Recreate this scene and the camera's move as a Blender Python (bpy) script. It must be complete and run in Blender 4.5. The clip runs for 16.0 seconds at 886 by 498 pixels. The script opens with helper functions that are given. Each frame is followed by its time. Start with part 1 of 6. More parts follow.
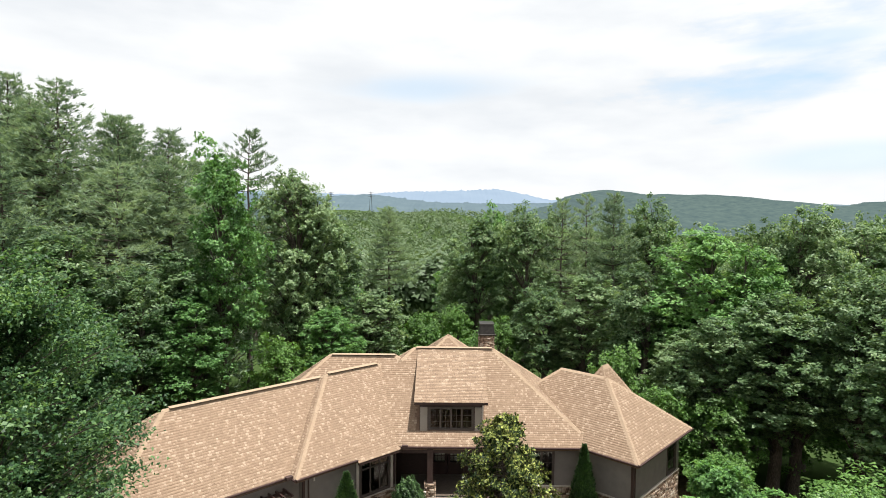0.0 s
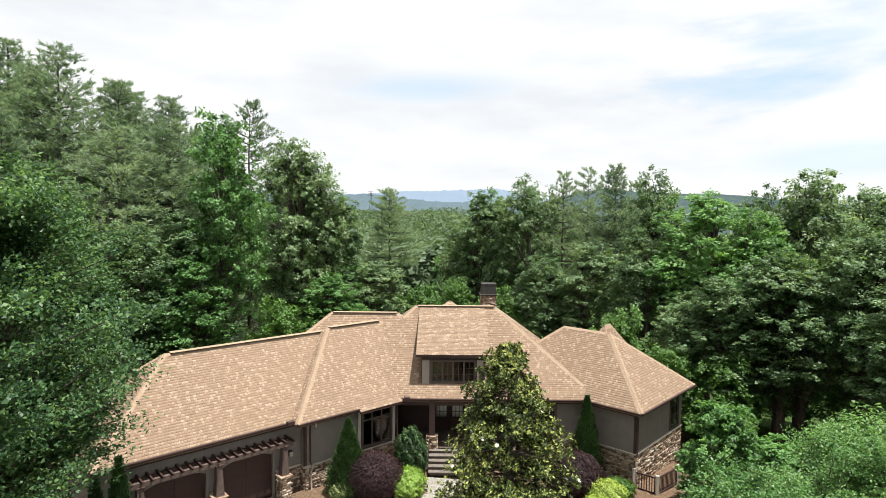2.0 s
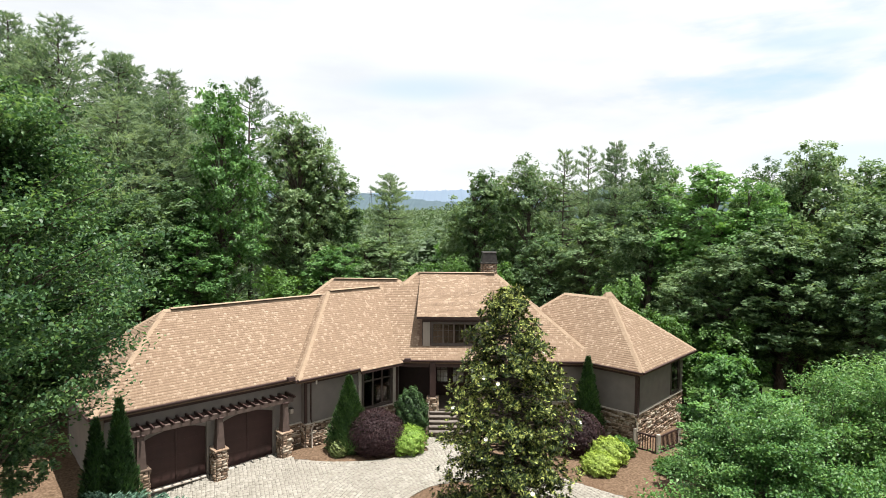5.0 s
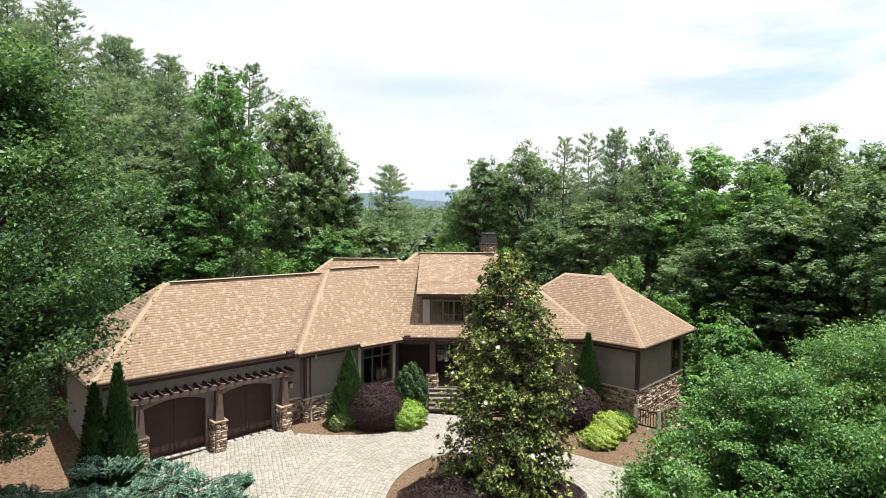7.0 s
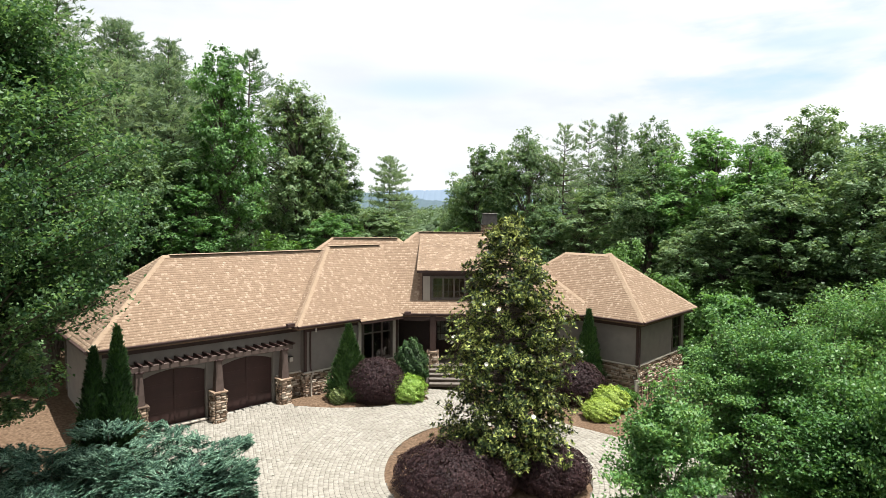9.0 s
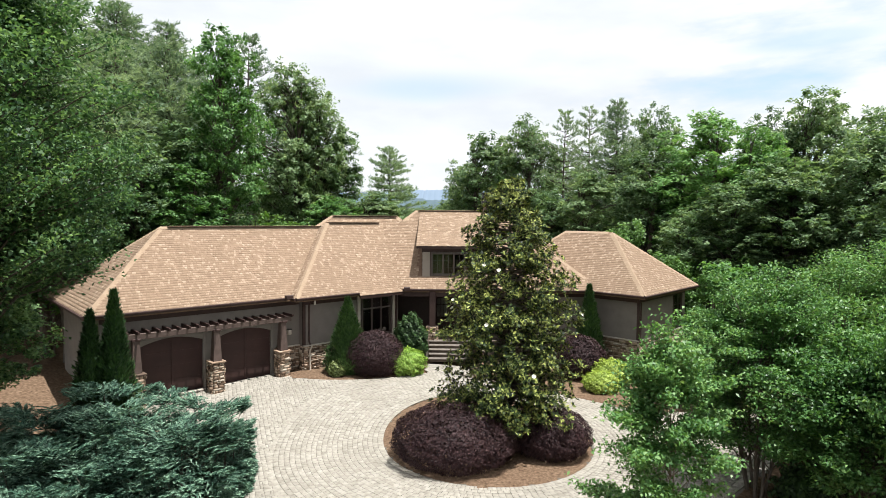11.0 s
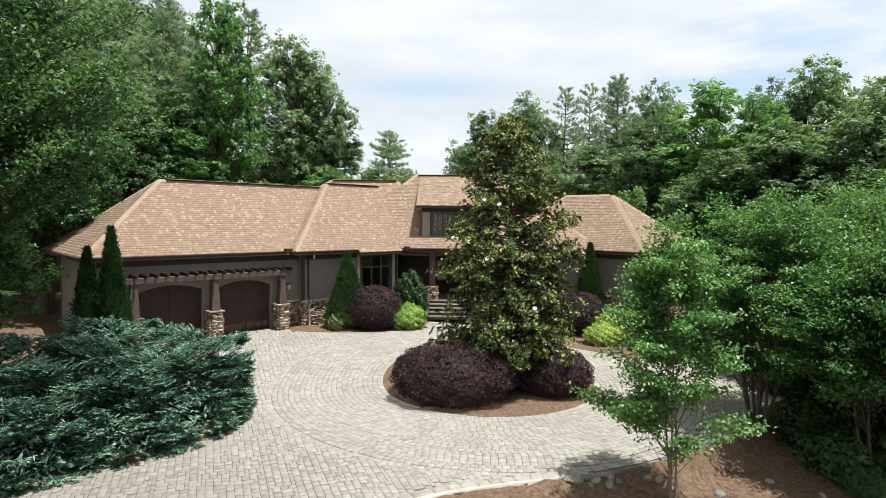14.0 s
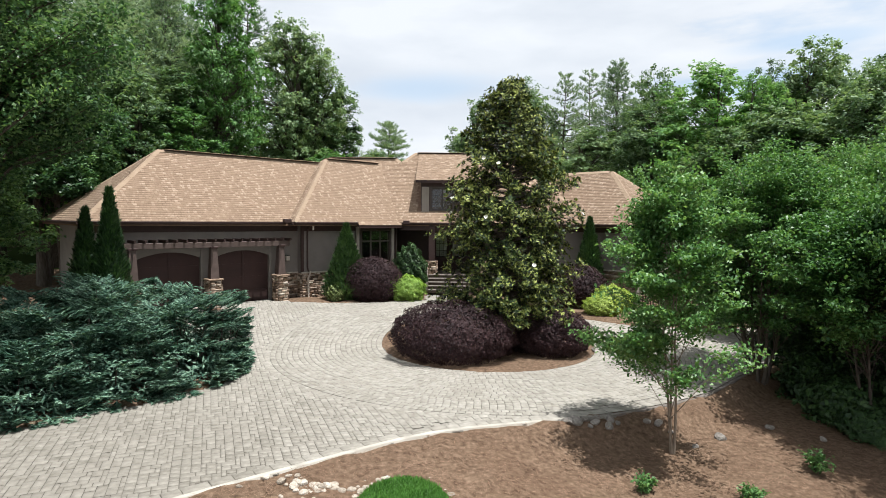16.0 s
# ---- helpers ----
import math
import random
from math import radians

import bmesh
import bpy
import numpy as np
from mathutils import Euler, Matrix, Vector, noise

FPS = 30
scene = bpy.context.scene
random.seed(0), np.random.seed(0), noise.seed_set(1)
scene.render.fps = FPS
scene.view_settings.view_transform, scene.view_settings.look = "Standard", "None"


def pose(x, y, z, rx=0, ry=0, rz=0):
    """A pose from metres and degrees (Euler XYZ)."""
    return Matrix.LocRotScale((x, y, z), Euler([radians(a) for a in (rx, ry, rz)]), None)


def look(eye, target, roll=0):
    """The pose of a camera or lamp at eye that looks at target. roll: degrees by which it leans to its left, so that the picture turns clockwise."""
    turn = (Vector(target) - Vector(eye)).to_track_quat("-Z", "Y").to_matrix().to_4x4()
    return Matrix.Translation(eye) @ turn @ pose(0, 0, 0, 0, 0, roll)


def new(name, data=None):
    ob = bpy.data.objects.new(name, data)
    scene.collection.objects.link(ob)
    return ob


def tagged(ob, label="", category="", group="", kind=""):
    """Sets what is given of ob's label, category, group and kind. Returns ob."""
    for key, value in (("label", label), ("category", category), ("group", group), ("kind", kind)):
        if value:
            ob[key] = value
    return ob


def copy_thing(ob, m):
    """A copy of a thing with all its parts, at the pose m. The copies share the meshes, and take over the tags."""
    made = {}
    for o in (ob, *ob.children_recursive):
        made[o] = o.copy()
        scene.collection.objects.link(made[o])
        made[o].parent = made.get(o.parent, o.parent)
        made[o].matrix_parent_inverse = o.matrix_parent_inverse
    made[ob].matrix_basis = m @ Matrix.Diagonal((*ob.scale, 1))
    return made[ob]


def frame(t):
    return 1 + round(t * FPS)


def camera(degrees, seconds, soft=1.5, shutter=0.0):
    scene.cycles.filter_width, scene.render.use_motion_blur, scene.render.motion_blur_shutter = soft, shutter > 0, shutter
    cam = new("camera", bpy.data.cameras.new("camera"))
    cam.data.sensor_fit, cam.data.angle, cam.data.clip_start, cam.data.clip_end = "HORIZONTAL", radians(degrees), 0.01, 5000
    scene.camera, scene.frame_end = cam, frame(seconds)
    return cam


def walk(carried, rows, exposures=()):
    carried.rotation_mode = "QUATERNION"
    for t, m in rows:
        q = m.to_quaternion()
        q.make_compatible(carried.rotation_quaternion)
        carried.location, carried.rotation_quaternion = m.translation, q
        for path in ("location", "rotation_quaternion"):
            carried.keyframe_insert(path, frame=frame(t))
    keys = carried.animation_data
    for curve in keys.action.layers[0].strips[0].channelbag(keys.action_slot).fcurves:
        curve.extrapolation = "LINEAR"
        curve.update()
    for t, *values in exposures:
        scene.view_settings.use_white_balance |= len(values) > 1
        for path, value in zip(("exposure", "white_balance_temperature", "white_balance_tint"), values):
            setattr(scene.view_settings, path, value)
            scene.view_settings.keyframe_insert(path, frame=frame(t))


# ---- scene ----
cam = camera(75.1, 16.0, soft=0.45)
PITCH, ROLL = -3.0, 0.55
ROWS = [
    (0, 0.000, -0.000, 17.360),
    (0.5, -0.037, -0.002, 16.620),
    (1, -0.066, 0.017, 15.863),
    (1.5, -0.076, -0.017, 15.164),
    (2, -0.091, -0.014, 14.616),
    (2.5, -0.108, -0.020, 14.205),
    (3, -0.111, -0.052, 13.831),
    (3.5, -0.114, -0.065, 13.473),
    (4, -0.114, -0.081, 13.133),
    (6.5, -0.092, -0.067, 11.465),
    (7, -0.088, -0.069, 11.154),
    (7.5, -0.087, -0.076, 10.826),
    (8, -0.096, -0.060, 10.479),
    (8.5, -0.090, -0.074, 10.158),
    (9, -0.093, -0.071, 9.822),
    (11.5, -0.048, 0.075, 8.070),
    (12, -0.033, 0.090, 7.689),
    (12.5, -0.018, 0.095, 7.292),
    (13, -0.013, 0.061, 6.910),
    (13.5, -0.022, 0.069, 6.531),
    (14, -0.042, 0.092, 6.170),
    (14.5, -0.017, 0.110, 5.813),
    (15, -0.005, 0.115, 5.460),
    (15.5, 0.000, 0.093, 5.111),
    (16, 0.005, 0.080, 4.760),
]
EXPOSURES = [(0, 0.79, 6450, 9), (4, 0.85, 6420, 9), (8, 0.88, 6400, 8), (12, 0.79, 6220, 9), (16, 0.63, 6060, 9)]
AHEAD = Vector((0.0, math.cos(radians(PITCH)), math.sin(radians(PITCH))))
walk(cam, [(t, look(Vector((x, y, z)), Vector((x, y, z)) + AHEAD, ROLL)) for t, x, y, z in ROWS], EXPOSURES)

# ---- sky and sun ----
SUN_EL, SUN_AZ = radians(76), radians(118)      # azimuth clockwise from +y
world = bpy.data.worlds.new("sky")
scene.world = world
world.use_nodes = True
wn, wl = world.node_tree.nodes, world.node_tree.links
wn.clear()
w_out = wn.new("ShaderNodeOutputWorld")
w_bg = wn.new("ShaderNodeBackground")
w_bg.inputs["Strength"].default_value = 0.058
w_sky = wn.new("ShaderNodeTexSky")
w_sky.sky_type = "NISHITA"
w_sky.sun_disc = False
w_sky.sun_elevation, w_sky.sun_rotation = SUN_EL, SUN_AZ
w_sky.dust_density, w_sky.air_density = 2.0, 1.0
w_tc = wn.new("ShaderNodeTexCoord")
w_map = wn.new("ShaderNodeMapping")
w_map.inputs["Scale"].default_value = (1.0, 1.0, 3.6)
w_map.inputs["Location"].default_value = (0.35, 0.1, 0.2)
w_noise = wn.new("ShaderNodeTexNoise")
w_noise.inputs["Scale"].default_value = 1.7
w_noise.inputs["Detail"].default_value = 7
w_noise.inputs["Roughness"].default_value = 0.55
w_ramp = wn.new("ShaderNodeValToRGB")
w_ramp.color_ramp.elements[0].position, w_ramp.color_ramp.elements[1].position = 0.24, 0.36
w_fine = wn.new("ShaderNodeTexNoise")
w_fine.inputs["Scale"].default_value = 3.4
w_fine.inputs["Detail"].default_value = 6
w_cloud = wn.new("ShaderNodeValToRGB")
w_cloud.color_ramp.elements[0].position, w_cloud.color_ramp.elements[1].position = 0.34, 0.6
w_cloud.color_ramp.elements[0].color = (8.7, 8.95, 9.3, 1)
w_cloud.color_ramp.elements[1].color = (10.7, 10.7, 10.7, 1)
w_mix = wn.new("ShaderNodeMix")
w_mix.data_type = "RGBA"
wl.new(w_tc.outputs["Generated"], w_map.inputs["Vector"])
wl.new(w_map.outputs["Vector"], w_noise.inputs["Vector"])
wl.new(w_map.outputs["Vector"], w_fine.inputs["Vector"])
wl.new(w_noise.outputs["Fac"], w_ramp.inputs["Fac"])
wl.new(w_fine.outputs["Fac"], w_cloud.inputs["Fac"])


def blue_gap(way, wide, high):
    """How far a sky direction lies from a gap in the clouds, ragged by the noise: 0 inside, 1 outside."""
    v = Vector(way).normalized()
    off = wn.new("ShaderNodeVectorMath")
    off.operation = "SUBTRACT"
    off.inputs[1].default_value = v
    wl.new(w_tc.outputs["Generated"], off.inputs[0])
    size = wn.new("ShaderNodeVectorMath")
    size.operation = "MULTIPLY"
    size.inputs[1].default_value = (1 / wide, 1 / wide, 1 / high)
    wl.new(off.outputs["Vector"], size.inputs[0])
    far = wn.new("ShaderNodeVectorMath")
    far.operation = "LENGTH"
    wl.new(size.outputs["Vector"], far.inputs[0])
    rag = wn.new("ShaderNodeMath")
    rag.operation = "MULTIPLY_ADD"
    rag.inputs[1].default_value = -3.6
    wl.new(w_fine.outputs["Fac"], rag.inputs[0])
    wl.new(far.outputs["Value"], rag.inputs[2])
    mr = wn.new("ShaderNodeMapRange")
    mr.interpolation_type = "SMOOTHSTEP"
    mr.inputs["From Min"].default_value, mr.inputs["From Max"].default_value = -1.3, 0.1
    mr.inputs["To Min"].default_value = 0.45
    wl.new(rag.outputs["Value"], mr.inputs["Value"])
    return mr.outputs["Result"]


cover = w_ramp.outputs["Color"]
for way, wide, high in (((-0.033, 1, 0.222), 0.135, 0.020), ((0.62, 1, 0.31), 0.06, 0.010), ((0.70, 1, 0.11), 0.10, 0.018)):
    keep = wn.new("ShaderNodeMath")
    keep.operation = "MULTIPLY"
    wl.new(cover, keep.inputs[0])
    wl.new(blue_gap(way, wide, high), keep.inputs[1])
    cover = keep.outputs["Value"]
wl.new(cover, w_mix.inputs["Factor"])
w_gain = wn.new("ShaderNodeVectorMath")
w_gain.operation = "MULTIPLY_ADD"
w_gain.inputs[1].default_value = (1.0, 1.0, 1.0)
w_gain.inputs[2].default_value = (3.7, 4.7, 5.4)
wl.new(w_sky.outputs["Color"], w_gain.inputs[0])
wl.new(w_gain.outputs["Vector"], w_mix.inputs["A"])
wl.new(w_cloud.outputs["Color"], w_mix.inputs["B"])
wl.new(w_mix.outputs["Result"], w_bg.inputs["Color"])
wl.new(w_bg.outputs["Background"], w_out.inputs["Surface"])

SUN_WAY = Vector((math.sin(SUN_AZ) * math.cos(SUN_EL), math.cos(SUN_AZ) * math.cos(SUN_EL), math.sin(SUN_EL)))
sun = new("sun", bpy.data.lights.new("sun", "SUN"))
sun.data.energy, sun.data.angle, sun.data.color = 5.0, radians(0.6), (1.0, 0.96, 0.89)
sun.matrix_world = look(SUN_WAY * 100, (0, 0, 0))

# ---- materials ----
def material(name, colors, rough=0.8, scale=4.0, detail=5.0, bump=0.0, bump_scale=60.0, island=0.0, per_object=0.0, metal=0.0,
             stains=None, leaf=0.0, spec=0.4, stretch=(1, 1, 1)):
    """A surface whose colour runs through the given ones by noise, with islands or objects varied, stains at a larger scale and fine relief."""
    m = bpy.data.materials.new(name)
    m.use_nodes = True
    n, l = m.node_tree.nodes, m.node_tree.links
    b = n["Principled BSDF"]
    b.inputs["Roughness"].default_value, b.inputs["Metallic"].default_value = rough, metal
    b.inputs["Specular IOR Level"].default_value = spec
    tc = n.new("ShaderNodeTexCoord")
    mp = n.new("ShaderNodeMapping")
    mp.inputs["Scale"].default_value = stretch
    l.new(tc.outputs["Object"], mp.inputs["Vector"])
    tex = n.new("ShaderNodeTexNoise")
    tex.inputs["Scale"].default_value, tex.inputs["Detail"].default_value = scale, detail
    l.new(mp.outputs["Vector"], tex.inputs["Vector"])
    fac = tex.outputs["Fac"]

    def math_node(op, a, v):
        k = n.new("ShaderNodeMath")
        k.operation = op
        for i, s in enumerate((a, v)):
            if isinstance(s, (int, float)):
                k.inputs[i].default_value = s
            else:
                l.new(s, k.inputs[i])
        return k.outputs[0]

    # noise around 0.5, spread to the whole ramp
    fac = math_node("MULTIPLY_ADD", fac, 1.9)
    fac.node.inputs[2].default_value = -0.45
    if island:
        g = n.new("ShaderNodeNewGeometry")
        d = math_node("MULTIPLY_ADD", g.outputs["Random Per Island"], island)
        d.node.inputs[2].default_value = -island / 2
        fac = math_node("ADD", math_node("MULTIPLY", fac, 1 - 0.4 * min(island, 1)), d)
        fac = math_node("ADD", fac, 0.2 * min(island, 1))
    if per_object:
        o = n.new("ShaderNodeObjectInfo")
        d = math_node("MULTIPLY_ADD", o.outputs["Random"], per_object)
        d.node.inputs[2].default_value = -per_object / 2
        fac = math_node("ADD", fac, d)
    ramp = n.new("ShaderNodeValToRGB")
    e = ramp.color_ramp.elements
    while len(e) < len(colors):
        e.new(0.5)
    for i, c in enumerate(colors):
        e[i].position, e[i].color = i / max(1, len(colors) - 1), (*c, 1)
    l.new(fac, ramp.inputs["Fac"])
    col = ramp.outputs["Color"]
    if stains:
        s_color, s_scale, s_amount = stains
        st = n.new("ShaderNodeTexNoise")
        st.inputs["Scale"].default_value, st.inputs["Detail"].default_value = s_scale, 4
        l.new(tc.outputs["Object"], st.inputs["Vector"])
        sr = n.new("ShaderNodeMapRange")
        sr.inputs["From Min"].default_value, sr.inputs["From Max"].default_value = 0.48, 0.72
        sr.inputs["To Max"].default_value = s_amount
        l.new(st.outputs["Fac"], sr.inputs["Value"])
        mx = n.new("ShaderNodeMix")
        mx.data_type = "RGBA"
        mx.inputs["B"].default_value = (*s_color, 1)
        l.new(sr.outputs["Result"], mx.inputs["Factor"])
        l.new(col, mx.inputs["A"])
        col = mx.outputs["Result"]
    l.new(col, b.inputs["Base Color"])
    if bump:
        t2 = n.new("ShaderNodeTexNoise")
        t2.inputs["Scale"].default_value, t2.inputs["Detail"].default_value = bump_scale, 4
        l.new(mp.outputs["Vector"], t2.inputs["Vector"])
        bn = n.new("ShaderNodeBump")
        bn.inputs["Strength"].default_value, bn.inputs["Distance"].default_value = bump, 0.02
        l.new(t2.outputs["Fac"], bn.inputs["Height"])
        l.new(bn.outputs["Normal"], b.inputs["Normal"])
    if leaf:
        tr = n.new("ShaderNodeBsdfTranslucent")
        warm = n.new("ShaderNodeMix")
        warm.data_type, warm.blend_type = "RGBA", "MULTIPLY"
        warm.inputs["Factor"].default_value = 1.0
        warm.inputs["B"].default_value = (1.2, 1.15, 0.62, 1)
        l.new(col, warm.inputs["A"])
        l.new(warm.outputs["Result"], tr.inputs["Color"])
        ms = n.new("ShaderNodeMixShader")
        ms.inputs["Fac"].default_value = leaf
        l.new(b.outputs["BSDF"], ms.inputs[1])
        l.new(tr.outputs["BSDF"], ms.inputs[2])
        l.new(ms.outputs["Shader"], n["Material Output"].inputs["Surface"])
    return m


def glass_material(name, tint, rough=0.03):
    m = bpy.data.materials.new(name)
    m.use_nodes = True
    b = m.node_tree.nodes["Principled BSDF"]
    b.inputs["Base Color"].default_value, b.inputs["Roughness"].default_value = (*tint, 1), rough
    b.inputs["Specular IOR Level"].default_value = 0.6
    b.inputs["Transmission Weight"].default_value = 1.0
    return m


def backdrop_material(name, low, high, haze, scale):
    """Wooded hills kilometres away: a plain backdrop, haze painted in as faint blue emission."""
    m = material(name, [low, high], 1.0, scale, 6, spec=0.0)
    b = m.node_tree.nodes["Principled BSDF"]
    b.inputs["Emission Color"].default_value, b.inputs["Emission Strength"].default_value = (*haze, 1), 1.0
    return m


SHINGLE_TONES = [(0.216, 0.149, 0.103), (0.246, 0.173, 0.121), (0.235, 0.165, 0.115), (0.26, 0.184, 0.129), (0.244, 0.172, 0.12), (0.265, 0.189, 0.133), (0.251, 0.176, 0.123), (0.272, 0.194, 0.136), (0.256, 0.181, 0.127), (0.29, 0.209, 0.148), (0.335, 0.25, 0.182), (0.385, 0.294, 0.216)]
SHINGLE = material("asphalt_shingle", SHINGLE_TONES, 0.95, 60, 4, 0.35, 240, island=1.0, spec=0.2)
SHINGLE_PIECE = material("asphalt_shingle_tab", SHINGLE_TONES, 0.95, 60, 4, 0.35, 240, per_object=0.85, spec=0.2)
ROOF_BASE = material("roof_underlay", [(0.14, 0.09, 0.06), (0.2, 0.13, 0.09)], 0.95, 6, spec=0.2)
CAP = material("ridge_cap_shingle", [(0.285, 0.207, 0.145), (0.310, 0.229, 0.161), (0.338, 0.254, 0.182)], 0.95, 3, 5, 0.3, 200, island=0.4, spec=0.2)
BEAM = material("weathered_brown_wood", [(0.070, 0.047, 0.040), (0.105, 0.074, 0.063)], 0.7, 5, 5, 0.2, 40)
BROWN = material("brown_painted_wood", [(0.036, 0.018, 0.0155), (0.056, 0.029, 0.025)], 0.6, 5, 5, 0.15, 40, stains=((0.03, 0.018, 0.015), 1.2, 0.4))
SASH = material("greyish_brown_sash", [(0.062, 0.047, 0.041), (0.090, 0.070, 0.060)], 0.55, 5, 4, 0.1, 40)
DOOR_BROWN = material("garage_door_brown", [(0.030, 0.0125, 0.0105), (0.044, 0.019, 0.016)], 0.7, 3, 4, 0.1, 30, stains=((0.02, 0.011, 0.009), 0.8, 0.5))
SIDING = material("taupe_siding", [(0.158, 0.138, 0.122), (0.205, 0.180, 0.158)], 0.75, 2.2, 5, 0.15, 50, stains=((0.22, 0.19, 0.165), 0.6, 0.5))
SIDING_PALE = material("pale_taupe_panel", [(0.25, 0.215, 0.185), (0.30, 0.262, 0.228)], 0.75, 2.2, 5, 0.15, 50)
TRIM = material("pale_taupe_trim", [(0.40, 0.35, 0.30), (0.50, 0.45, 0.39)], 0.65, 3, 4, 0.1, 50, stains=((0.3, 0.26, 0.22), 1.0, 0.4))
STONE = material("ledge_stone", [(0.10, 0.072, 0.055), (0.24, 0.165, 0.115), (0.36, 0.27, 0.20), (0.47, 0.41, 0.34)], 0.9, 3.5, 6, 0.6, 45, island=1.1, spec=0.25)
STONE_PIECE = material("ledge_stone_piece", [(0.10, 0.072, 0.055), (0.24, 0.165, 0.115), (0.36, 0.27, 0.20), (0.47, 0.41, 0.34)], 0.9, 3.5, 6, 0.6, 45, per_object=0.9, spec=0.25)
STEP = material("grey_brown_step_stone", [(0.10, 0.084, 0.072), (0.15, 0.128, 0.11), (0.20, 0.172, 0.15)], 0.9, 4, 5, 0.4, 40, per_object=0.4)
MORTAR = material("stone_backing", [(0.06, 0.045, 0.036), (0.11, 0.085, 0.065)], 0.95, 8, 4, 0.3, 60)
METAL_DARK = material("dark_metal", [(0.03, 0.027, 0.026), (0.06, 0.055, 0.05)], 0.45, 6, 4, metal=0.7)
GLASS = glass_material("window_glass", (0.9, 0.93, 0.93))
ROOM = material("dim_interior", [(0.03, 0.027, 0.024), (0.07, 0.06, 0.05)], 0.9, 0.8)
PANE_BACKING = material("pale_pane_backing", [(0.35, 0.33, 0.29), (0.5, 0.48, 0.43)], 0.9, 3, stretch=(6, 6, 0.5))
PAVER = material("concrete_paver", [(0.196, 0.180, 0.152), (0.258, 0.238, 0.204), (0.306, 0.284, 0.246), (0.358, 0.334, 0.292)], 0.9, 7, 4, 0.5, 90, island=0.45,
                 stains=((0.21, 0.19, 0.16), 0.5, 0.45), spec=0.25)
PAVER_PIECE = material("concrete_paver_piece", [(0.196, 0.180, 0.152), (0.258, 0.238, 0.204), (0.306, 0.284, 0.246), (0.358, 0.334, 0.292)], 0.9, 7, 4, 0.5, 90,
                       per_object=0.5, stains=((0.21, 0.19, 0.16), 0.5, 0.45), spec=0.25)


def dark_patch(m, x, y, radius, colour, amount):
    """A darker, greyer stretch of a surface round a point of the plan, with a ragged edge."""
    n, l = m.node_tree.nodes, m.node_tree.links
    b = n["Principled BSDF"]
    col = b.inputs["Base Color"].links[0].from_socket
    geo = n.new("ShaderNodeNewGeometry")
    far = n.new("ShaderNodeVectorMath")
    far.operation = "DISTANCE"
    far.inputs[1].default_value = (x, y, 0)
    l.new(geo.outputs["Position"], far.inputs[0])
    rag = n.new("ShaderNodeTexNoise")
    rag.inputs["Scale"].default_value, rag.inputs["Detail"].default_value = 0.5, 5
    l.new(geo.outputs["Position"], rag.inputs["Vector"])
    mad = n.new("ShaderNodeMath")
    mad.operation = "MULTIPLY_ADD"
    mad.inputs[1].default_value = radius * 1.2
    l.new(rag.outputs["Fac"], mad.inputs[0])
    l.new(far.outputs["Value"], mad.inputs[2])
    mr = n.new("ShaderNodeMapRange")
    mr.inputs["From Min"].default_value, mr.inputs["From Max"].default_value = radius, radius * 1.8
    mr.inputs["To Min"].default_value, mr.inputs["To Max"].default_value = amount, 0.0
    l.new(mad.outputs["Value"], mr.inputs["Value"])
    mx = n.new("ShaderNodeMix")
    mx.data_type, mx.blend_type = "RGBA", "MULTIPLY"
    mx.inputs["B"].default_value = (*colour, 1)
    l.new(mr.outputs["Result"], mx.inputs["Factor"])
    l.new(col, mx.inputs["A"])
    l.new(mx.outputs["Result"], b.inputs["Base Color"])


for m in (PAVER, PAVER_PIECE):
    dark_patch(m, -7.0, 10.0, 7.0, (0.76, 0.75, 0.735), 1.0)
JOINT = material("paver_joint_sand", [(0.085, 0.076, 0.062), (0.13, 0.116, 0.096)], 0.95, 5, 5, 0.4, 80)
CONCRETE = material("pale_concrete", [(0.33, 0.30, 0.255), (0.45, 0.415, 0.36)], 0.9, 2.5, 6, 0.3, 60, stains=((0.3, 0.26, 0.21), 0.9, 0.5))
STRAW = material("pine_straw", [(0.052, 0.032, 0.020), (0.110, 0.071, 0.045), (0.160, 0.107, 0.071), (0.220, 0.152, 0.104)], 0.95, 9, 9, 1.0, 45,
                 stains=((0.105, 0.064, 0.040), 0.5, 0.55), spec=0.15)
NEEDLE_LITTER = material("straw_needle", [(0.085, 0.048, 0.030), (0.175, 0.105, 0.068), (0.275, 0.180, 0.122)], 0.9, 2, 3, island=1.0, spec=0.2)
GRASS = material("lawn_grass", [(0.045, 0.13, 0.018), (0.085, 0.22, 0.034), (0.14, 0.31, 0.06)], 0.7, 2, 3, island=0.8, leaf=0.35)
GRASS_BASE = material("lawn_soil", [(0.03, 0.07, 0.015), (0.05, 0.11, 0.02)], 0.95, 6)
BARK = material("bark", [(0.035, 0.026, 0.02), (0.085, 0.068, 0.054), (0.14, 0.12, 0.10)], 0.95, 6, 6, 0.8, 25, stretch=(3, 3, 0.6), per_object=0.4)
BARK_GREY = material("grey_brown_bark", [(0.05, 0.04, 0.032), (0.095, 0.076, 0.06), (0.14, 0.115, 0.092)], 0.85, 5, 5, 0.3, 30, stretch=(2, 2, 0.5))
BARK_PALE = material("smooth_pale_bark", [(0.12, 0.09, 0.065), (0.22, 0.17, 0.125), (0.3, 0.245, 0.19)], 0.8, 5, 5, 0.3, 30, stretch=(2, 2, 0.5))


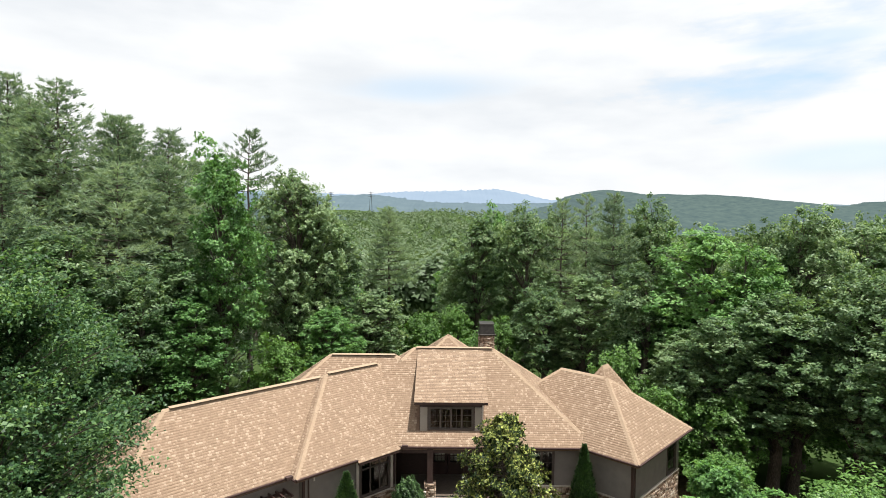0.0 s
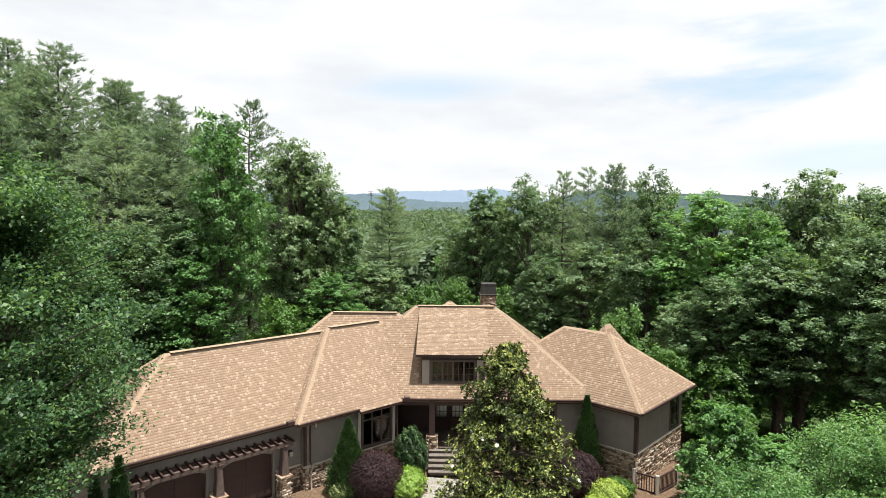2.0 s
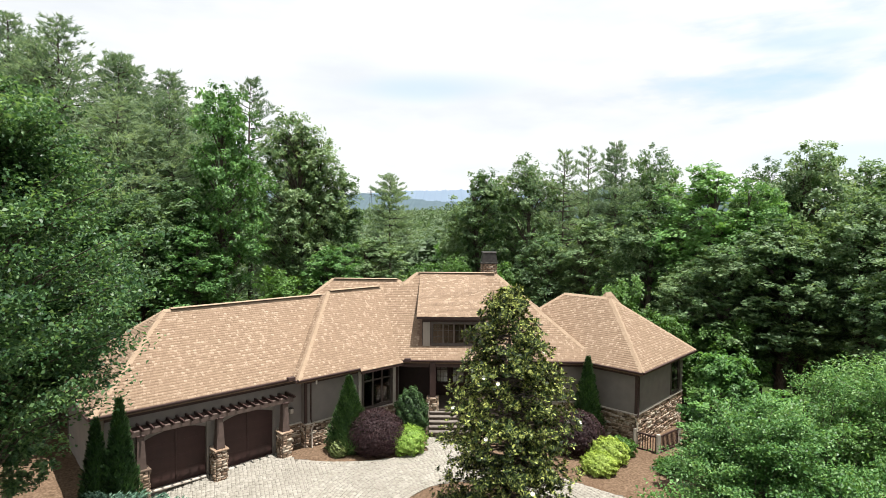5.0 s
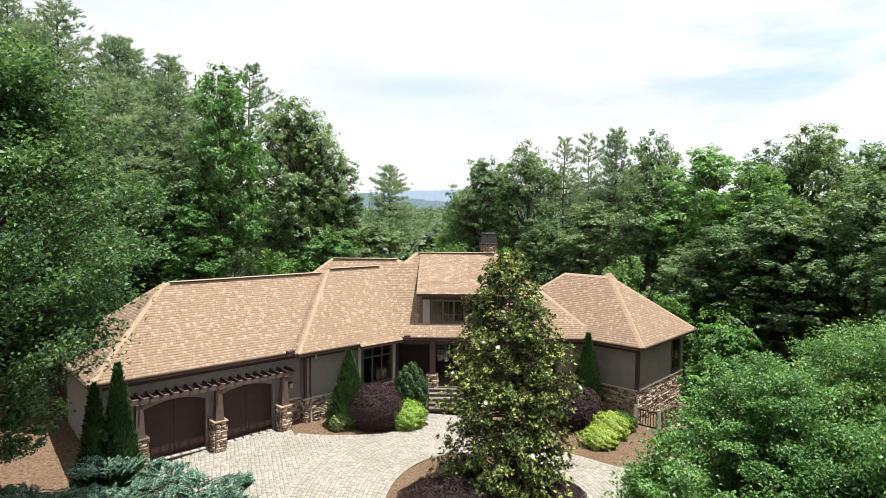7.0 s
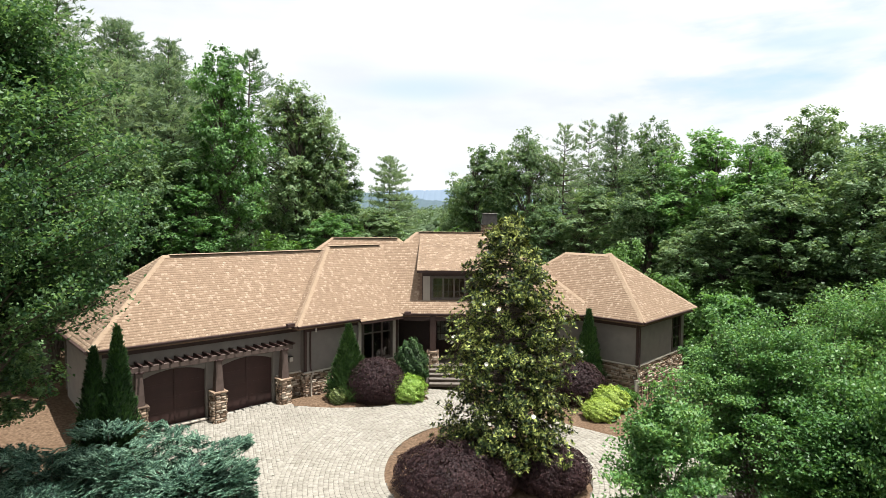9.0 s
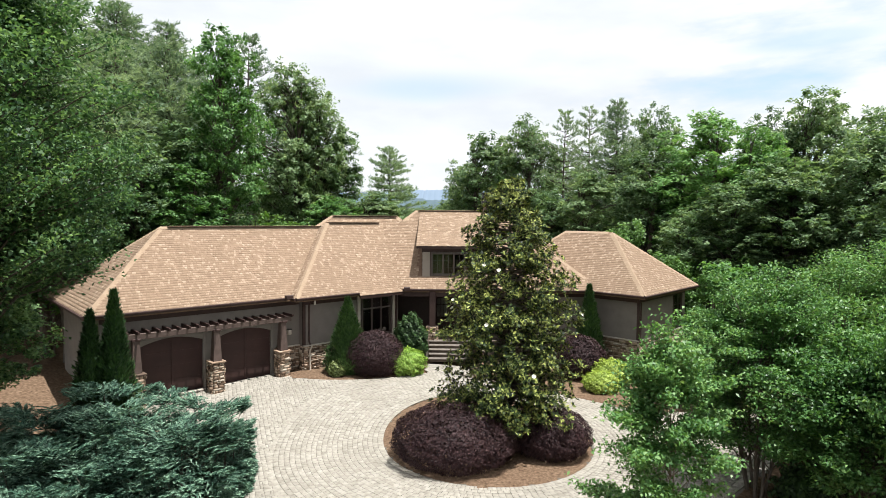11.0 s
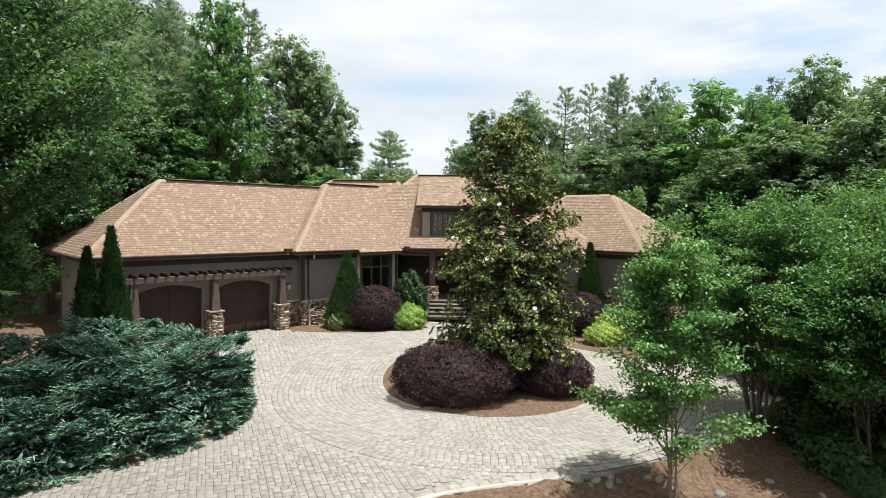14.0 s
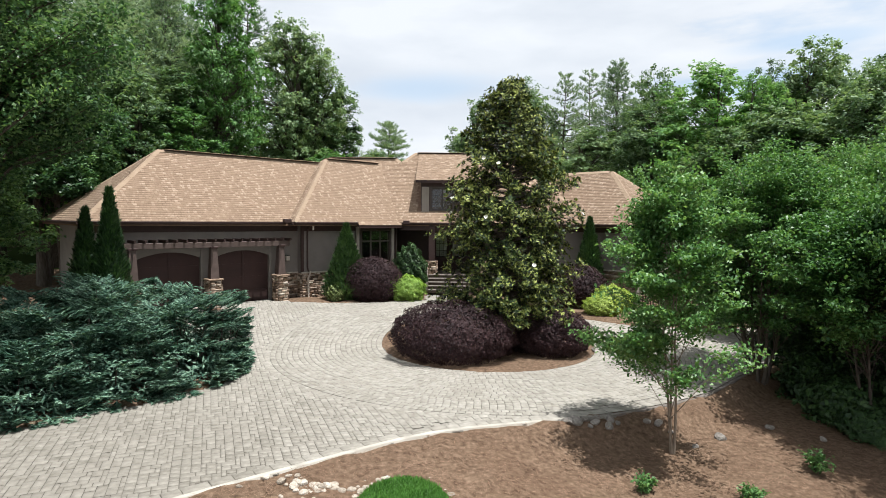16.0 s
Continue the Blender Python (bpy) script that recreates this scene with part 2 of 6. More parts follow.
def leafy(name, dark, mid, light, rough=0.55, thin=0.35, island=0.8, objects=0.5, scale=0.35, spec=0.45):
    return material(name, [dark, mid, light], rough, scale, 3, island=island, per_object=objects, leaf=thin, spec=spec)


LEAF_OAK = leafy("oak_leaf", (0.050, 0.100, 0.046), (0.130, 0.218, 0.098), (0.305, 0.405, 0.222), rough=0.5, thin=0.44, island=0.7, spec=0.35, objects=0.35)
LEAF_MAPLE = leafy("maple_leaf", (0.050, 0.120, 0.036), (0.118, 0.258, 0.076), (0.225, 0.390, 0.138), rough=0.5, thin=0.42, spec=0.35)
LEAF_DARK = leafy("dark_maple_leaf", (0.020, 0.055, 0.023), (0.057, 0.128, 0.051), (0.200, 0.325, 0.138), rough=0.45, spec=0.35, thin=0.42)
LEAF_PINE = leafy("pine_needle", (0.090, 0.150, 0.100), (0.188, 0.270, 0.178), (0.305, 0.402, 0.272), thin=0.45, spec=0.2)
LEAF_MAGNOLIA = material("magnolia_leaf", [(0.010, 0.020, 0.007), (0.024, 0.044, 0.012), (0.054, 0.080, 0.020), (0.130, 0.162, 0.038), (0.330, 0.365, 0.100)], 0.5, 0.35, 3, island=1.3, leaf=0.12, spec=0.2)
LEAF_CRAPE = leafy("crape_myrtle_leaf", (0.034, 0.095, 0.027), (0.092, 0.212, 0.060), (0.210, 0.350, 0.122), rough=0.45, thin=0.34, objects=0.3, spec=0.38)
LEAF_CYPRESS = leafy("arborvitae_leaf", (0.012, 0.034, 0.011), (0.029, 0.070, 0.018), (0.085, 0.158, 0.044), thin=0.15, objects=0.2)
LEAF_PURPLE = leafy("loropetalum_leaf", (0.015, 0.007, 0.009), (0.034, 0.016, 0.018), (0.072, 0.036, 0.037), rough=0.6, thin=0.12, objects=0.1, spec=0.25)
LEAF_YELLOW = leafy("golden_euonymus_leaf", (0.13, 0.21, 0.03), (0.30, 0.40, 0.06), (0.50, 0.60, 0.16), thin=0.3, objects=0.1)
LEAF_LIME = leafy("lime_green_leaf", (0.10, 0.20, 0.025), (0.22, 0.36, 0.05), (0.38, 0.52, 0.12), thin=0.3, objects=0.1)
LEAF_OLIVE = leafy("olive_conifer_leaf", (0.05, 0.075, 0.02), (0.13, 0.17, 0.05), (0.28, 0.33, 0.12), thin=0.15, objects=0.1)
LEAF_JUNIPER = leafy("juniper_spray", (0.008, 0.026, 0.017), (0.046, 0.104, 0.070), (0.255, 0.390, 0.280), thin=0.16, objects=0.0, scale=0.8, spec=0.2)
LEAF_SHRUB = leafy("shrub_leaf", (0.038, 0.095, 0.018), (0.075, 0.17, 0.03), (0.13, 0.25, 0.055))
PETAL = material("white_magnolia_petal", [(0.62, 0.6, 0.52), (0.8, 0.78, 0.7)], 0.6, 4)
ROCK = material("field_rock", [(0.12, 0.106, 0.092), (0.22, 0.195, 0.17), (0.33, 0.30, 0.265)], 0.9, 3, 6, 0.6, 30, per_object=0.6)
ROCK_PALE = material("pale_river_stone", [(0.20, 0.165, 0.125), (0.36, 0.31, 0.25), (0.50, 0.455, 0.39)], 0.85, 3, 6, 0.4, 30, per_object=0.8)
# haze is also tinted into the base colours of the farther ridges
HILL_NEAR = backdrop_material("hazed_wooded_hill", (0.008, 0.016, 0.012), (0.038, 0.052, 0.036), (0.058, 0.080, 0.094), 0.05)
HILL_MID = backdrop_material("hazed_ridge", (0.02, 0.03, 0.03), (0.045, 0.06, 0.055), (0.105, 0.140, 0.175), 0.02)
HILL_FAR = backdrop_material("hazed_far_mountain", (0.03, 0.04, 0.05), (0.05, 0.06, 0.07), (0.225, 0.285, 0.365), 0.006)


# ---- mesh helpers ----
def part(name, bm, mat, parent=None, label=""):
    """Links a bmesh as one mesh object, under a thing or a part if given."""
    me = bpy.data.meshes.new(name)
    bm.to_mesh(me)
    bm.free()
    me.materials.append(mat)
    ob = new(name, me)
    ob.parent = parent
    if label:
        ob["label"] = label
    return ob


def poly_mesh(name, verts, faces, mat):
    """A mesh from numpy vertices (n, 3) and faces (m, k), all of one size."""
    verts, faces = np.asarray(verts, np.float32), np.asarray(faces, np.int32)
    me = bpy.data.meshes.new(name)
    me.vertices.add(len(verts))
    me.vertices.foreach_set("co", verts.ravel())
    me.loops.add(faces.size)
    me.loops.foreach_set("vertex_index", faces.ravel())
    me.polygons.add(len(faces))
    me.polygons.foreach_set("loop_start", np.arange(0, faces.size, faces.shape[1], dtype=np.int32))
    me.update(calc_edges=True)
    me.materials.append(mat)
    return me


def soup(name, quads, mat):
    """Loose quads (n, 4, 3) or triangles (n, 3, 3), each an island of its own."""
    q = np.asarray(quads, np.float32)
    k = q.shape[1]
    return poly_mesh(name, q.reshape(-1, 3), np.arange(len(q) * k).reshape(-1, k), mat)


def smooth(me):
    me.polygons.foreach_set("use_smooth", np.ones(len(me.polygons), bool))
    return me


def child(name, me, parent, label="", m=None):
    ob = new(name, me)
    ob.parent = parent
    if m is not None:
        ob.matrix_basis = m
    if label:
        ob["label"] = label
    return ob


def thing(name, label, category, m=None, group="", kind=""):
    ob = new(name)
    ob.empty_display_size = 0.2
    if m is not None:
        ob.matrix_basis = m
    return tagged(ob, label, category, group, kind)


def box(bm, x0, x1, y0, y1, z0, z1, m=None, bevel=0.0):
    """Adds a box to a bmesh, its long edges softened by the bevel."""
    r = bmesh.ops.create_cube(bm, size=1)["verts"]
    for v in r:
        v.co = Vector(((x0 + x1) / 2 + v.co.x * (x1 - x0), (y0 + y1) / 2 + v.co.y * (y1 - y0), (z0 + z1) / 2 + v.co.z * (z1 - z0)))
    if bevel:
        edges = list({e for v in r for e in v.link_edges})
        r = bmesh.ops.bevel(bm, geom=edges, offset=bevel, segments=1, affect="EDGES")["verts"]
    if m is not None:
        bmesh.ops.transform(bm, matrix=m, verts=list({v for v in r}))
    return bm


def box_part(name, dims, mat, parent, m=None, bevel=0.01, label=""):
    return part(name, box(bmesh.new(), *dims, m=m, bevel=bevel), mat, parent, label)


def tube(points, radii, sides=7):
    """Vertices and quads of a tapered tube along points."""
    p, r = np.asarray(points, float), np.asarray(radii, float)
    way = np.gradient(p, axis=0)
    way /= np.linalg.norm(way, axis=1)[:, None] + 1e-9
    ref = np.where(np.abs(way[:, 2:3]) > 0.9, [[1.0, 0, 0]], [[0, 0, 1.0]])
    u = np.cross(way, ref)
    u /= np.linalg.norm(u, axis=1)[:, None] + 1e-9
    v = np.cross(way, u)
    a = np.linspace(0, 2 * np.pi, sides, endpoint=False)
    ring = p[:, None] + r[:, None, None] * (np.cos(a)[None, :, None] * u[:, None] + np.sin(a)[None, :, None] * v[:, None])
    n = len(p)
    i, j = np.meshgrid(np.arange(n - 1), np.arange(sides), indexing="ij")
    k = (j + 1) % sides
    f = np.stack([i * sides + j, i * sides + k, (i + 1) * sides + k, (i + 1) * sides + j], -1).reshape(-1, 4)
    return ring.reshape(-1, 3), f


def join_tubes(tubes):
    vs, fs, at = [], [], 0
    for v, f in tubes:
        vs.append(v)
        fs.append(f + at)
        at += len(v)
    return np.concatenate(vs), np.concatenate(fs)


def unit(v):
    return v / (np.linalg.norm(v, axis=-1, keepdims=True) + 1e-9)


def leaves(rng, at, facing, length, width, fold=0.25, droop=0.2, simple=False):
    """Folded leaf quads at points, their faces turned roughly to 'facing'; simple: broad triangles."""
    n = len(at)
    facing = unit(facing)
    along = unit(np.cross(facing, rng.normal(size=(n, 3))))
    side = np.cross(facing, along)
    length = length * rng.uniform(0.65, 1.3, (n, 1))
    width = width * rng.uniform(0.7, 1.25, (n, 1))
    base = at - along * length * 0.5
    tip = at + along * length * 0.5 - facing * length * droop
    left = at + side * width * 0.5 + facing * width * fold
    right = at - side * width * 0.5 + facing * width * fold
    if simple:
        return np.stack([base + side * width * 0.6, base - side * width * 0.6, tip], 1)
    return np.stack([base, right, tip, left], 1)


def sphere_points(rng, n):
    return unit(rng.normal(size=(n, 3)))

# ---- ground, drive and beds ----
ISLAND, ISLAND_R = (1.7, 21.7), 3.95
KERB = [(-20, -3.5), (-12, 3.3), (-7, 7.5), (-4.33, 9.67), (-2.98, 10.72), (-0.56, 12.48), (1.17, 13.15), (2.97, 13.65), (5.0, 14.4),
        (7.2, 15.7), (9.2, 17.6), (11.5, 19.6), (14.5, 21.2), (20, 22.6)]
BACK = [(20, 26.5), (14, 25.4), (11, 24.6), (8.64, 24.5), (6.5, 25.8), (4.2, 27.4), (1.4, 28.3), (1.4, 30.3), (-0.85, 30.3), (-0.85, 28.4),
        (-2.2, 27.6), (-3.8, 27.1), (-5.6, 27.0), (-7.1, 27.2), (-8.0, 28.25), (-13.2, 23.4), (-12.5, 22.2)]
JUNIPER_EDGE = [(-11.0, 21.9), (-8.6, 21.2), (-7.2, 20.5), (-6.4, 19.3), (-6.05, 17.6), (-6.15, 16.3), (-7.05, 14.9), (-8.0, 14.0), (-9.7, 12.5), (-12.5, 9.4), (-20, 3.2)]
DRIVE = np.array(KERB + BACK + JUNIPER_EDGE, float)


def inside(poly, x, y):
    """Which points lie inside a polygon."""
    x, y = np.asarray(x, float), np.asarray(y, float)
    hit = np.zeros(x.shape, bool)
    px, py = poly[:, 0], poly[:, 1]
    for i in range(len(poly)):
        j = i - 1
        cross = (py[i] > y) != (py[j] > y)
        dy = py[j] - py[i]
        hit ^= cross & (x < (px[j] - px[i]) * (y - py[i]) / (dy if abs(dy) > 1e-9 else 1e-9) + px[i])
    return hit


def ease(a, b, v):
    t = np.clip((v - a) / (b - a), 0, 1)
    return t * t * (3 - 2 * t)


KX, KY = np.array(KERB, float).T


def ground_z(x, y):
    """Height of the ground: a drive that rises to the house, a bank below the kerb, a valley behind and hills beyond."""
    x, y = np.asarray(x, float), np.asarray(y, float)
    z = (0.75 - 0.45 * ease(-2, 6, x)) * ease(19.5, 27.5, y)
    z = z - 0.5 * ease(9, 18, x) * ease(14, 30, y)
    below = np.interp(x, KX, KY) - y
    z = z - ease(0.12, 1.4, below) * (0.12 + 0.36 * ease(0, 4.5, x)) - 0.045 * np.clip(below - 1, 0, 25)
    z = z + 0.10 * np.clip(-17 - x, 0, 40) * ease(5, 25, y) * (1 - ease(60, 120, y))
    z = z - 0.13 * np.clip(x - 14, 0, 60) * ease(15, 30, y)
    z = z - 0.11 * np.clip(y - 42, 0, 260)
    r = np.hypot(x, y)
    z = z + 0.034 * np.clip(r - 320, 0, 3000)
    z = z + (ease(300, 900, r) * 14) * (np.sin(x * 0.0061 + 1.3) * np.cos(y * 0.0047) + 0.5 * np.sin(x * 0.017 + y * 0.009))
    return z


def spread(fine0, fine1, step, far0, far1):
    mid = np.arange(fine0, fine1 + 1e-6, step)
    up, down, d = [fine1], [fine0], step
    while up[-1] < far1:
        d *= 1.13
        up.append(up[-1] + d)
    d = step
    while down[-1] > far0:
        d *= 1.13
        down.append(down[-1] - d)
    return np.concatenate([down[:0:-1], mid, up[1:]])


def sheet(name, xs, ys, z_of, mat, keep=None):
    gx, gy = np.meshgrid(xs, ys)
    v = np.stack([gx, gy, z_of(gx, gy)], -1)
    n = len(xs)
    i, j = np.meshgrid(np.arange(len(ys) - 1), np.arange(n - 1), indexing="ij")
    f = np.stack([i * n + j, i * n + j + 1, (i + 1) * n + j + 1, (i + 1) * n + j], -1).reshape(-1, 4)
    if keep is not None:
        c = v.reshape(-1, 3)[f].mean(1)
        f = f[keep(c[:, 0], c[:, 1])]
    return smooth(poly_mesh(name, v.reshape(-1, 3), f, mat))


def in_drive(x, y):
    return inside(DRIVE, x, y) & (np.hypot(x - ISLAND[0], y - ISLAND[1]) > ISLAND_R)


def rough_ground(x, y):
    low = np.where(in_drive(x, y), 0.09, 0.0)
    lumps = 0.035 * np.sin(x * 2.3 + np.sin(y * 1.7)) * np.cos(y * 2.1 + 0.6 * x) + 0.02 * np.sin(x * 5.1 + y * 4.3)
    return ground_z(x, y) - low + np.where(in_drive(x, y), 0, lumps + 0.03)


ground = tagged(new("ground", sheet("ground", spread(-16, 19, 0.4, -4200, 4200), spread(3, 33, 0.4, -250, 4200), rough_ground, STRAW)),
                "reddish-brown pine straw mulch over gently sloping ground", "ground", kind="structure")
FOREST_FLOOR = material("forest_floor", [(0.018, 0.03, 0.010), (0.04, 0.065, 0.022), (0.06, 0.09, 0.03)], 1.0, 0.05, 6, spec=0.0)
ground.data.materials.append(FOREST_FLOOR)
centre = np.array([p.center for p in ground.data.polygons])
ground.data.polygons.foreach_set("material_index", ((np.hypot(centre[:, 0], centre[:, 1] - 15) > 31)).astype(np.int32))

drive = tagged(new("pavement", sheet("pavement", np.arange(-20, 20.01, 0.25), np.arange(-4, 31, 0.25), lambda x, y: ground_z(x, y) + 0.006, JOINT,
               lambda x, y: in_drive(x, y))), "pale grey concrete paver driveway circling a planted island", "driveway", kind="structure")

# ---- the house ----
house = thing("house", "single-storey taupe house with tan hipped shingle roofs and stone base", "house")
MG, MW, M0 = pose(0, 0, 0, 0, 0, 43), pose(0, 0, 0, 0, 0, -43), Matrix.Identity(4)
EAVE = 4.55
# name: frame, along from, along to, across from, across to, eave height, slope, hip at the start, hip at the end
ROOFS = {
    "garage": (43, 4.9, 22.0, 25.55, 33.6, EAVE, 0.83, True, True),
    "middle": (43, 13.6, 26.0, 24.97, 33.57, EAVE, 0.83, True, True),
    "main": (0, -7.3, 8.8, 31.85, 42.75, EAVE, 0.80, True, True),
    "link": (0, -12.2, 2.0, 31.885, 41.8, EAVE, 0.80, True, True),
    "wing": (-43, -23.4, -12.6, 28.7, 36.3, EAVE, 0.83, True, True),
    "rear_wing": (47, 33.4, 38.0, 16.3, 20.1, EAVE, 1.6, True, True),
    "turret": (0, -3.4, 4.4, 42.3, 50.1, 4.8, 0.83, True, True),
}


def to_local(turn, x, y):
    c, s = math.cos(radians(turn)), math.sin(radians(turn))
    return x * c + y * s, -x * s + y * c


def to_world(turn, a, b):
    c, s = math.cos(radians(turn)), math.sin(radians(turn))
    return a * c - b * s, a * s + b * c


def roof_z(block, x, y):
    turn, a0, a1, b0, b1, ze, slope, h0, h1 = ROOFS[block]
    a, b = to_local(turn, np.asarray(x, float), np.asarray(y, float))
    d = np.minimum(b - b0, b1 - b)
    if h0:
        d = np.minimum(d, a - a0)
    if h1:
        d = np.minimum(d, a1 - a)
    return np.where(d >= 0, ze + slope * d, -99.0)


def covered(block, x, y, z, lift=0.015):
    """Whether a point of one roof lies under another roof."""
    under = np.zeros(np.shape(x), bool)
    for other in ROOFS:
        if other != block:
            under |= roof_z(other, x, y) > z + lift
    dx = (np.asarray(x) > -1.5) & (np.asarray(x) < 2.6) & (np.asarray(y) > 32.6) & (np.asarray(y) < 37.2)
    return under | (dx if block == "main" else False)


def roof_corners(block):
    turn, a0, a1, b0, b1, ze, slope, h0, h1 = ROOFS[block]
    half = min((b1 - b0) / 2, (a1 - a0) / 2)
    zr, bm_ = ze + slope * half, (b0 + b1) / 2
    r0, r1 = a0 + (half if h0 else 0), a1 - (half if h1 else 0)
    w = lambda a, b, z: Vector((*to_world(turn, a, b), z))
    return [w(a0, b0, ze), w(a1, b0, ze), w(a1, b1, ze), w(a0, b1, ze)], [w(r0, bm_, zr), w(r1, bm_, zr)]


def build_roof(block):
    eave, ridge = roof_corners(block)
    bm = bmesh.new()
    e = [bm.verts.new(v) for v in eave]
    lo = [bm.verts.new(v - Vector((0, 0, 0.2))) for v in eave]
    if (ridge[0] - ridge[1]).length < 0.05:
        r = [bm.verts.new(ridge[0])] * 2
    else:
        r = [bm.verts.new(v) for v in ridge]
    uniq = lambda vs: list(dict.fromkeys(vs))
    for f in ([e[0], e[1], r[1], r[0]], [e[1], e[2], r[1]], [e[2], e[3], r[0], r[1]], [e[3], e[0], r[0]]):
        bm.faces.new(uniq(f))
    for i in range(4):
        bm.faces.new([e[i], lo[i], lo[(i + 1) % 4], e[(i + 1) % 4]])
    bm.faces.new(lo[::-1])
    bmesh.ops.recalc_face_normals(bm, faces=bm.faces)
    return part("roof", bm, ROOF_BASE, house)


def slopes(block):
    """The four slopes: a start on the eave, the way along it, the way up it in plan, and its length."""
    turn, a0, a1, b0, b1, ze, slope, h0, h1 = ROOFS[block]
    c, s = math.cos(radians(turn)), math.sin(radians(turn))
    A, B = np.array([c, s]), np.array([-s, c])
    P = lambda a, b: a * A + b * B
    half = min((b1 - b0) / 2, (a1 - a0) / 2)
    return [(P(a0, b0), A, B, a1 - a0, half), (P(a1, b0), B, -A, b1 - b0, half), (P(a1, b1), -A, -B, a1 - a0, half), (P(a0, b1), -B, A, b1 - b0, half)]


def shingle_tabs(block, rng, exposure=0.112):
    """Corners (n, 4, 3) of the tabs on the slopes that can be seen: lower left, lower right, upper right, upper left."""
    turn, a0, a1, b0, b1, ze, slope, *_ = ROOFS[block]
    out = []
    for start, along, up, length, half in slopes(block):
        if (up @ np.array([0, 1.0])) < -0.75:
            continue
        for row in range(int(half / exposure) + 1):
            s0 = row * exposure
            edges = np.cumsum(rng.uniform(0.10, 0.18, int(length / 0.10)))
            edges = np.concatenate([[0], edges[edges < length], [length]]) + rng.uniform(-0.1, 0)
            l, r = np.clip(edges[:-1], s0, length - s0), np.clip(edges[1:], s0, length - s0)
            ok = r - l > 0.03
            l, r = l[ok], r[ok]
            lap = 0.012
            lift = 0.012 + 0.014 * (rng.random(len(l)) < 0.45) + rng.uniform(0, 0.004, len(l))
            quad = []
            for t, s, h in ((l + 0.004, s0 - lap, lift), (r - 0.004, s0 - lap, lift), (r - 0.004, s0 + exposure * 0.76, 0.006), (l + 0.004, s0 + exposure * 0.76, 0.006)):
                p = start + t[:, None] * along + s * up
                quad.append(np.column_stack([p, np.full(len(t), ze + slope * s) + h]))
            q = np.stack(quad, 1)
            c = q.mean(1)
            out.append(q[~covered(block, c[:, 0], c[:, 1], c[:, 2])])
    return np.concatenate(out)


def with_butts(q, drop=0.03):
    """Adds the lower edge of each tab to it, sharing its two corners: faces of one island."""
    n = len(q)
    low = q[:, :2].copy()
    low[:, :, 2] -= drop
    v = np.concatenate([q, low], 1).reshape(-1, 3)
    k = np.arange(n)[:, None] * 6
    return v, np.concatenate([k + [0, 1, 2, 3], k + [4, 5, 1, 0]])


def ridge_caps(block, rng):
    """Folded cap pieces along hips and ridge, where no other roof covers them."""
    turn, a0, a1, b0, b1, ze, slope, *_ = ROOFS[block]
    eave, ridge = roof_corners(block)
    out = []
    for p, q in ((eave[0], ridge[0]), (eave[1], ridge[1]), (eave[2], ridge[1]), (eave[3], ridge[0]), (ridge[0], ridge[1])):
        p, q = np.array(p), np.array(q)
        length = np.linalg.norm(q - p)
        if length < 0.3:
            continue
        way = (q - p) / length
        side = unit(np.cross(way, [0, 0, 1.0]))
        level = abs(way[2]) < 0.05
        for k in range(int(length / 0.2)):
            m = p + way * (k + 0.5) * 0.2
            if covered(block, m[0], m[1], m[2], -0.08 if block in ("main", "link") else 0.04):
                continue
            w = 0.155 + rng.uniform(-0.006, 0.006)
            lift0, lift1 = 0.046 + rng.uniform(0, 0.004), 0.036
            drop = w * slope * (1.05 if level else 0.92)
            a, b = m - way * 0.12, m + way * 0.11
            za, zb = np.array([0, 0, lift0]), np.array([0, 0, lift1])
            d = np.array([0, 0, drop])
            out.append([a + za - side * w - d, a + za, b + zb, b + zb - side * w - d])
            out.append([a + za, a + za + side * w - d, b + zb + side * w - d, b + zb])
    return np.array(out)


def gutter_run(p, q, spans):
    """Gutters along an eave from p to q, over the given shares of it."""
    for k0, k1 in spans:
        a, b = p + (q - p) * k0, p + (q - p) * k1
        turn = math.degrees(math.atan2(b.y - a.y, b.x - a.x))
        m = pose(a.x, a.y, a.z, 0, 0, turn)
        L = (b - a).length
        bm = bmesh.new()
        section = [(0.0, 0.0), (-0.11, 0.0), (-0.12, -0.03), (-0.10, -0.10), (-0.02, -0.13), (0.0, -0.13)]
        rings = [[bm.verts.new((xx, yy, zz - 0.01)) for yy, zz in section] for xx in (0.0, L)]
        for k in range(len(section)):
            j = (k + 1) % len(section)
            bm.faces.new([rings[0][k], rings[0][j], rings[1][j], rings[1][k]])
        bm.faces.new(rings[0]), bm.faces.new(rings[1][::-1])
        bmesh.ops.recalc_face_normals(bm, faces=bm.faces)
        bmesh.ops.transform(bm, matrix=m, verts=bm.verts)
        part("gutter", bm, BROWN, house, "dark brown gutter")


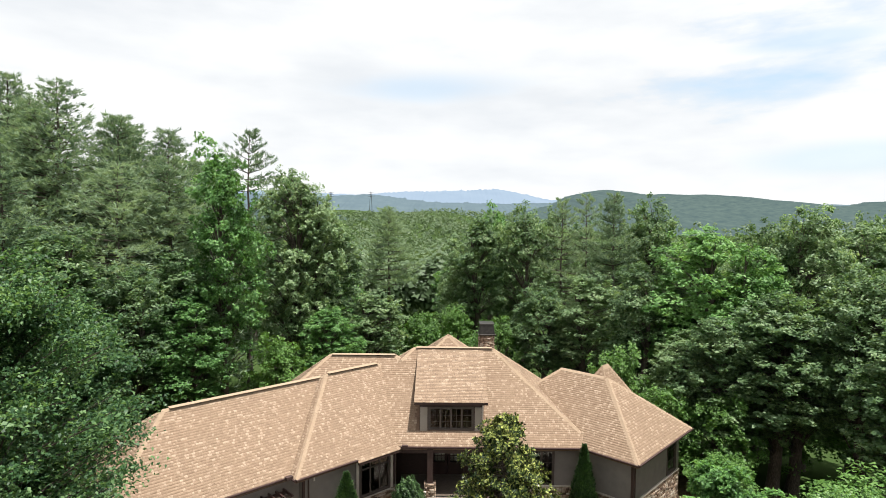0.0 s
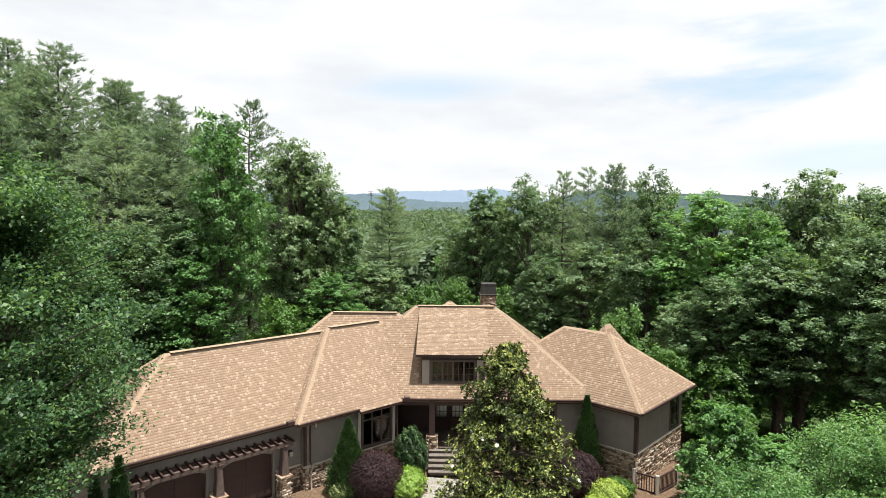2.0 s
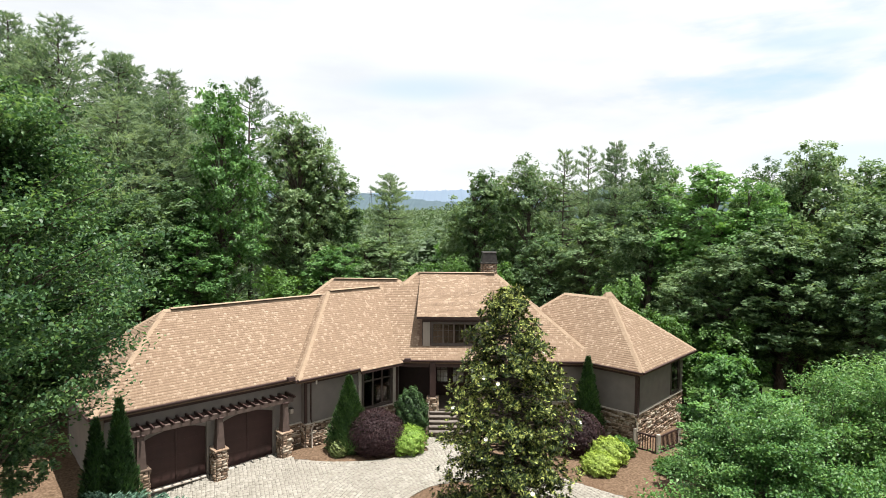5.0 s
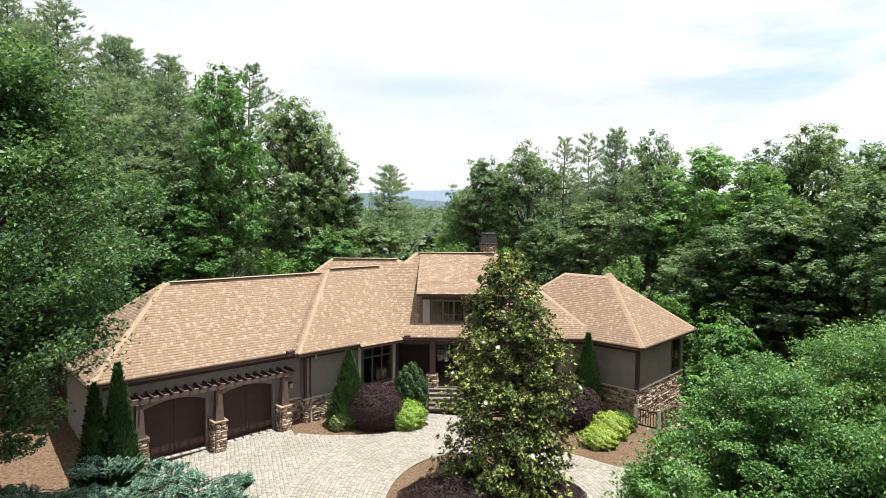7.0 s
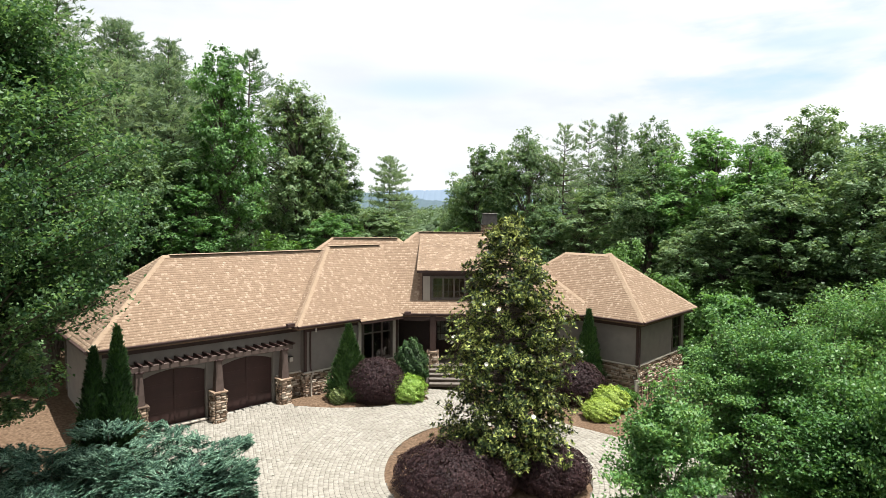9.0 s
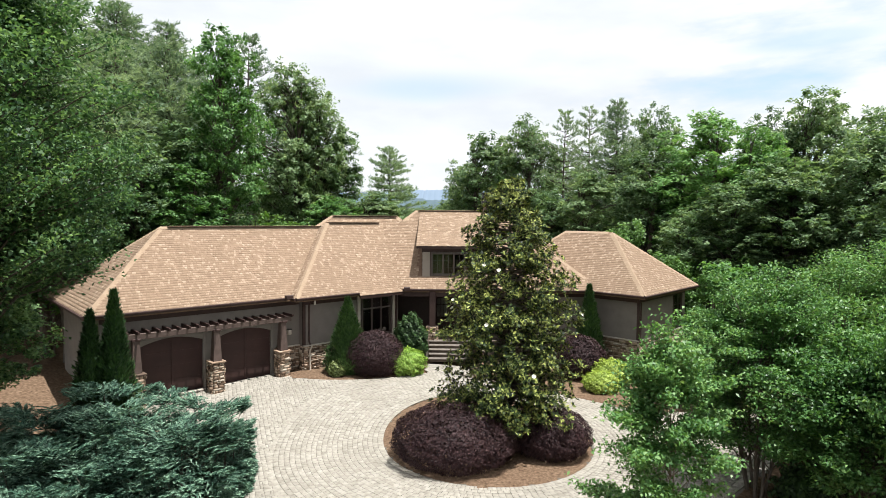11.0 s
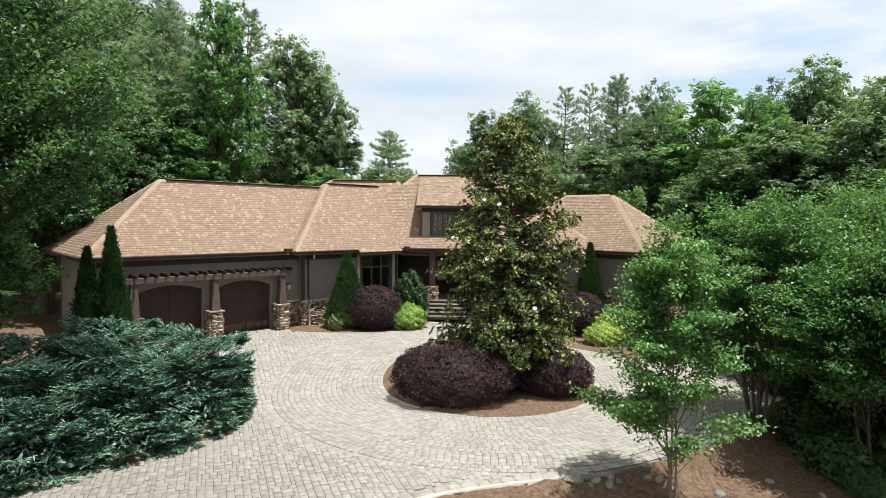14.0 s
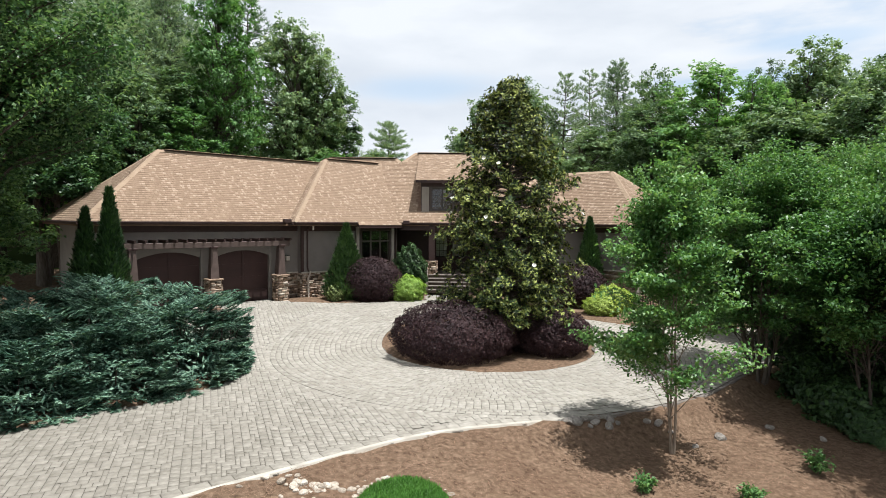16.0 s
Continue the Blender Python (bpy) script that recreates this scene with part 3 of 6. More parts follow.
rng = np.random.default_rng(4)
roof_parts = {}
for block in ROOFS:
    roof_parts[block] = build_roof(block)
    if block == "turret":
        tagged(roof_parts[block], "pointed tan turret roof")
    eave, ridge = roof_corners(block)
    # gutters and fascia along the eaves
    for i in range(4):
        p, q = eave[i], eave[(i + 1) % 4]
        away = (q - p).cross(Vector((0, 0, 1))).normalized()
        if away.y > 0.75:
            continue
        n_pieces = max(1, int((q - p).length / 0.5))
        keep = []
        for k in range(n_pieces):
            m = p + (q - p) * (k + 0.5) / n_pieces
            if not bool(covered(block, m.x, m.y, m.z, 0.0)):
                keep.append(k)
        if not keep:
            continue
        k0, k1 = keep[0] / n_pieces, (keep[-1] + 1) / n_pieces
        spans = [(k0, k1)]
        if block == "middle" and i == 0:
            # the bay's lowered eave interrupts it
            spans = [(k0, 3.6 / 12.4), (6.5 / 12.4, max(k1, 6.7 / 12.4))]
        gutter_run(p, q, spans)
    caps = ridge_caps(block, rng)
    if len(caps):
        me = soup("ridge_cap", caps, CAP)
        child("ridge_cap", me, roof_parts[block], "lighter tan cap shingles")["kind"] = "stuff"

# ridge vents
for block in ("garage", "main", "link", "middle"):
    eave, ridge = roof_corners(block)
    pts = [ridge[0].lerp(ridge[1], k / 60) for k in range(61)]
    pts = [p for p in pts if not bool(covered(block, p.x, p.y, p.z, 0.02))]
    if len(pts) > 5:
        p, q = pts[2], pts[-2]
        turn = math.degrees(math.atan2(q.y - p.y, q.x - p.x))
        L = (q - p).length
        bm = box(bmesh.new(), 0, L, -0.13, 0.13, 0.02, 0.048, pose(p.x, p.y, p.z, 0, 0, turn), 0.01)
        part("ridge_vent", bm, BROWN, roof_parts[block], "dark ridge vent strip")
        bm = box(bmesh.new(), 0, L, -0.19, 0.19, 0.049, 0.07, pose(p.x, p.y, p.z, 0, 0, turn), 0.008)
        part("ridge_vent_cap", bm, CAP, roof_parts[block], "tan cap over the vent")


def wall_run(frame_m, a0, a1, b0, b1, z0, z1, openings=(), mat=SIDING, name="wall", label=""):
    """A wall along the frame's first axis with rectangular openings right through it."""
    cuts_a = sorted({a0, a1, *(v for o in openings for v in o[:2])})
    cuts_z = sorted({z0, z1, *(v for o in openings for v in o[2:])})
    bm = bmesh.new()
    for i in range(len(cuts_a) - 1):
        for j in range(len(cuts_z) - 1):
            ca, cz = (cuts_a[i] + cuts_a[i + 1]) / 2, (cuts_z[j] + cuts_z[j + 1]) / 2
            if any(o[0] < ca < o[1] and o[2] < cz < o[3] for o in openings):
                continue
            box(bm, cuts_a[i], cuts_a[i + 1], b0, b1, cuts_z[j], cuts_z[j + 1])
    bmesh.ops.remove_doubles(bm, verts=bm.verts, dist=1e-4)
    bmesh.ops.transform(bm, matrix=frame_m, verts=bm.verts)
    return part(name, bm, mat, house, label)


def lap_siding(frame_m, a0, a1, b, z0, z1, openings, parent, step=0.17):
    """Overlapping boards on the front face (towards -b) of a wall."""
    z = z0
    while z < z1 - 0.03:
        top = min(z + step, z1)
        spans = [(a0, a1)]
        for o in openings:
            if o[2] < top and o[3] > z:
                spans = [s for l, r in spans for s in ((l, min(r, o[0])), (max(l, o[1]), r)) if s[1] - s[0] > 0.04]
        for l, r in spans:
            bm = bmesh.new()
            v = [bm.verts.new(c) for c in ((l, b - 0.024, z), (r, b - 0.024, z), (r, b - 0.006, top), (l, b - 0.006, top), (l, b, z), (r, b, z))]
            bm.faces.new([v[0], v[1], v[2], v[3]])
            bm.faces.new([v[4], v[5], v[1], v[0]])
            bmesh.ops.transform(bm, matrix=frame_m, verts=bm.verts)
            part("board", bm, SIDING, parent)
        z += step


def stone_quads(rng, length, height, depth=0.07):
    """Ledge stones on a panel in the x-z plane, facing -y: boxes as (n, 8, 3) corners."""
    out, z = [], 0.0
    while z < height - 0.02:
        h = min(rng.uniform(0.05, 0.15), height - z)
        x = -rng.uniform(0, 0.2)
        while x < length:
            w = rng.uniform(0.12, 0.48)
            l, r = max(x, 0) + 0.008, min(x + w, length) - 0.008
            if r - l > 0.03:
                hh = h - 0.012
                d = depth * rng.uniform(0.35, 1.25)
                j = lambda: rng.uniform(-0.012, 0.012)
                f = [(l + 0.012, -d + j(), z + j() * 0.6), (r - 0.012, -d + j(), z + j() * 0.6), (r - 0.012, -d + j(), z + hh + j() * 0.6), (l + 0.012, -d + j(), z + hh + j() * 0.6)]
                k = [(l, 0, z), (r, 0, z), (r, 0, z + hh), (l, 0, z + hh)]
                out.append(f + k)
            x += w
        z += h
    return np.array(out)


BOX_FACES = np.array([[0, 1, 2, 3], [4, 5, 1, 0], [3, 2, 6, 7], [1, 5, 6, 2], [4, 0, 3, 7]])


def stone_panel(m, length, height, parent, rng, single=False, label=""):
    """Ledge stone on a backing; single: each stone is an object of its own."""
    bm = box(bmesh.new(), 0, length, 0.0, 0.03, 0, height, m)
    back = part("stone_backing", bm, MORTAR, parent)
    c = stone_quads(rng, length, height)
    mm = np.array(m)
    if single:
        for q in c:
            mid = q.mean(0)
            me = poly_mesh("stone", q - mid, BOX_FACES, STONE_PIECE)
            child("stone", me, parent, "", m @ Matrix.Translation(mid))
    else:
        v = c.reshape(-1, 3) @ mm[:3, :3].T + mm[:3, 3]
        f = (np.arange(len(c))[:, None, None] * 8 + BOX_FACES[None]).reshape(-1, 4)
        child("ledge_stone", poly_mesh("ledge_stone", v, f, STONE), parent)["kind"] = "stuff"
    return back


def wall_leaf(x0, x1, height, hole, y0=0.0, y1=0.05):
    """A door leaf or casing with a hole through it."""
    bm = bmesh.new()
    hx0, hx1, hz0, hz1 = hole
    for d in ((x0, hx0, y0, y1, 0, height), (hx1, x1, y0, y1, 0, height), (hx0, hx1, y0, y1, hz1, height), (hx0, hx1, y0, y1, 0, max(hz0, 0.001))):
        box(bm, *d)
    return bm


rng = np.random.default_rng(9)
FLOOR = 0.72
DOORS = [(7.0, 9.6), (10.3, 12.85)]
door_open = [(a, b, FLOOR, 3.2) for a, b in DOORS]
garage_wall = wall_run(MG, 5.5, 14.4, 26.1, 26.35, 0.3, 4.4, door_open)
lap_siding(MG, 5.5, 14.4, 26.1, 2.05, 4.35, [(a - 0.12, b + 0.12, 0, 3.42) for a, b in DOORS], garage_wall)
wall_run(MG @ pose(5.5, 0, 0, 0, 0, 90), 26.36, 33.1, -0.25, 0.0, 0.0, 4.4)
wall_run(MG, 5.5, 19.0, 32.9, 33.1, -0.5, 4.4)
box_part("garage_floor", (5.6, 14.2, 26.2, 32.8, 0.3, FLOOR), CONCRETE, house, MG, 0)

BAY = (17.9, 19.8, 2.05, 4.1)
middle_wall = wall_run(MG, 14.38, 20.35, 25.62, 25.85, 0.3, 4.4, [BAY], label="taupe lap siding wall")
lap_siding(MG, 14.40, 17.55, 25.62, 2.06, 4.35, [], middle_wall)
wall_run(MG @ pose(14.38, 0, 0, 0, 0, 90), 25.86, 26.09, -0.2, 0.0, 0.3, 4.4)
wall_run(MG @ pose(20.35, 0, 0, 0, 0, 90), 25.86, 29.5, 0.0, 0.2, 0.3, 4.4)

# porch back wall, main right wall, wing walls
DOOR = (-0.6, 1.4, 1.72, 3.95)
wall_run(M0, -5.0, 4.9, 34.6, 34.8, 0.5, 4.5, [DOOR], mat=BROWN, label="dark brown recessed porch wall")
WIN_R = (5.15, 6.45, 2.05, 4.05)
main_wall = wall_run(M0, 4.9, 8.25, 32.55, 32.78, -0.2, 4.4, [WIN_R])
lap_siding(M0, 4.9, 8.25, 32.55, 2.06, 4.35, [(WIN_R[0] - 0.12, WIN_R[1] + 0.12, 2.0, 4.2)], main_wall)
wall_run(pose(4.9, 0, 0, 0, 0, 90), 32.79, 34.8, -0.2, 0.0, 0.3, 4.4)
wing_wall = wall_run(MW, -17.0, -13.2, 29.35, 29.6, -0.8, 4.4)
lap_siding(MW, -17.0, -13.2, 29.35, 2.06, 4.35, [], wing_wall)
WIN_W = (34.1, 35.3, 2.15, 4.15)
MWR = MW @ pose(-13.2, 0, 0, 0, 0, 90)      # along the wing's end, outside towards -y of this frame
end_wall = wall_run(MWR, 29.61, 35.7, 0.0, 0.25, -1.6, 4.4, [WIN_W])
lap_siding(MWR, 29.4, 35.7, 0.0, 2.06, 4.35, [(WIN_W[0] - 0.12, WIN_W[1] + 0.12, 2.05, 4.3)], end_wall)
wall_run(MW, -23.0, -13.2, 35.7, 35.9, -2.0, 4.4)
wall_run(M0, -12.0, 8.6, 42.0, 42.2, -2.0, 4.4)
box_part("turret_wall", (-2.9, 3.9, 42.8, 49.6, -3.0, 4.7), SIDING, house)
box_part("porch_floor", (-2.4, 4.9, 31.7, 34.6, 0.2, 1.70), MORTAR, house, None, 0.01, "dark stone porch floor")

# dark strips added under the eaves, standing in for soffit shade on the walls
for m, a0, a1, b in ((MG, 5.5, 14.36, 26.1), (MG, 14.4, 17.5, 25.62), (M0, 4.9, 8.25, 32.55), (MW, -17.0, -13.28, 29.35), (MWR, 29.4, 35.7, 0.0)):
    part("frieze_board", box(bmesh.new(), a0, a1, b - 0.06, b - 0.026, 4.08, 4.40, m, 0.006), BROWN, house, "dark brown strip painting in the shade under the eave")

# stone base on the walls
stone_panel(MG @ pose(14.36, 25.60, 0.45), 3.25, 1.55, middle_wall, rng)
stone_panel(MG @ pose(14.36, 25.62, 0.45) @ pose(0, 0.46, 0, 0, 0, -90), 0.46, 1.55, middle_wall, rng)
stone_panel(MG @ pose(12.99, 26.08, 0.5), 1.37, 1.5, garage_wall, rng)
stone_panel(MG @ pose(9.72, 26.08, 0.5), 0.46, 1.5, garage_wall, rng)
stone_panel(MG @ pose(5.5, 26.08, 0.4), 1.38, 1.6, garage_wall, rng)
stone_panel(MG @ pose(20.36, 25.60, 0.6) @ pose(-2.7, 0, 0), 2.7, 1.30, middle_wall, rng)
stone_panel(pose(4.9, 32.53, -0.1), 3.4, 2.10, main_wall, rng)
stone_panel(MW @ pose(-17.0, 29.33, -0.7), 3.8, 2.70, wing_wall, rng)
stone_panel(MWR @ pose(29.33, -0.02, -1.5), 6.4, 3.50, end_wall, rng)
for m, l in ((MG @ pose(14.30, 25.62, 0), 3.3), (MG @ pose(12.99, 26.1, 0), 1.37), (MW @ pose(-17.0, 29.35, 0), 3.86), (MWR @ pose(29.27, 0, 0), 6.45), (pose(4.9, 32.55, 0), 3.35)):
    part("stone_cap", box(bmesh.new(), 0, l, -0.13, 0.0, 1.99, 2.055, m, 0.01), TRIM, house, "pale stone ledge cap")
for m in (MG @ pose(14.38, 25.62, 0), MW @ pose(-13.2, 29.35, 0), MG @ pose(17.6, 25.62, 0), MG @ pose(20.2, 25.62, 0)):
    part("corner_board", box(bmesh.new(), -0.07, 0.07, -0.05, 0.06, 2.06, 4.36, m, 0.008), BROWN, house, "dark brown corner board")


def window(m, width, height, panes, rows=2, cols=2, sill=True, frame_mat=SASH, name="window"):
    """A framed window of several sashes, each with muntins and glass; the frame's origin is its lower left corner, outside towards -y."""
    w = new(name)
    w.parent, w.matrix_basis = house, m
    bm = bmesh.new()
    for d in ((-0.09, 0.0, -0.05, 0.12, -0.09, height + 0.09), (width, width + 0.09, -0.05, 0.12, -0.09, height + 0.09), (0, width, -0.05, 0.12, -0.09, 0.0), (0, width, -0.05, 0.12, height, height + 0.09)):
        box(bm, *d)
    part("window_frame", bm, frame_mat, w)
    pw = width / panes
    for k in range(panes):
        x0, x1 = k * pw, (k + 1) * pw
        bm = bmesh.new()
        s = 0.05
        for d in ((x0, x0 + s, 0.0, 0.06, 0, height), (x1 - s, x1, 0.0, 0.06, 0, height), (x0 + s, x1 - s, 0.0, 0.06, 0, s), (x0 + s, x1 - s, 0.0, 0.06, height - s, height)):
            box(bm, *d)
        for c in range(1, cols):
            xc = x0 + s + (pw - 2 * s) * c / cols
            box(bm, xc - 0.011, xc + 0.011, 0.012, 0.05, s, height - s)
        for r in range(1, rows):
            zc = s + (height - 2 * s) * r / rows
            box(bm, x0 + s, x1 - s, 0.015, 0.047, zc - 0.011, zc + 0.011)
        part("sash", bm, frame_mat, w)
        bm = box(bmesh.new(), x0 + s, x1 - s, 0.028, 0.034, s, height - s)
        part("pane", bm, GLASS, w)
    if sill:
        part("window_sill", box(bmesh.new(), -0.12, width + 0.12, -0.11, -0.051, -0.16, -0.095, None, 0.008), TRIM, w, "pale sill")
    return w


def room(m, x0, x1, depth, z0, z1):
    """The dim room behind a window."""
    bm = bmesh.new()
    for d in ((x0, x1, depth, depth + 0.1, z0, z1), (x0 - 0.1, x0, 0.15, depth, z0, z1), (x1, x1 + 0.1, 0.15, depth, z0, z1), (x0, x1, 0.15, depth, z0 - 0.1, z0), (x0, x1, 0.15, depth, z1, z1 + 0.1)):
        box(bm, *d, m=m)
    part("room", bm, ROOM, house)


mb = MG @ pose(BAY[0], 25.62, BAY[2])
bay = window(mb, BAY[1] - BAY[0], BAY[3] - BAY[2], 3, 1, 1)
for k in range(3):
    part("transom", box(bmesh.new(), k * 0.6333 + 0.051, k * 0.6333 + 0.5823, -0.004, 0.055, 1.42, 1.50), SASH, bay)
room(mb, -0.3, 2.2, 3.0, -0.6, 2.2)
for x in (-0.28, 2.08):
    part("bay_trim", box(bmesh.new(), x - 0.09, x + 0.09, -0.10, 0.0, -0.1, 2.25, mb, 0.01), TRIM, house, "pale bay window trim")
m_r = pose(WIN_R[0], 32.55, WIN_R[2])
window(m_r, WIN_R[1] - WIN_R[0], WIN_R[3] - WIN_R[2], 2, 3, 2)
room(m_r, -0.2, 1.5, 2.5, -0.5, 2.1)
m_w = MWR @ pose(WIN_W[0], 0, WIN_W[2])
window(m_w, 1.2, 2.0, 1, 3, 2)
room(m_w, -0.2, 1.4, 2.5, -0.5, 2.1)

# extended eave over the bay
bm = bmesh.new()
b0, b1, a0, a1 = 24.80, 24.96, 17.2, 20.1
zt = lambda b: EAVE + 0.83 * (b - 24.97)
low = [bm.verts.new(c) for c in ((a0, b0, zt(b0)), (a1, b0, zt(b0)), (a1, b1, zt(b1)), (a0, b1, zt(b1)))]
dn = [bm.verts.new(v.co - Vector((0, 0, 0.17))) for v in low]
bm.faces.new(low), bm.faces.new(dn[::-1])
for i in range(4):
    bm.faces.new([low[i], dn[i], dn[(i + 1) % 4], low[(i + 1) % 4]])
bmesh.ops.recalc_face_normals(bm, faces=bm.faces)
bmesh.ops.transform(bm, matrix=MG, verts=bm.verts)
part("bay_eave", bm, BROWN, house, "roof edge lowered over the bay window")


# garage doors with arched heads
def garage_door(a0, a1):
    d = new("garage_door")
    d.parent, d.matrix_basis = house, MG @ pose(a0, 26.2, FLOOR)
    d["label"] = "dark brown panelled garage door under a shallow arch"
    w, h = a1 - a0, 2.48
    nb = 4
    for k in range(nb):
        z0, z1 = k * h / nb, (k + 1) * h / nb
        bm = box(bmesh.new(), 0.0, w, 0.02, 0.08, z0 + 0.001, z1 - 0.001, None, 0)
        for c in range(2):
            x0, x1 = c * w / 2 + 0.08, (c + 1) * w / 2 - 0.08
            box(bm, x0, x1, 0.016, 0.0195, z0 + 0.002, z1 - 0.002)
        part("panel", bm, DOOR_BROWN, d)
    part("centre_strip", box(bmesh.new(), w / 2 - 0.035, w / 2 + 0.035, -0.012, 0.003, 0, h, None, 0.004), DOOR_BROWN, d)
    part("threshold", box(bmesh.new(), -0.02, w + 0.02, -0.30, -0.10, -0.04, 0.012, None, 0.004), TRIM, d, "pale threshold strip")
    # arch filler over the door, in the wall's opening
    bm = bmesh.new()
    n, spring, rise = 20, 2.22, 0.26
    front, back = [], []
    for y, row in ((-0.1, front), (0.01, back)):
        for k in range(n + 1):
            x = w * k / n
            za = spring + rise * (1 - (2 * k / n - 1) ** 2)
            row.append((bm.verts.new((x, y, za)), bm.verts.new((x, y, 2.50))))
    for k in range(n):
        bm.faces.new([front[k][0], front[k + 1][0], front[k + 1][1], front[k][1]])
        bm.faces.new([back[k][0], back[k + 1][0], front[k + 1][0], front[k][0]])
        bm.faces.new([back[k][1], back[k + 1][1], back[k + 1][0], back[k][0]])
    bmesh.ops.recalc_face_normals(bm, faces=bm.faces)
    part("arch_head", bm, SIDING, d, "taupe arched head trim")
    for x0, x1 in ((-0.10, 0.0), (w, w + 0.10)):
        part("jamb", box(bmesh.new(), x0, x1, -0.125, -0.1, 0, 2.6, None, 0.004), SIDING, d)


for a, b in DOORS:
    garage_door(a, b)

# pergola over the garage doors
pergola = thing("pergola", "dark brown wooden pergola over the garage doors on stone piers", "pergola")


def pier(a):
    m = MG @ pose(a, 25.52, 0.5)
    core = part("pier", box(bmesh.new(), -0.24, 0.24, -0.24, 0.24, 0, 1.46, m), MORTAR, pergola, "ledge stone pier")
    for turn in (0, 90, -90):
        mm = m @ pose(0, 0, 0, 0, 0, turn) @ pose(-0.24, -0.242, 0)
        c = stone_quads(rng, 0.48, 1.46, 0.08)
        for q in c:
            mid = q.mean(0)
            child("stone", poly_mesh("stone", q - mid, BOX_FACES, STONE_PIECE), core, "", mm @ Matrix.Translation(mid))
    part("pier_cap", box(bmesh.new(), -0.33, 0.33, -0.33, 0.33, 1.46, 1.53, m, 0.015), STONE_PIECE, pergola)
    bm = bmesh.new()
    lo, hi = 0.19, 0.125
    v = [bm.verts.new((sx * w, sy * w, z)) for z, w in ((1.53, lo), (2.9, hi)) for sx, sy in ((-1, -1), (1, -1), (1, 1), (-1, 1))]
    for i in range(4):
        j = (i + 1) % 4
        bm.faces.new([v[i], v[j], v[4 + j], v[4 + i]])
    bmesh.ops.transform(bm, matrix=m, verts=bm.verts)
    part("post", bm, BEAM, pergola)
    part("post_collar", box(bmesh.new(), -0.17, 0.17, -0.17, 0.17, 2.86, 2.95, m, 0.01), BROWN, pergola)


for a in (6.68, 9.95, 13.15):
    pier(a)
part("beam", box(bmesh.new(), 6.2, 13.6, 25.42, 25.58, 3.40, 3.64, MG, 0.012), BEAM, pergola)
part("ledger", box(bmesh.new(), 6.2, 13.6, 26.0, 26.07, 3.44, 3.64, MG, 0.008), BROWN, pergola)
bm = bmesh.new()
for x0, y0, x1, y1 in ((0, -0.42, 0, 0.72),):
    prof = [(-0.42, 0.055), (-0.42, 0.13), (0.62, 0.13), (0.62, 0.0), (-0.30, 0.0)]
    l = [bm.verts.new((-0.035, y, z)) for y, z in prof]
    r = [bm.verts.new((0.035, y, z)) for y, z in prof]
    bm.faces.new(l), bm.faces.new(r[::-1])
    for i in range(len(prof)):
        j = (i + 1) % len(prof)
        bm.faces.new([l[i], r[i], r[j], l[j]])
bmesh.ops.recalc_face_normals(bm, faces=bm.faces)
rafter_me = bpy.data.meshes.new("rafter")
bm.to_mesh(rafter_me)
bm.free()
rafter_me.materials.append(BROWN)
for k in range(19):
    child("rafter", rafter_me, pergola, "", MG @ pose(6.3 + k * 7.2 / 18, 25.5, 3.642))

# wall lantern, downspouts
lantern = thing("wall_lantern", "small pale wall lantern beside the garage door", "wall lamp", MG @ pose(13.75, 26.05, 2.75))
part("back_plate", box(bmesh.new(), -0.07, 0.07, 0.0, 0.05, -0.12, 0.16, None, 0.01), METAL_DARK, lantern)
part("shade", box(bmesh.new(), -0.09, 0.09, -0.18, -0.02, -0.12, 0.12, None, 0.02), TRIM, lantern, "frosted shade")
part("roof", box(bmesh.new(), -0.11, 0.11, -0.20, 0.0, 0.121, 0.16, None, 0.02), METAL_DARK, lantern)


def downspout(m, z0, z1, mat, pale=""):
    pts = [(0, -0.28, z1), (0, -0.22, z1 - 0.12), (0, -0.06, z1 - 0.35), (0, -0.06, z0 + 0.15), (0, -0.16, z0)]
    v, f = tube(pts, [0.045] * 5, 8)
    ob = child("downspout", smooth(poly_mesh("downspout", v, f, mat)), house, pale, m)


downspout(MG @ pose(14.62, 25.60, 0), 2.1, 4.4, BROWN, "dark brown downspout")
downspout(MG @ pose(14.62, 25.52, 0), 0.55, 2.1, TRIM, "pale lower downspout on the stone")
downspout(MW @ pose(-13.02, 29.33, 0), 1.95, 4.4, BROWN, "dark brown downspout")
downspout(MW @ pose(-13.02, 29.25, 0), -0.3, 1.95, TRIM, "pale lower downspout on the stone")
part("gutter_outlet", box(bmesh.new(), 14.62, 14.69, 25.0, 25.07, 4.14, 4.42, MG, 0.01), TRIM, house, "short pale gutter outlet")
part("gutter_end", box(bmesh.new(), 13.22, 13.58, 25.18, 25.4, 4.5, 4.68, MG, 0.012), BROWN, house)
part("gutter_end", box(bmesh.new(), -2.2, -1.85, 31.68, 31.86, 4.44, 4.64, None, 0.012), BROWN, house)

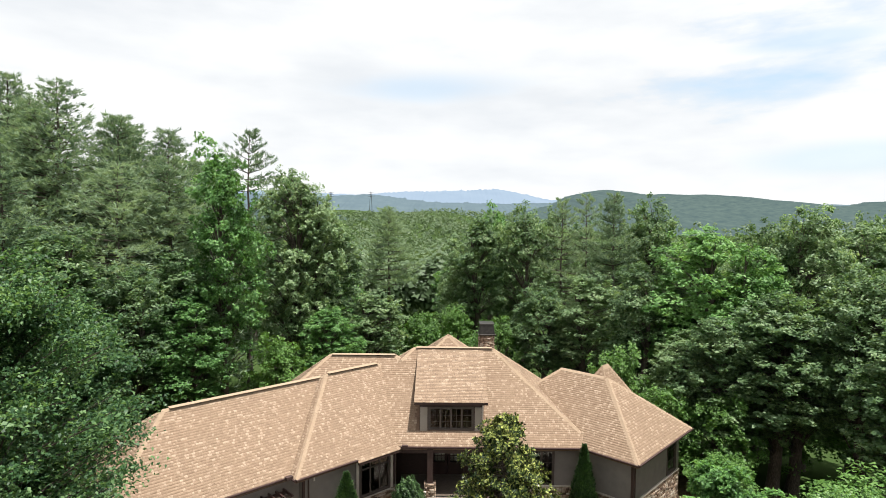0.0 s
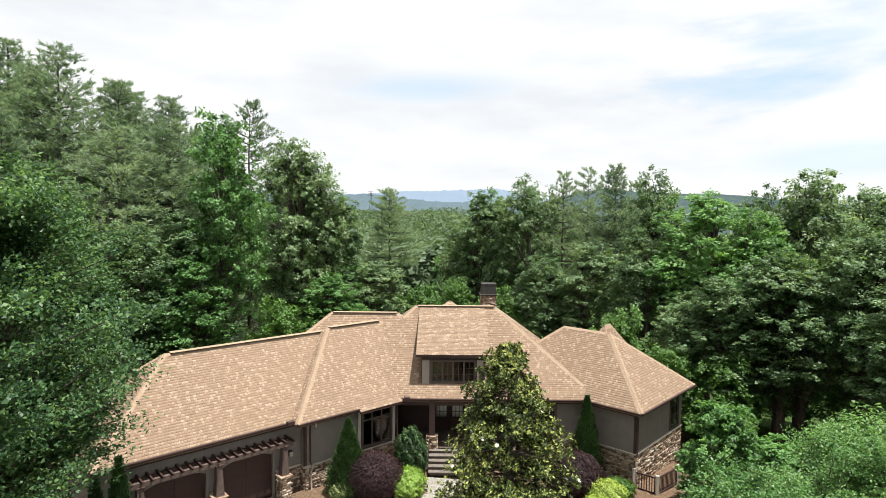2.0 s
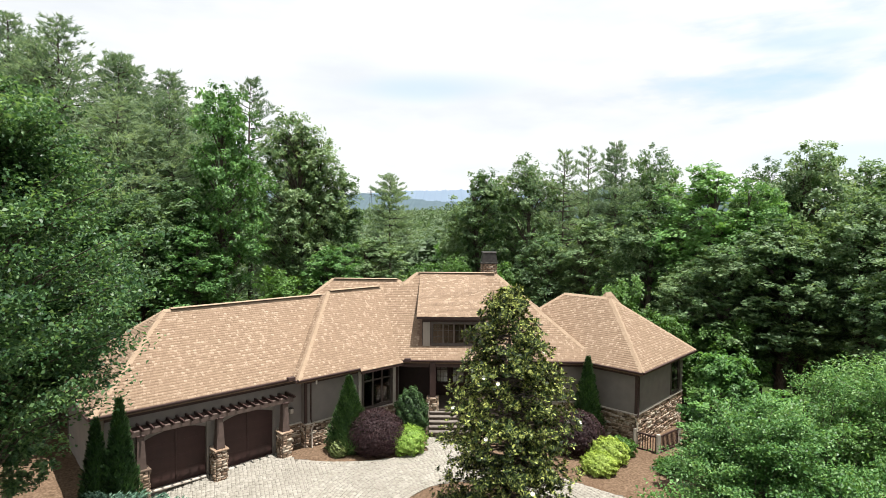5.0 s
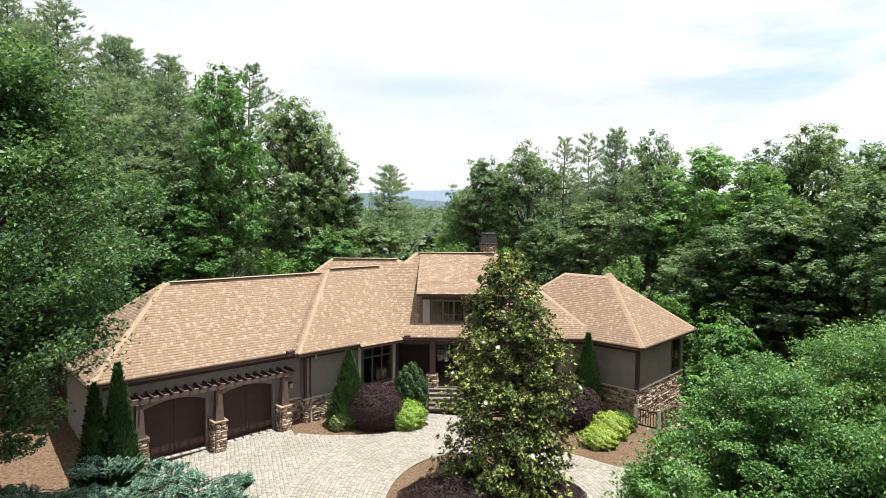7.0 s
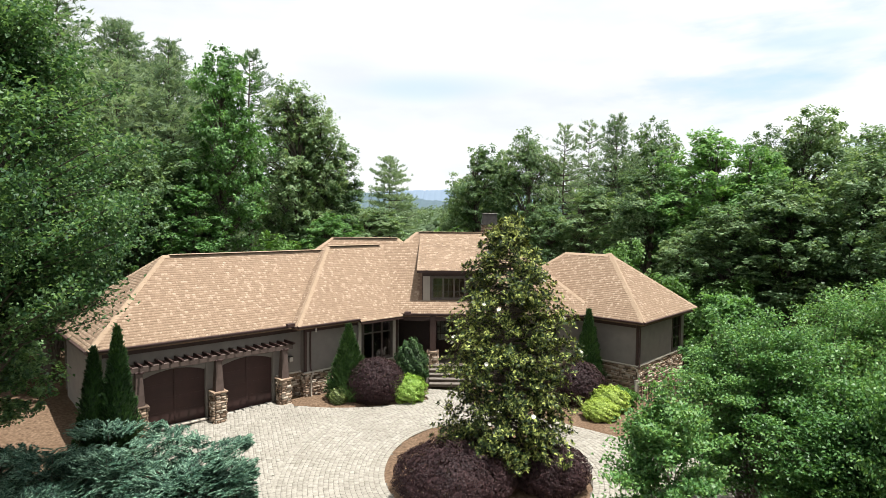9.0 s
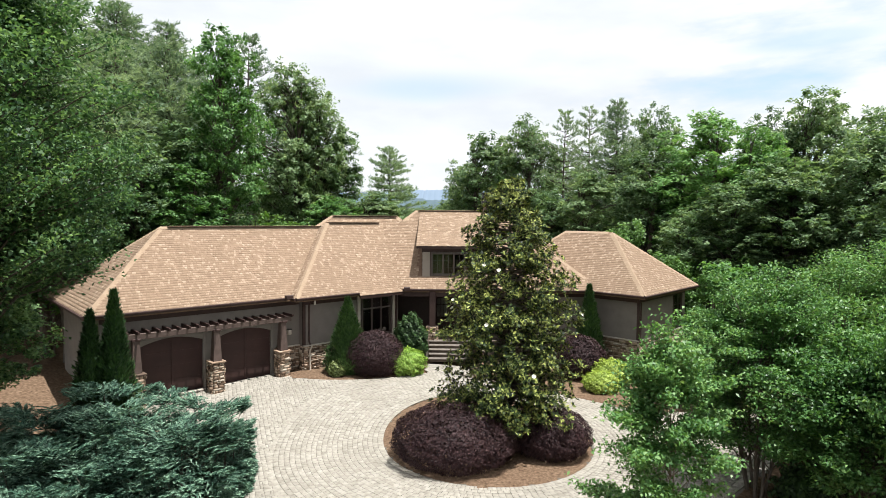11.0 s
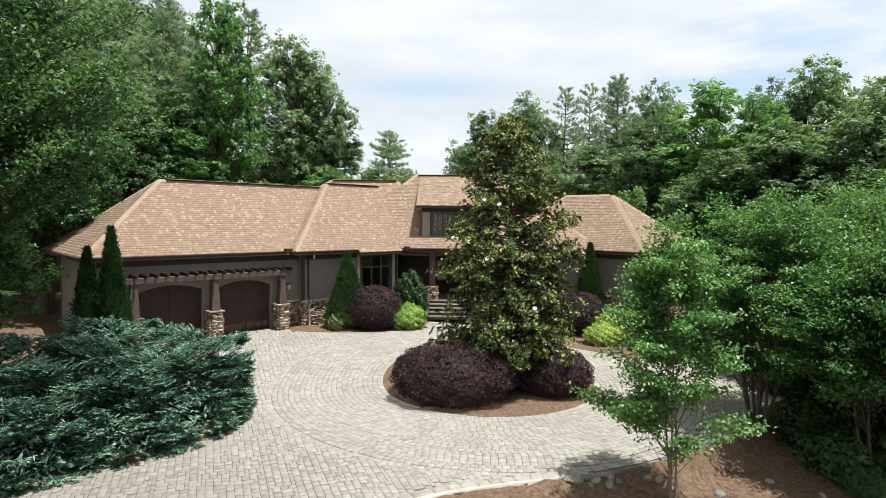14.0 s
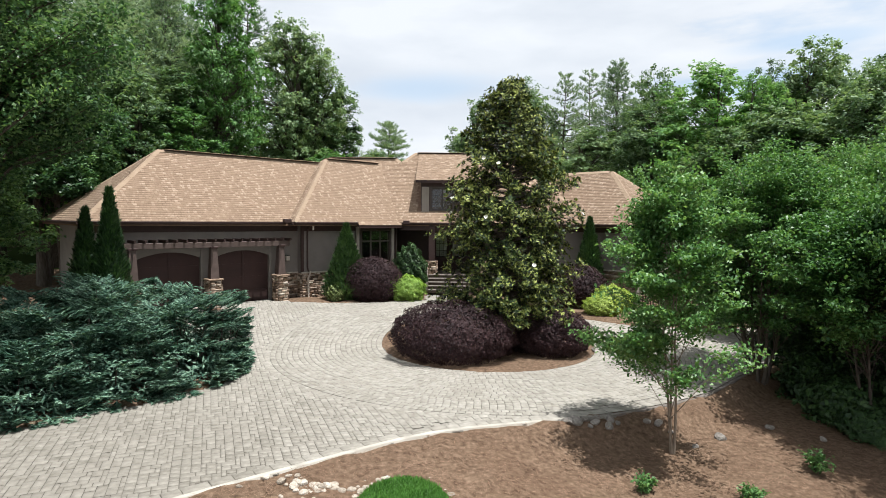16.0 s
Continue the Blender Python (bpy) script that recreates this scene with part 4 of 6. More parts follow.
# dormer with a shed roof
wall_run(M0, -1.26, 2.36, 32.66, 32.84, 4.9, 6.84, [(-0.67, 1.79, 5.28, 6.47)], mat=BROWN, name="dormer_wall", label="dark brown shed dormer wall")
m_d = pose(-0.67, 32.66, 5.28)
window(m_d, 2.46, 1.19, 4, 3, 2, sill=False)
room(m_d, -0.3, 2.8, 2.4, -0.05, 1.25)
for x0, x1 in ((-1.22, -0.80), (1.92, 2.32)):
    part("shutter_panel", box(bmesh.new(), x0, x1, 32.60, 32.657, 5.12, 6.55, None, 0.008), SIDING_PALE, house, "pale taupe panel beside the dormer window")
part("dormer_downspout", box(bmesh.new(), 2.33, 2.41, 32.46, 32.54, 5.05, 6.78, None, 0.01), TRIM, house, "pale downspout beside the dormer")
part("dormer_sill", box(bmesh.new(), -1.30, 2.40, 32.56, 32.655, 5.06, 5.11, None, 0.006), BROWN, house)
for x0 in (-1.26, 2.20):
    bm = bmesh.new()
    prof = [(32.845, 5.0), (32.845, 7.0), (37.0, 8.6), (37.0, 8.3)]
    l = [bm.verts.new((x0, y, z)) for y, z in prof]
    r = [bm.verts.new((x0 + 0.16, y, z)) for y, z in prof]
    bm.faces.new(l), bm.faces.new(r[::-1])
    for i in range(4):
        bm.faces.new([l[i], r[i], r[(i + 1) % 4], l[(i + 1) % 4]])
    bmesh.ops.recalc_face_normals(bm, faces=bm.faces)
    part("dormer_cheek", bm, BROWN, house)
D_Y0, D_Z0, D_Y1, D_Z1, D_X0, D_X1 = 32.32, 6.92, 37.35, 8.93, -1.55, 2.65
d_slope = (D_Z1 - D_Z0) / (D_Y1 - D_Y0)
bm = bmesh.new()
v = [bm.verts.new(c) for c in ((D_X0, D_Y0, D_Z0), (D_X1, D_Y0, D_Z0), (D_X1, D_Y1, D_Z1), (D_X0, D_Y1, D_Z1))]
w = [bm.verts.new(k.co - Vector((0, 0, 0.16))) for k in v]
bm.faces.new(v), bm.faces.new(w[::-1])
for i in range(4):
    bm.faces.new([v[i], w[i], w[(i + 1) % 4], v[(i + 1) % 4]])
bmesh.ops.recalc_face_normals(bm, faces=bm.faces)
dormer_roof = part("dormer_roof", bm, BROWN, house, "low-sloped tan shingled dormer roof")

# chimney
chimney = new("chimney")
chimney.parent = house
part("chimney_core", box(bmesh.new(), 2.58, 3.54, 39.06, 40.1, 6.0, 9.42), MORTAR, chimney)
for turn, ox, oy in ((0, 2.58, 39.06), (90, 3.54, 39.06), (-90, 2.58, 40.1)):
    m = pose(ox, oy, 7.6, 0, 0, turn)
    for q in stone_quads(rng, 0.96 if turn == 0 else 1.04, 1.82, 0.06):
        mid = q.mean(0)
        child("stone", poly_mesh("stone", q - mid, BOX_FACES, STONE_PIECE), chimney, "", m @ Matrix.Translation(mid))
part("chimney_ledge", box(bmesh.new(), 2.47, 3.65, 38.95, 40.21, 9.425, 9.50, None, 0.01), METAL_DARK, chimney)
bm = box(bmesh.new(), 2.52, 3.60, 39.0, 40.16, 9.50, 10.14)
for v in bm.verts:
    if v.co.z > 10:
        v.co.x, v.co.y = 3.06 + (v.co.x - 3.06) * 0.84, 39.58 + (v.co.y - 39.58) * 0.84
bmesh.ops.bevel(bm, geom=bm.edges[:], offset=0.015, segments=1, affect="EDGES")
part("chimney_cap", bm, METAL_DARK, chimney, "dark tapered metal chimney cap")
part("cap_lid", box(bmesh.new(), 2.56, 3.56, 39.05, 40.11, 10.145, 10.22, None, 0.015), METAL_DARK, chimney)

# entrance: double door, columns, steps, walk
front_door = new("front_door")
front_door.parent, front_door.matrix_basis = house, pose(DOOR[0], 34.62, DOOR[2])
front_door["label"] = "dark double front door with small-paned glass"
for x0 in (0.04, 1.02):
    leaf = part("door_leaf", wall_leaf(x0, x0 + 0.94, 2.2, (x0 + 0.14, x0 + 0.80, 0.75, 1.95)), DOOR_BROWN, front_door)
    part("pane", box(bmesh.new(), x0 + 0.14, x0 + 0.80, 0.02, 0.03, 0.75, 1.95), GLASS, front_door)
    bm = bmesh.new()
    for k in (1, 2):
        xc = x0 + 0.14 + 0.66 * k / 3
        box(bm, xc - 0.012, xc + 0.012, 0.0, 0.05, 0.75, 1.95)
    for k in (1, 2):
        box(bm, x0 + 0.14, x0 + 0.80, 0.003, 0.047, 0.75 + 0.4 * k - 0.012, 0.75 + 0.4 * k + 0.012)
    part("muntin", bm, DOOR_BROWN, front_door)
    # pale sheet added behind the glass, standing in for light in the panes
    part("curtain", box(bmesh.new(), x0 + 0.16, x0 + 0.78, 0.10, 0.12, 0.8, 1.93), PANE_BACKING, front_door, "pale sheet behind the glass that lightens the panes")
room(pose(DOOR[0], 34.62, DOOR[2]), -0.2, 2.2, 2.5, -0.02, 2.3)
part("door_frame", wall_leaf(-0.12, 2.12, 2.35, (0.03, 1.97, -0.1, 2.21), -0.08, -0.025), BROWN, front_door)
for x in (-0.62, 2.05):
    m = pose(x, 31.98, 0)
    base = part("column_base", box(bmesh.new(), -0.26, 0.26, -0.26, 0.26, 0.7, 2.45, m), MORTAR, house, "stone column base")
    for turn in (0, 90, -90):
        mm = m @ pose(0, 0, 0.7, 0, 0, turn) @ pose(-0.26, -0.262, 0)
        for q in stone_quads(rng, 0.52, 1.75, 0.07):
            mid = q.mean(0)
            child("stone", poly_mesh("stone", q - mid, BOX_FACES, STONE_PIECE), base, "", mm @ Matrix.Translation(mid))
    part("column", box(bmesh.new(), -0.17, 0.17, -0.17, 0.17, 2.45, 4.4, m, 0.015), BROWN, house, "dark brown square porch column")
part("porch_beam", box(bmesh.new(), -2.4, 4.9, 31.95, 32.15, 4.1, 4.36, None, 0.01), BROWN, house)
steps = thing("entrance_steps", "grey-brown stone entrance steps", "steps")
for k in range(5):
    z1 = 0.86 + 0.168 * (k + 1)
    y0 = 30.25 + 0.32 * k
    part("step", box(bmesh.new(), -0.75, 1.45, y0, 31.69, z1 - 0.168, z1 - 0.05, None, 0), MORTAR, steps)
    part("tread", box(bmesh.new(), -0.78, 1.48, y0 - 0.03, y0 + 0.33, z1 - 0.05, z1, None, 0.01), STEP, steps)
part("newel", box(bmesh.new(), -0.95, -0.81, 30.9, 31.05, 0.9, 2.35, None, 0.015), TRIM, steps, "pale newel beside the steps")

# ---- trees and shrubs ----
def broadleaf(name, seed, height, radius, base, lobes, count, size, leaf_mat, label, category="tree", bark=BARK, lean=0.1, lobe=(0.22, 0.38), trunk=0.022, stems=1, shell=0.5, spread_low=0.0, simple=False, flat=0.85, spray=0.0, taper=0.25, splay=0.22):
    """A tree of tapered trunk, limbs to each lobe, and lobes of many single leaves. base: where the crown begins, as a share of the height."""
    rng = np.random.default_rng(seed)
    t = thing(name, label, category)
    z0, z1 = base * height, height
    mid, half = (z0 + z1) / 2, (z1 - z0) / 2
    p = sphere_points(rng, lobes * 3)
    p = p[p[:, 2] > -0.75][:lobes]
    p[:, 2] = np.minimum(p[:, 2], 0.9)
    p *= rng.uniform(shell, 1.0, (len(p), 1)) ** 0.6
    prof = np.where(p[:, 2:] > 0, 1 - taper * p[:, 2:], 1 + spread_low * p[:, 2:])
    lr = radius * rng.uniform(*lobe, len(p))
    c = np.column_stack([p[:, :2] * prof * (radius * 0.80), mid + p[:, 2] * (half - lr * 0.7)])
    tubes = []
    tops = []
    for k in range(stems):
        a = 2 * math.pi * k / stems + rng.uniform(0, 1)
        off = 0.0 if stems == 1 else 1.1 * splay
        n = 9
        zz = np.linspace(-0.3, z0 + (z1 - z0) * (0.8 if stems == 1 else 0.5), n)
        bend = rng.uniform(-lean, lean, 2) + (0 if stems == 1 else splay) * np.array([math.cos(a), math.sin(a)])
        wob = np.cumsum(rng.normal(0, 0.008 * height / 3, (n, 2)), 0)
        pts = np.column_stack([off * math.cos(a) + bend[0] * zz + wob[:, 0], off * math.sin(a) + bend[1] * zz + wob[:, 1], zz])
        r0 = height * trunk / (1 if stems == 1 else 1.6)
        v, f = tube(pts, np.linspace(1, 0.18, n) * r0 * np.array([1.35] + [1] * (n - 1)), 8)
        child("trunk" if stems == 1 else "stem", smooth(poly_mesh("trunk", v, f, bark)), t)
        tops.append(pts)
    limbs = []
    for q, r in zip(c, lr):
        pts = tops[rng.integers(len(tops))]
        k = int(np.clip(np.searchsorted(pts[:, 2], q[2] - 0.35 * radius) - 1, 2, len(pts) - 1))
        s = pts[k]
        m = (s + q) / 2 + np.array([0, 0, 0.12 * radius])
        rr = height * trunk * (0.14 if stems == 1 and trunk > 0.015 else 0.2)
        tubes.append(tube([s, m, q], [rr, rr * 0.6, rr * 0.2], 4))
        limbs.append((s, m, q))
    v, f = join_tubes(tubes)
    child("limb", smooth(poly_mesh("limb", v, f, bark)), t)["kind"] = "stuff"
    per = rng.multinomial(count, lr**2 / (lr**2).sum())
    at, face = [], []
    for q, r, n, (s, m, e) in zip(c, lr, per, limbs):
        d = sphere_points(rng, n)
        if spray:
            # leaves in level sprays along the limb, thicker towards its end
            w = rng.uniform(0.25, 1.12, n) ** 0.75
            twig = rng.integers(0, 7, n)
            tw = sphere_points(rng, 7) * np.array([1, 1, 0.3]) * spray * radius * rng.uniform(0.5, 1.3, (7, 1))
            reach = rng.random((n, 1))
            line = s + (m - s) * np.minimum(w * 2, 1)[:, None] + (e - m) * np.maximum(w * 2 - 1, 0)[:, None]
            at.append(line + tw[twig] * reach + d * np.array([0.10, 0.10, 0.05]) * radius * spray * 3)
            face.append(np.array([0, 0, 1.0]) + rng.normal(0, 0.5, (n, 3)))
            continue
        # clumps within the lobe
        kc = max(5, n // 28)
        cd = sphere_points(rng, kc)
        near = cd[rng.integers(kc, size=n)]
        d = unit(near + 0.34 * d)
        rad = r * rng.uniform(0.62, 1.06, (n, 1)) * (1 + 0.18 * np.sin(near[:, :1] * 7))
        pos = q + d * rad * np.array([1.12, 1.12, flat])
        at.append(pos)
        face.append(d * 0.55 + np.array([0, 0, 1.05]) + rng.normal(0, 0.42, (n, 3)))
    at, face = np.concatenate(at), np.concatenate(face)
    child("crown", soup("crown", leaves(rng, at, face, size, size * 0.62, simple=simple), leaf_mat), t)
    return t


def pine(name, seed, height, reach, base, leaf_mat, label, size=0.36, sparse=1.0, fluff=1.0, tufts=8.4):
    """A white pine: whorls of nearly level limbs with upturned needle tufts in flat sprays, thinning to the top."""
    rng = np.random.default_rng(seed)
    t = thing(name, label, "pine tree")
    n = 10
    zz = np.linspace(-0.4, height, n)
    wob = np.cumsum(rng.normal(0, 0.05, (n, 2)), 0)
    pts = np.column_stack([wob, zz])
    v, f = tube(pts, np.linspace(1, 0.06, n) * height * 0.014, 8)
    child("trunk", smooth(poly_mesh("trunk", v, f, BARK)), t)
    tubes = []
    centres, ways, sizes = [], [], []
    z = base * height
    while z < height * 0.985:
        u = (z - base * height) / (height * (1 - base))
        L = reach * (1 - u) ** 0.8 * (0.6 + 0.4 * min(1, u * 4 + 0.3)) * rng.uniform(0.75, 1.15) + 0.35
        k = rng.integers(4, 7)
        a0 = rng.uniform(0, 6.28)
        for j in range(k):
            if rng.random() > sparse:
                continue
            a = a0 + 6.28 * j / k + rng.uniform(-0.3, 0.3)
            l = L * rng.uniform(0.6, 1.12)
            rise = rng.uniform(-0.10, 0.22) + 0.55 * u * u
            s = np.array([np.interp(z, zz, pts[:, 0]), np.interp(z, zz, pts[:, 1]), z])
            d = np.array([math.cos(a), math.sin(a), rise])
            e = s + d * l + np.array([0, 0, 0.05 * l])
            m = s + d * l * 0.5 - np.array([0, 0, 0.06 * l])
            tubes.append(tube([s, m, e], [0.013 * l + 0.012, 0.008 * l + 0.006, 0.005], 4))
            q = max(6, int(l * tufts))
            w = rng.uniform(0.3, 1.05, q)
            side = np.array([-math.sin(a), math.cos(a), 0])
            off = rng.normal(0, 0.26, q) * (0.25 + w) * l * 0.8
            c = s + np.outer(w, d * l) + np.outer(off, side) + rng.normal(0, 0.09, (q, 3)) * l * 0.7 * fluff * np.array([1, 1, 0.85])
            centres.append(c)
            ways.append(np.tile(d, (q, 1)) + np.outer(off, side) * 0.6 + np.array([0, 0, 0.22]))
            sizes.append(np.full(q, size * (0.75 + 0.4 * (1 - u))))
        z += rng.uniform(0.42, 0.82) * height / 20 * (1 - 0.5 * u)
    v, f = join_tubes(tubes)
    child("limb", smooth(poly_mesh("limb", v, f, BARK)), t)["kind"] = "stuff"
    c, w, s = np.concatenate(centres), unit(np.concatenate(ways)), np.concatenate(sizes)
    per = 9
    c, w, s = np.repeat(c, per, 0), np.repeat(w, per, 0), np.repeat(s, per)[:, None]
    out = unit(w + np.array([0, 0, 0.25]) + rng.normal(0, 0.4 + 0.55 * fluff, w.shape) * np.array([1, 1, 0.8]))
    side = unit(np.cross(out, rng.normal(size=out.shape)))
    base_p = c + rng.normal(0, 0.09, c.shape) * s * 2.2
    ln, wd = s * rng.uniform(0.7, 1.2, s.shape), s * 0.108
    q = np.stack([base_p - side * wd, base_p + side * wd, base_p + out * ln], 1)
    child("crown", soup("crown", q, leaf_mat), t)
    return t


def plant(proto, x, y, height_scale=1.0, turn=0.0, wide=1.0, z=None, group=""):
    g = float(ground_z(x, y)) if z is None else z
    k = proto.scale
    m = pose(x, y, g, 0, 0, turn) @ Matrix.Diagonal((wide / k[0], wide / k[1], height_scale / k[2], 1))
    ob = copy_thing(proto, m)
    if group:
        ob["group"] = group
    return ob


def moved(ob, x, y, z=None, turn=0.0, wide=1.0, tall=1.0):
    ob.matrix_basis = pose(x, y, float(ground_z(x, y)) if z is None else z, 0, 0, turn) @ Matrix.Diagonal((wide, wide, tall, 1))
    return ob


# prototypes of the woods, each about 20 m tall, used as the first tree of its kind
woods = "trees of the surrounding woods"
OAKS = [broadleaf("oak_tree", 20 + k, 20, 3.9 + 0.4 * k, 0.13 + 0.04 * k, 150, 23000, 0.245, LEAF_OAK, "tall olive-green oak with a billowy crown", lobe=(0.15, 0.30), shell=0.4, simple=True, flat=0.72) for k in range(3)]
MAPLES = [broadleaf("maple_tree", 40 + k, 20, 4.2 + 0.4 * k, 0.12, 150, 25000, 0.245, LEAF_MAPLE, "tall bright green maple in full leaf", lobe=(0.15, 0.30), shell=0.4, simple=True, flat=0.72) for k in range(2)]
SLIM = [broadleaf("poplar_tree", 60 + k, 20, 3.0, 0.10, 90, 24000, 0.215, LEAF_OAK, "tall slender broadleaf tree in full leaf", shell=0.4, simple=True) for k in range(2)]
PINES = [pine("pine_tree", 80 + k, 20, 5.6 + 0.4 * k, 0.14, LEAF_PINE, "tall grey-green white pine with layered boughs", sparse=0.9) for k in range(3)]
THIN_PINES = [pine("pine_tree", 86 + k, 20, 6.0, 0.35, LEAF_PINE, "tall thin pine with open level boughs", sparse=0.6, fluff=0.35, tufts=6.0) for k in range(2)]
LONE_PINE = [pine("pine_tree", 99, 20, 5.2, 0.50, LEAF_PINE, "lone tall pine with a bare lower trunk behind the house", size=0.44, sparse=0.85, fluff=0.3, tufts=7.0)]
BUSHES = [broadleaf("understorey_tree", 90 + k, 7, 3.0, 0.03, 44, 10000, 0.185, LEAF_SHRUB, "low leafy green understorey tree", simple=True) for k in range(2)]
BACK_OAKS = [broadleaf("oak_tree", 120 + k, 20, 5.0, 0.15, 46, 5500, 0.48, LEAF_OAK, "oak deep in the woods, in full leaf", simple=True) for k in range(2)]
BACK_MAPLES = [broadleaf("maple_tree", 130 + k, 20, 5.2, 0.15, 46, 5500, 0.48, LEAF_MAPLE, "maple deep in the woods, in full leaf", simple=True) for k in range(1)]
for k, p in enumerate(OAKS + MAPLES + SLIM + PINES + THIN_PINES + LONE_PINE + BUSHES + BACK_OAKS + BACK_MAPLES):
    p["group"] = woods
used = set()


def tree_at(protos, x, y, top, width, turn, group=woods):
    """A tree whose top is at height top and whose crown is about that wide; the first of each prototype is the prototype itself."""
    k = int(abs(x * 7.3 + y * 3.1)) % len(protos)
    proto = protos[k]
    g = float(ground_z(x, y))
    own = 7.0 if proto in BUSHES else 20.0
    native = {id(p): w for p, w in NATIVE}[id(proto)]
    tall, wide = (top - g) / own * (0.96 if proto in PINES + THIN_PINES + LONE_PINE else 1.06), width / native
    if proto.name not in used:
        used.add(proto.name)
        return moved(proto, x, y, None, turn, wide, tall)
    return plant(proto, x, y, tall, turn, wide)


NATIVE = [(p, 7.8 + 0.8 * k) for k, p in enumerate(OAKS)] + [(p, 8.4 + 0.8 * k) for k, p in enumerate(MAPLES)] + [(p, 6.0) for p in SLIM] + [(p, 7.2) for p in PINES + LONE_PINE] + [(p, 8.2) for p in THIN_PINES] + [(p, 6.0) for p in BUSHES] + [(p, 10.0) for p in BACK_OAKS + BACK_MAPLES]

# the trees that stand out: kind, x, y, top, crown width
STAND_OUT = [
    (PINES, -27.5, 50.5, 26.2, 10.5), (PINES, -33.8, 47.5, 28.0, 10.0), (PINES, -23.6, 49.5, 25.8, 9.0),
    (MAPLES, -15.7, 41.5, 21.9, 6.6), (PINES, -21.1, 44.6, 22.8, 9.0), (THIN_PINES, -18.8, 56.0, 26.8, 9.5), (OAKS, -13.4, 49.0, 21.8, 7.0), (SLIM, -11.4, 50.0, 20.4, 6.0),
    (SLIM, -9.8, 53.0, 16.6, 6.0), (PINES, -26.8, 47.0, 26.5, 10.0), (PINES, -31.0, 46.0, 29.0, 10.5), (PINES, -24.0, 42.0, 22.0, 9.0), (PINES, -36.0, 48.0, 30.2, 9.5),
    (PINES, -29.0, 38.0, 22.0, 8.0), (OAKS, -24.5, 36.0, 17.0, 7.5), (OAKS, -20.0, 37.0, 14.5, 6.5), (LONE_PINE, -8.1, 86.4, 19.9, 8.2),
    (OAKS, 8.6, 60.0, 19.2, 8.5), (OAKS, 4.6, 63.0, 18.2, 8.0), (OAKS, 2.2, 66.0, 15.5, 6.5), (THIN_PINES, 12.2, 59.0, 20.3, 7.5), (THIN_PINES, 15.0, 60.0, 20.8, 7.0), (PINES, 16.6, 56.0, 20.9, 7.5),
    (OAKS, 20.5, 58.0, 20.0, 8.0), (MAPLES, 20.2, 45.0, 17.0, 10.0), (MAPLES, 23.4, 44.0, 15.6, 8.0), (OAKS, 28.7, 45.2, 19.2, 8.0), (OAKS, 26.0, 47.0, 17.6, 7.0), (OAKS, 33.5, 46.0, 17.8, 8.5),
    (OAKS, 29.5, 38.0, 14.2, 8.0), (OAKS, 24.0, 38.5, 12.5, 7.5), (OAKS, 18.5, 47.0, 12.5, 7.5), (OAKS, 13.0, 50.0, 13.0, 7.5), (OAKS, 9.0, 52.0, 11.5, 7.0),
    (MAPLES, -17.2, 38.5, 12.0, 6.5), (SLIM, -18.5, 40.5, 15.0, 6.0), (MAPLES, -9.0, 46.5, 10.2, 6.5), (OAKS, -6.0, 52.0, 11.0, 7.0), (BUSHES, -2.0, 56.0, 8.5, 6.5), (BUSHES, -8.0, 44.5, 7.5, 5.5),
    (BUSHES, -12.0, 42.0, 8.5, 6.0), (BUSHES, 1.5, 58.0, 8.5, 6.0), (BUSHES, 12.8, 41.5, 8.2, 5.5), (OAKS, 17.5, 41.0, 9.5, 6.5), (OAKS, 22.0, 37.5, 13.0, 8.0), (OAKS, 31.0, 33.5, 15.0, 9.0),
    (OAKS, 32.0, 32.0, 13.5, 9.0), (OAKS, 36.0, 39.0, 17.0, 9.0), (BUSHES, 5.0, 52.0, 8.8, 6.0), (OAKS, -28.0, 31.0, 14.0, 8.0), (BUSHES, -21.5, 31.5, 7.5, 6.5), (BUSHES, -25.0, 28.0, 7.5, 7.0),
    (BUSHES, 28.5, 46.0, 6.0, 8.0), (BUSHES, 24.5, 42.0, 5.5, 7.5), (BUSHES, 32.0, 41.0, 6.0, 8.0), (BUSHES, 14.8, 38.0, 6.5, 5.0), (BUSHES, 18.0, 37.0, 6.0, 6.0), (OAKS, 27.0, 36.0, 15.0, 8.5), (SLIM, 18.6, 38.5, 11.0, 6.0), (OAKS, 25.5, 30.0, 12.5, 8.0), (BUSHES, 16.6, 33.5, 3.6, 4.5), (SLIM, 15.5, 45.5, 14.0, 5.5), (OAKS, 30.0, 26.0, 12.0, 8.0),
]
rng = np.random.default_rng(33)
for k, (protos, x, y, top, width) in enumerate(STAND_OUT):
    tree_at(protos, x, y, top, width, (k * 77) % 360)

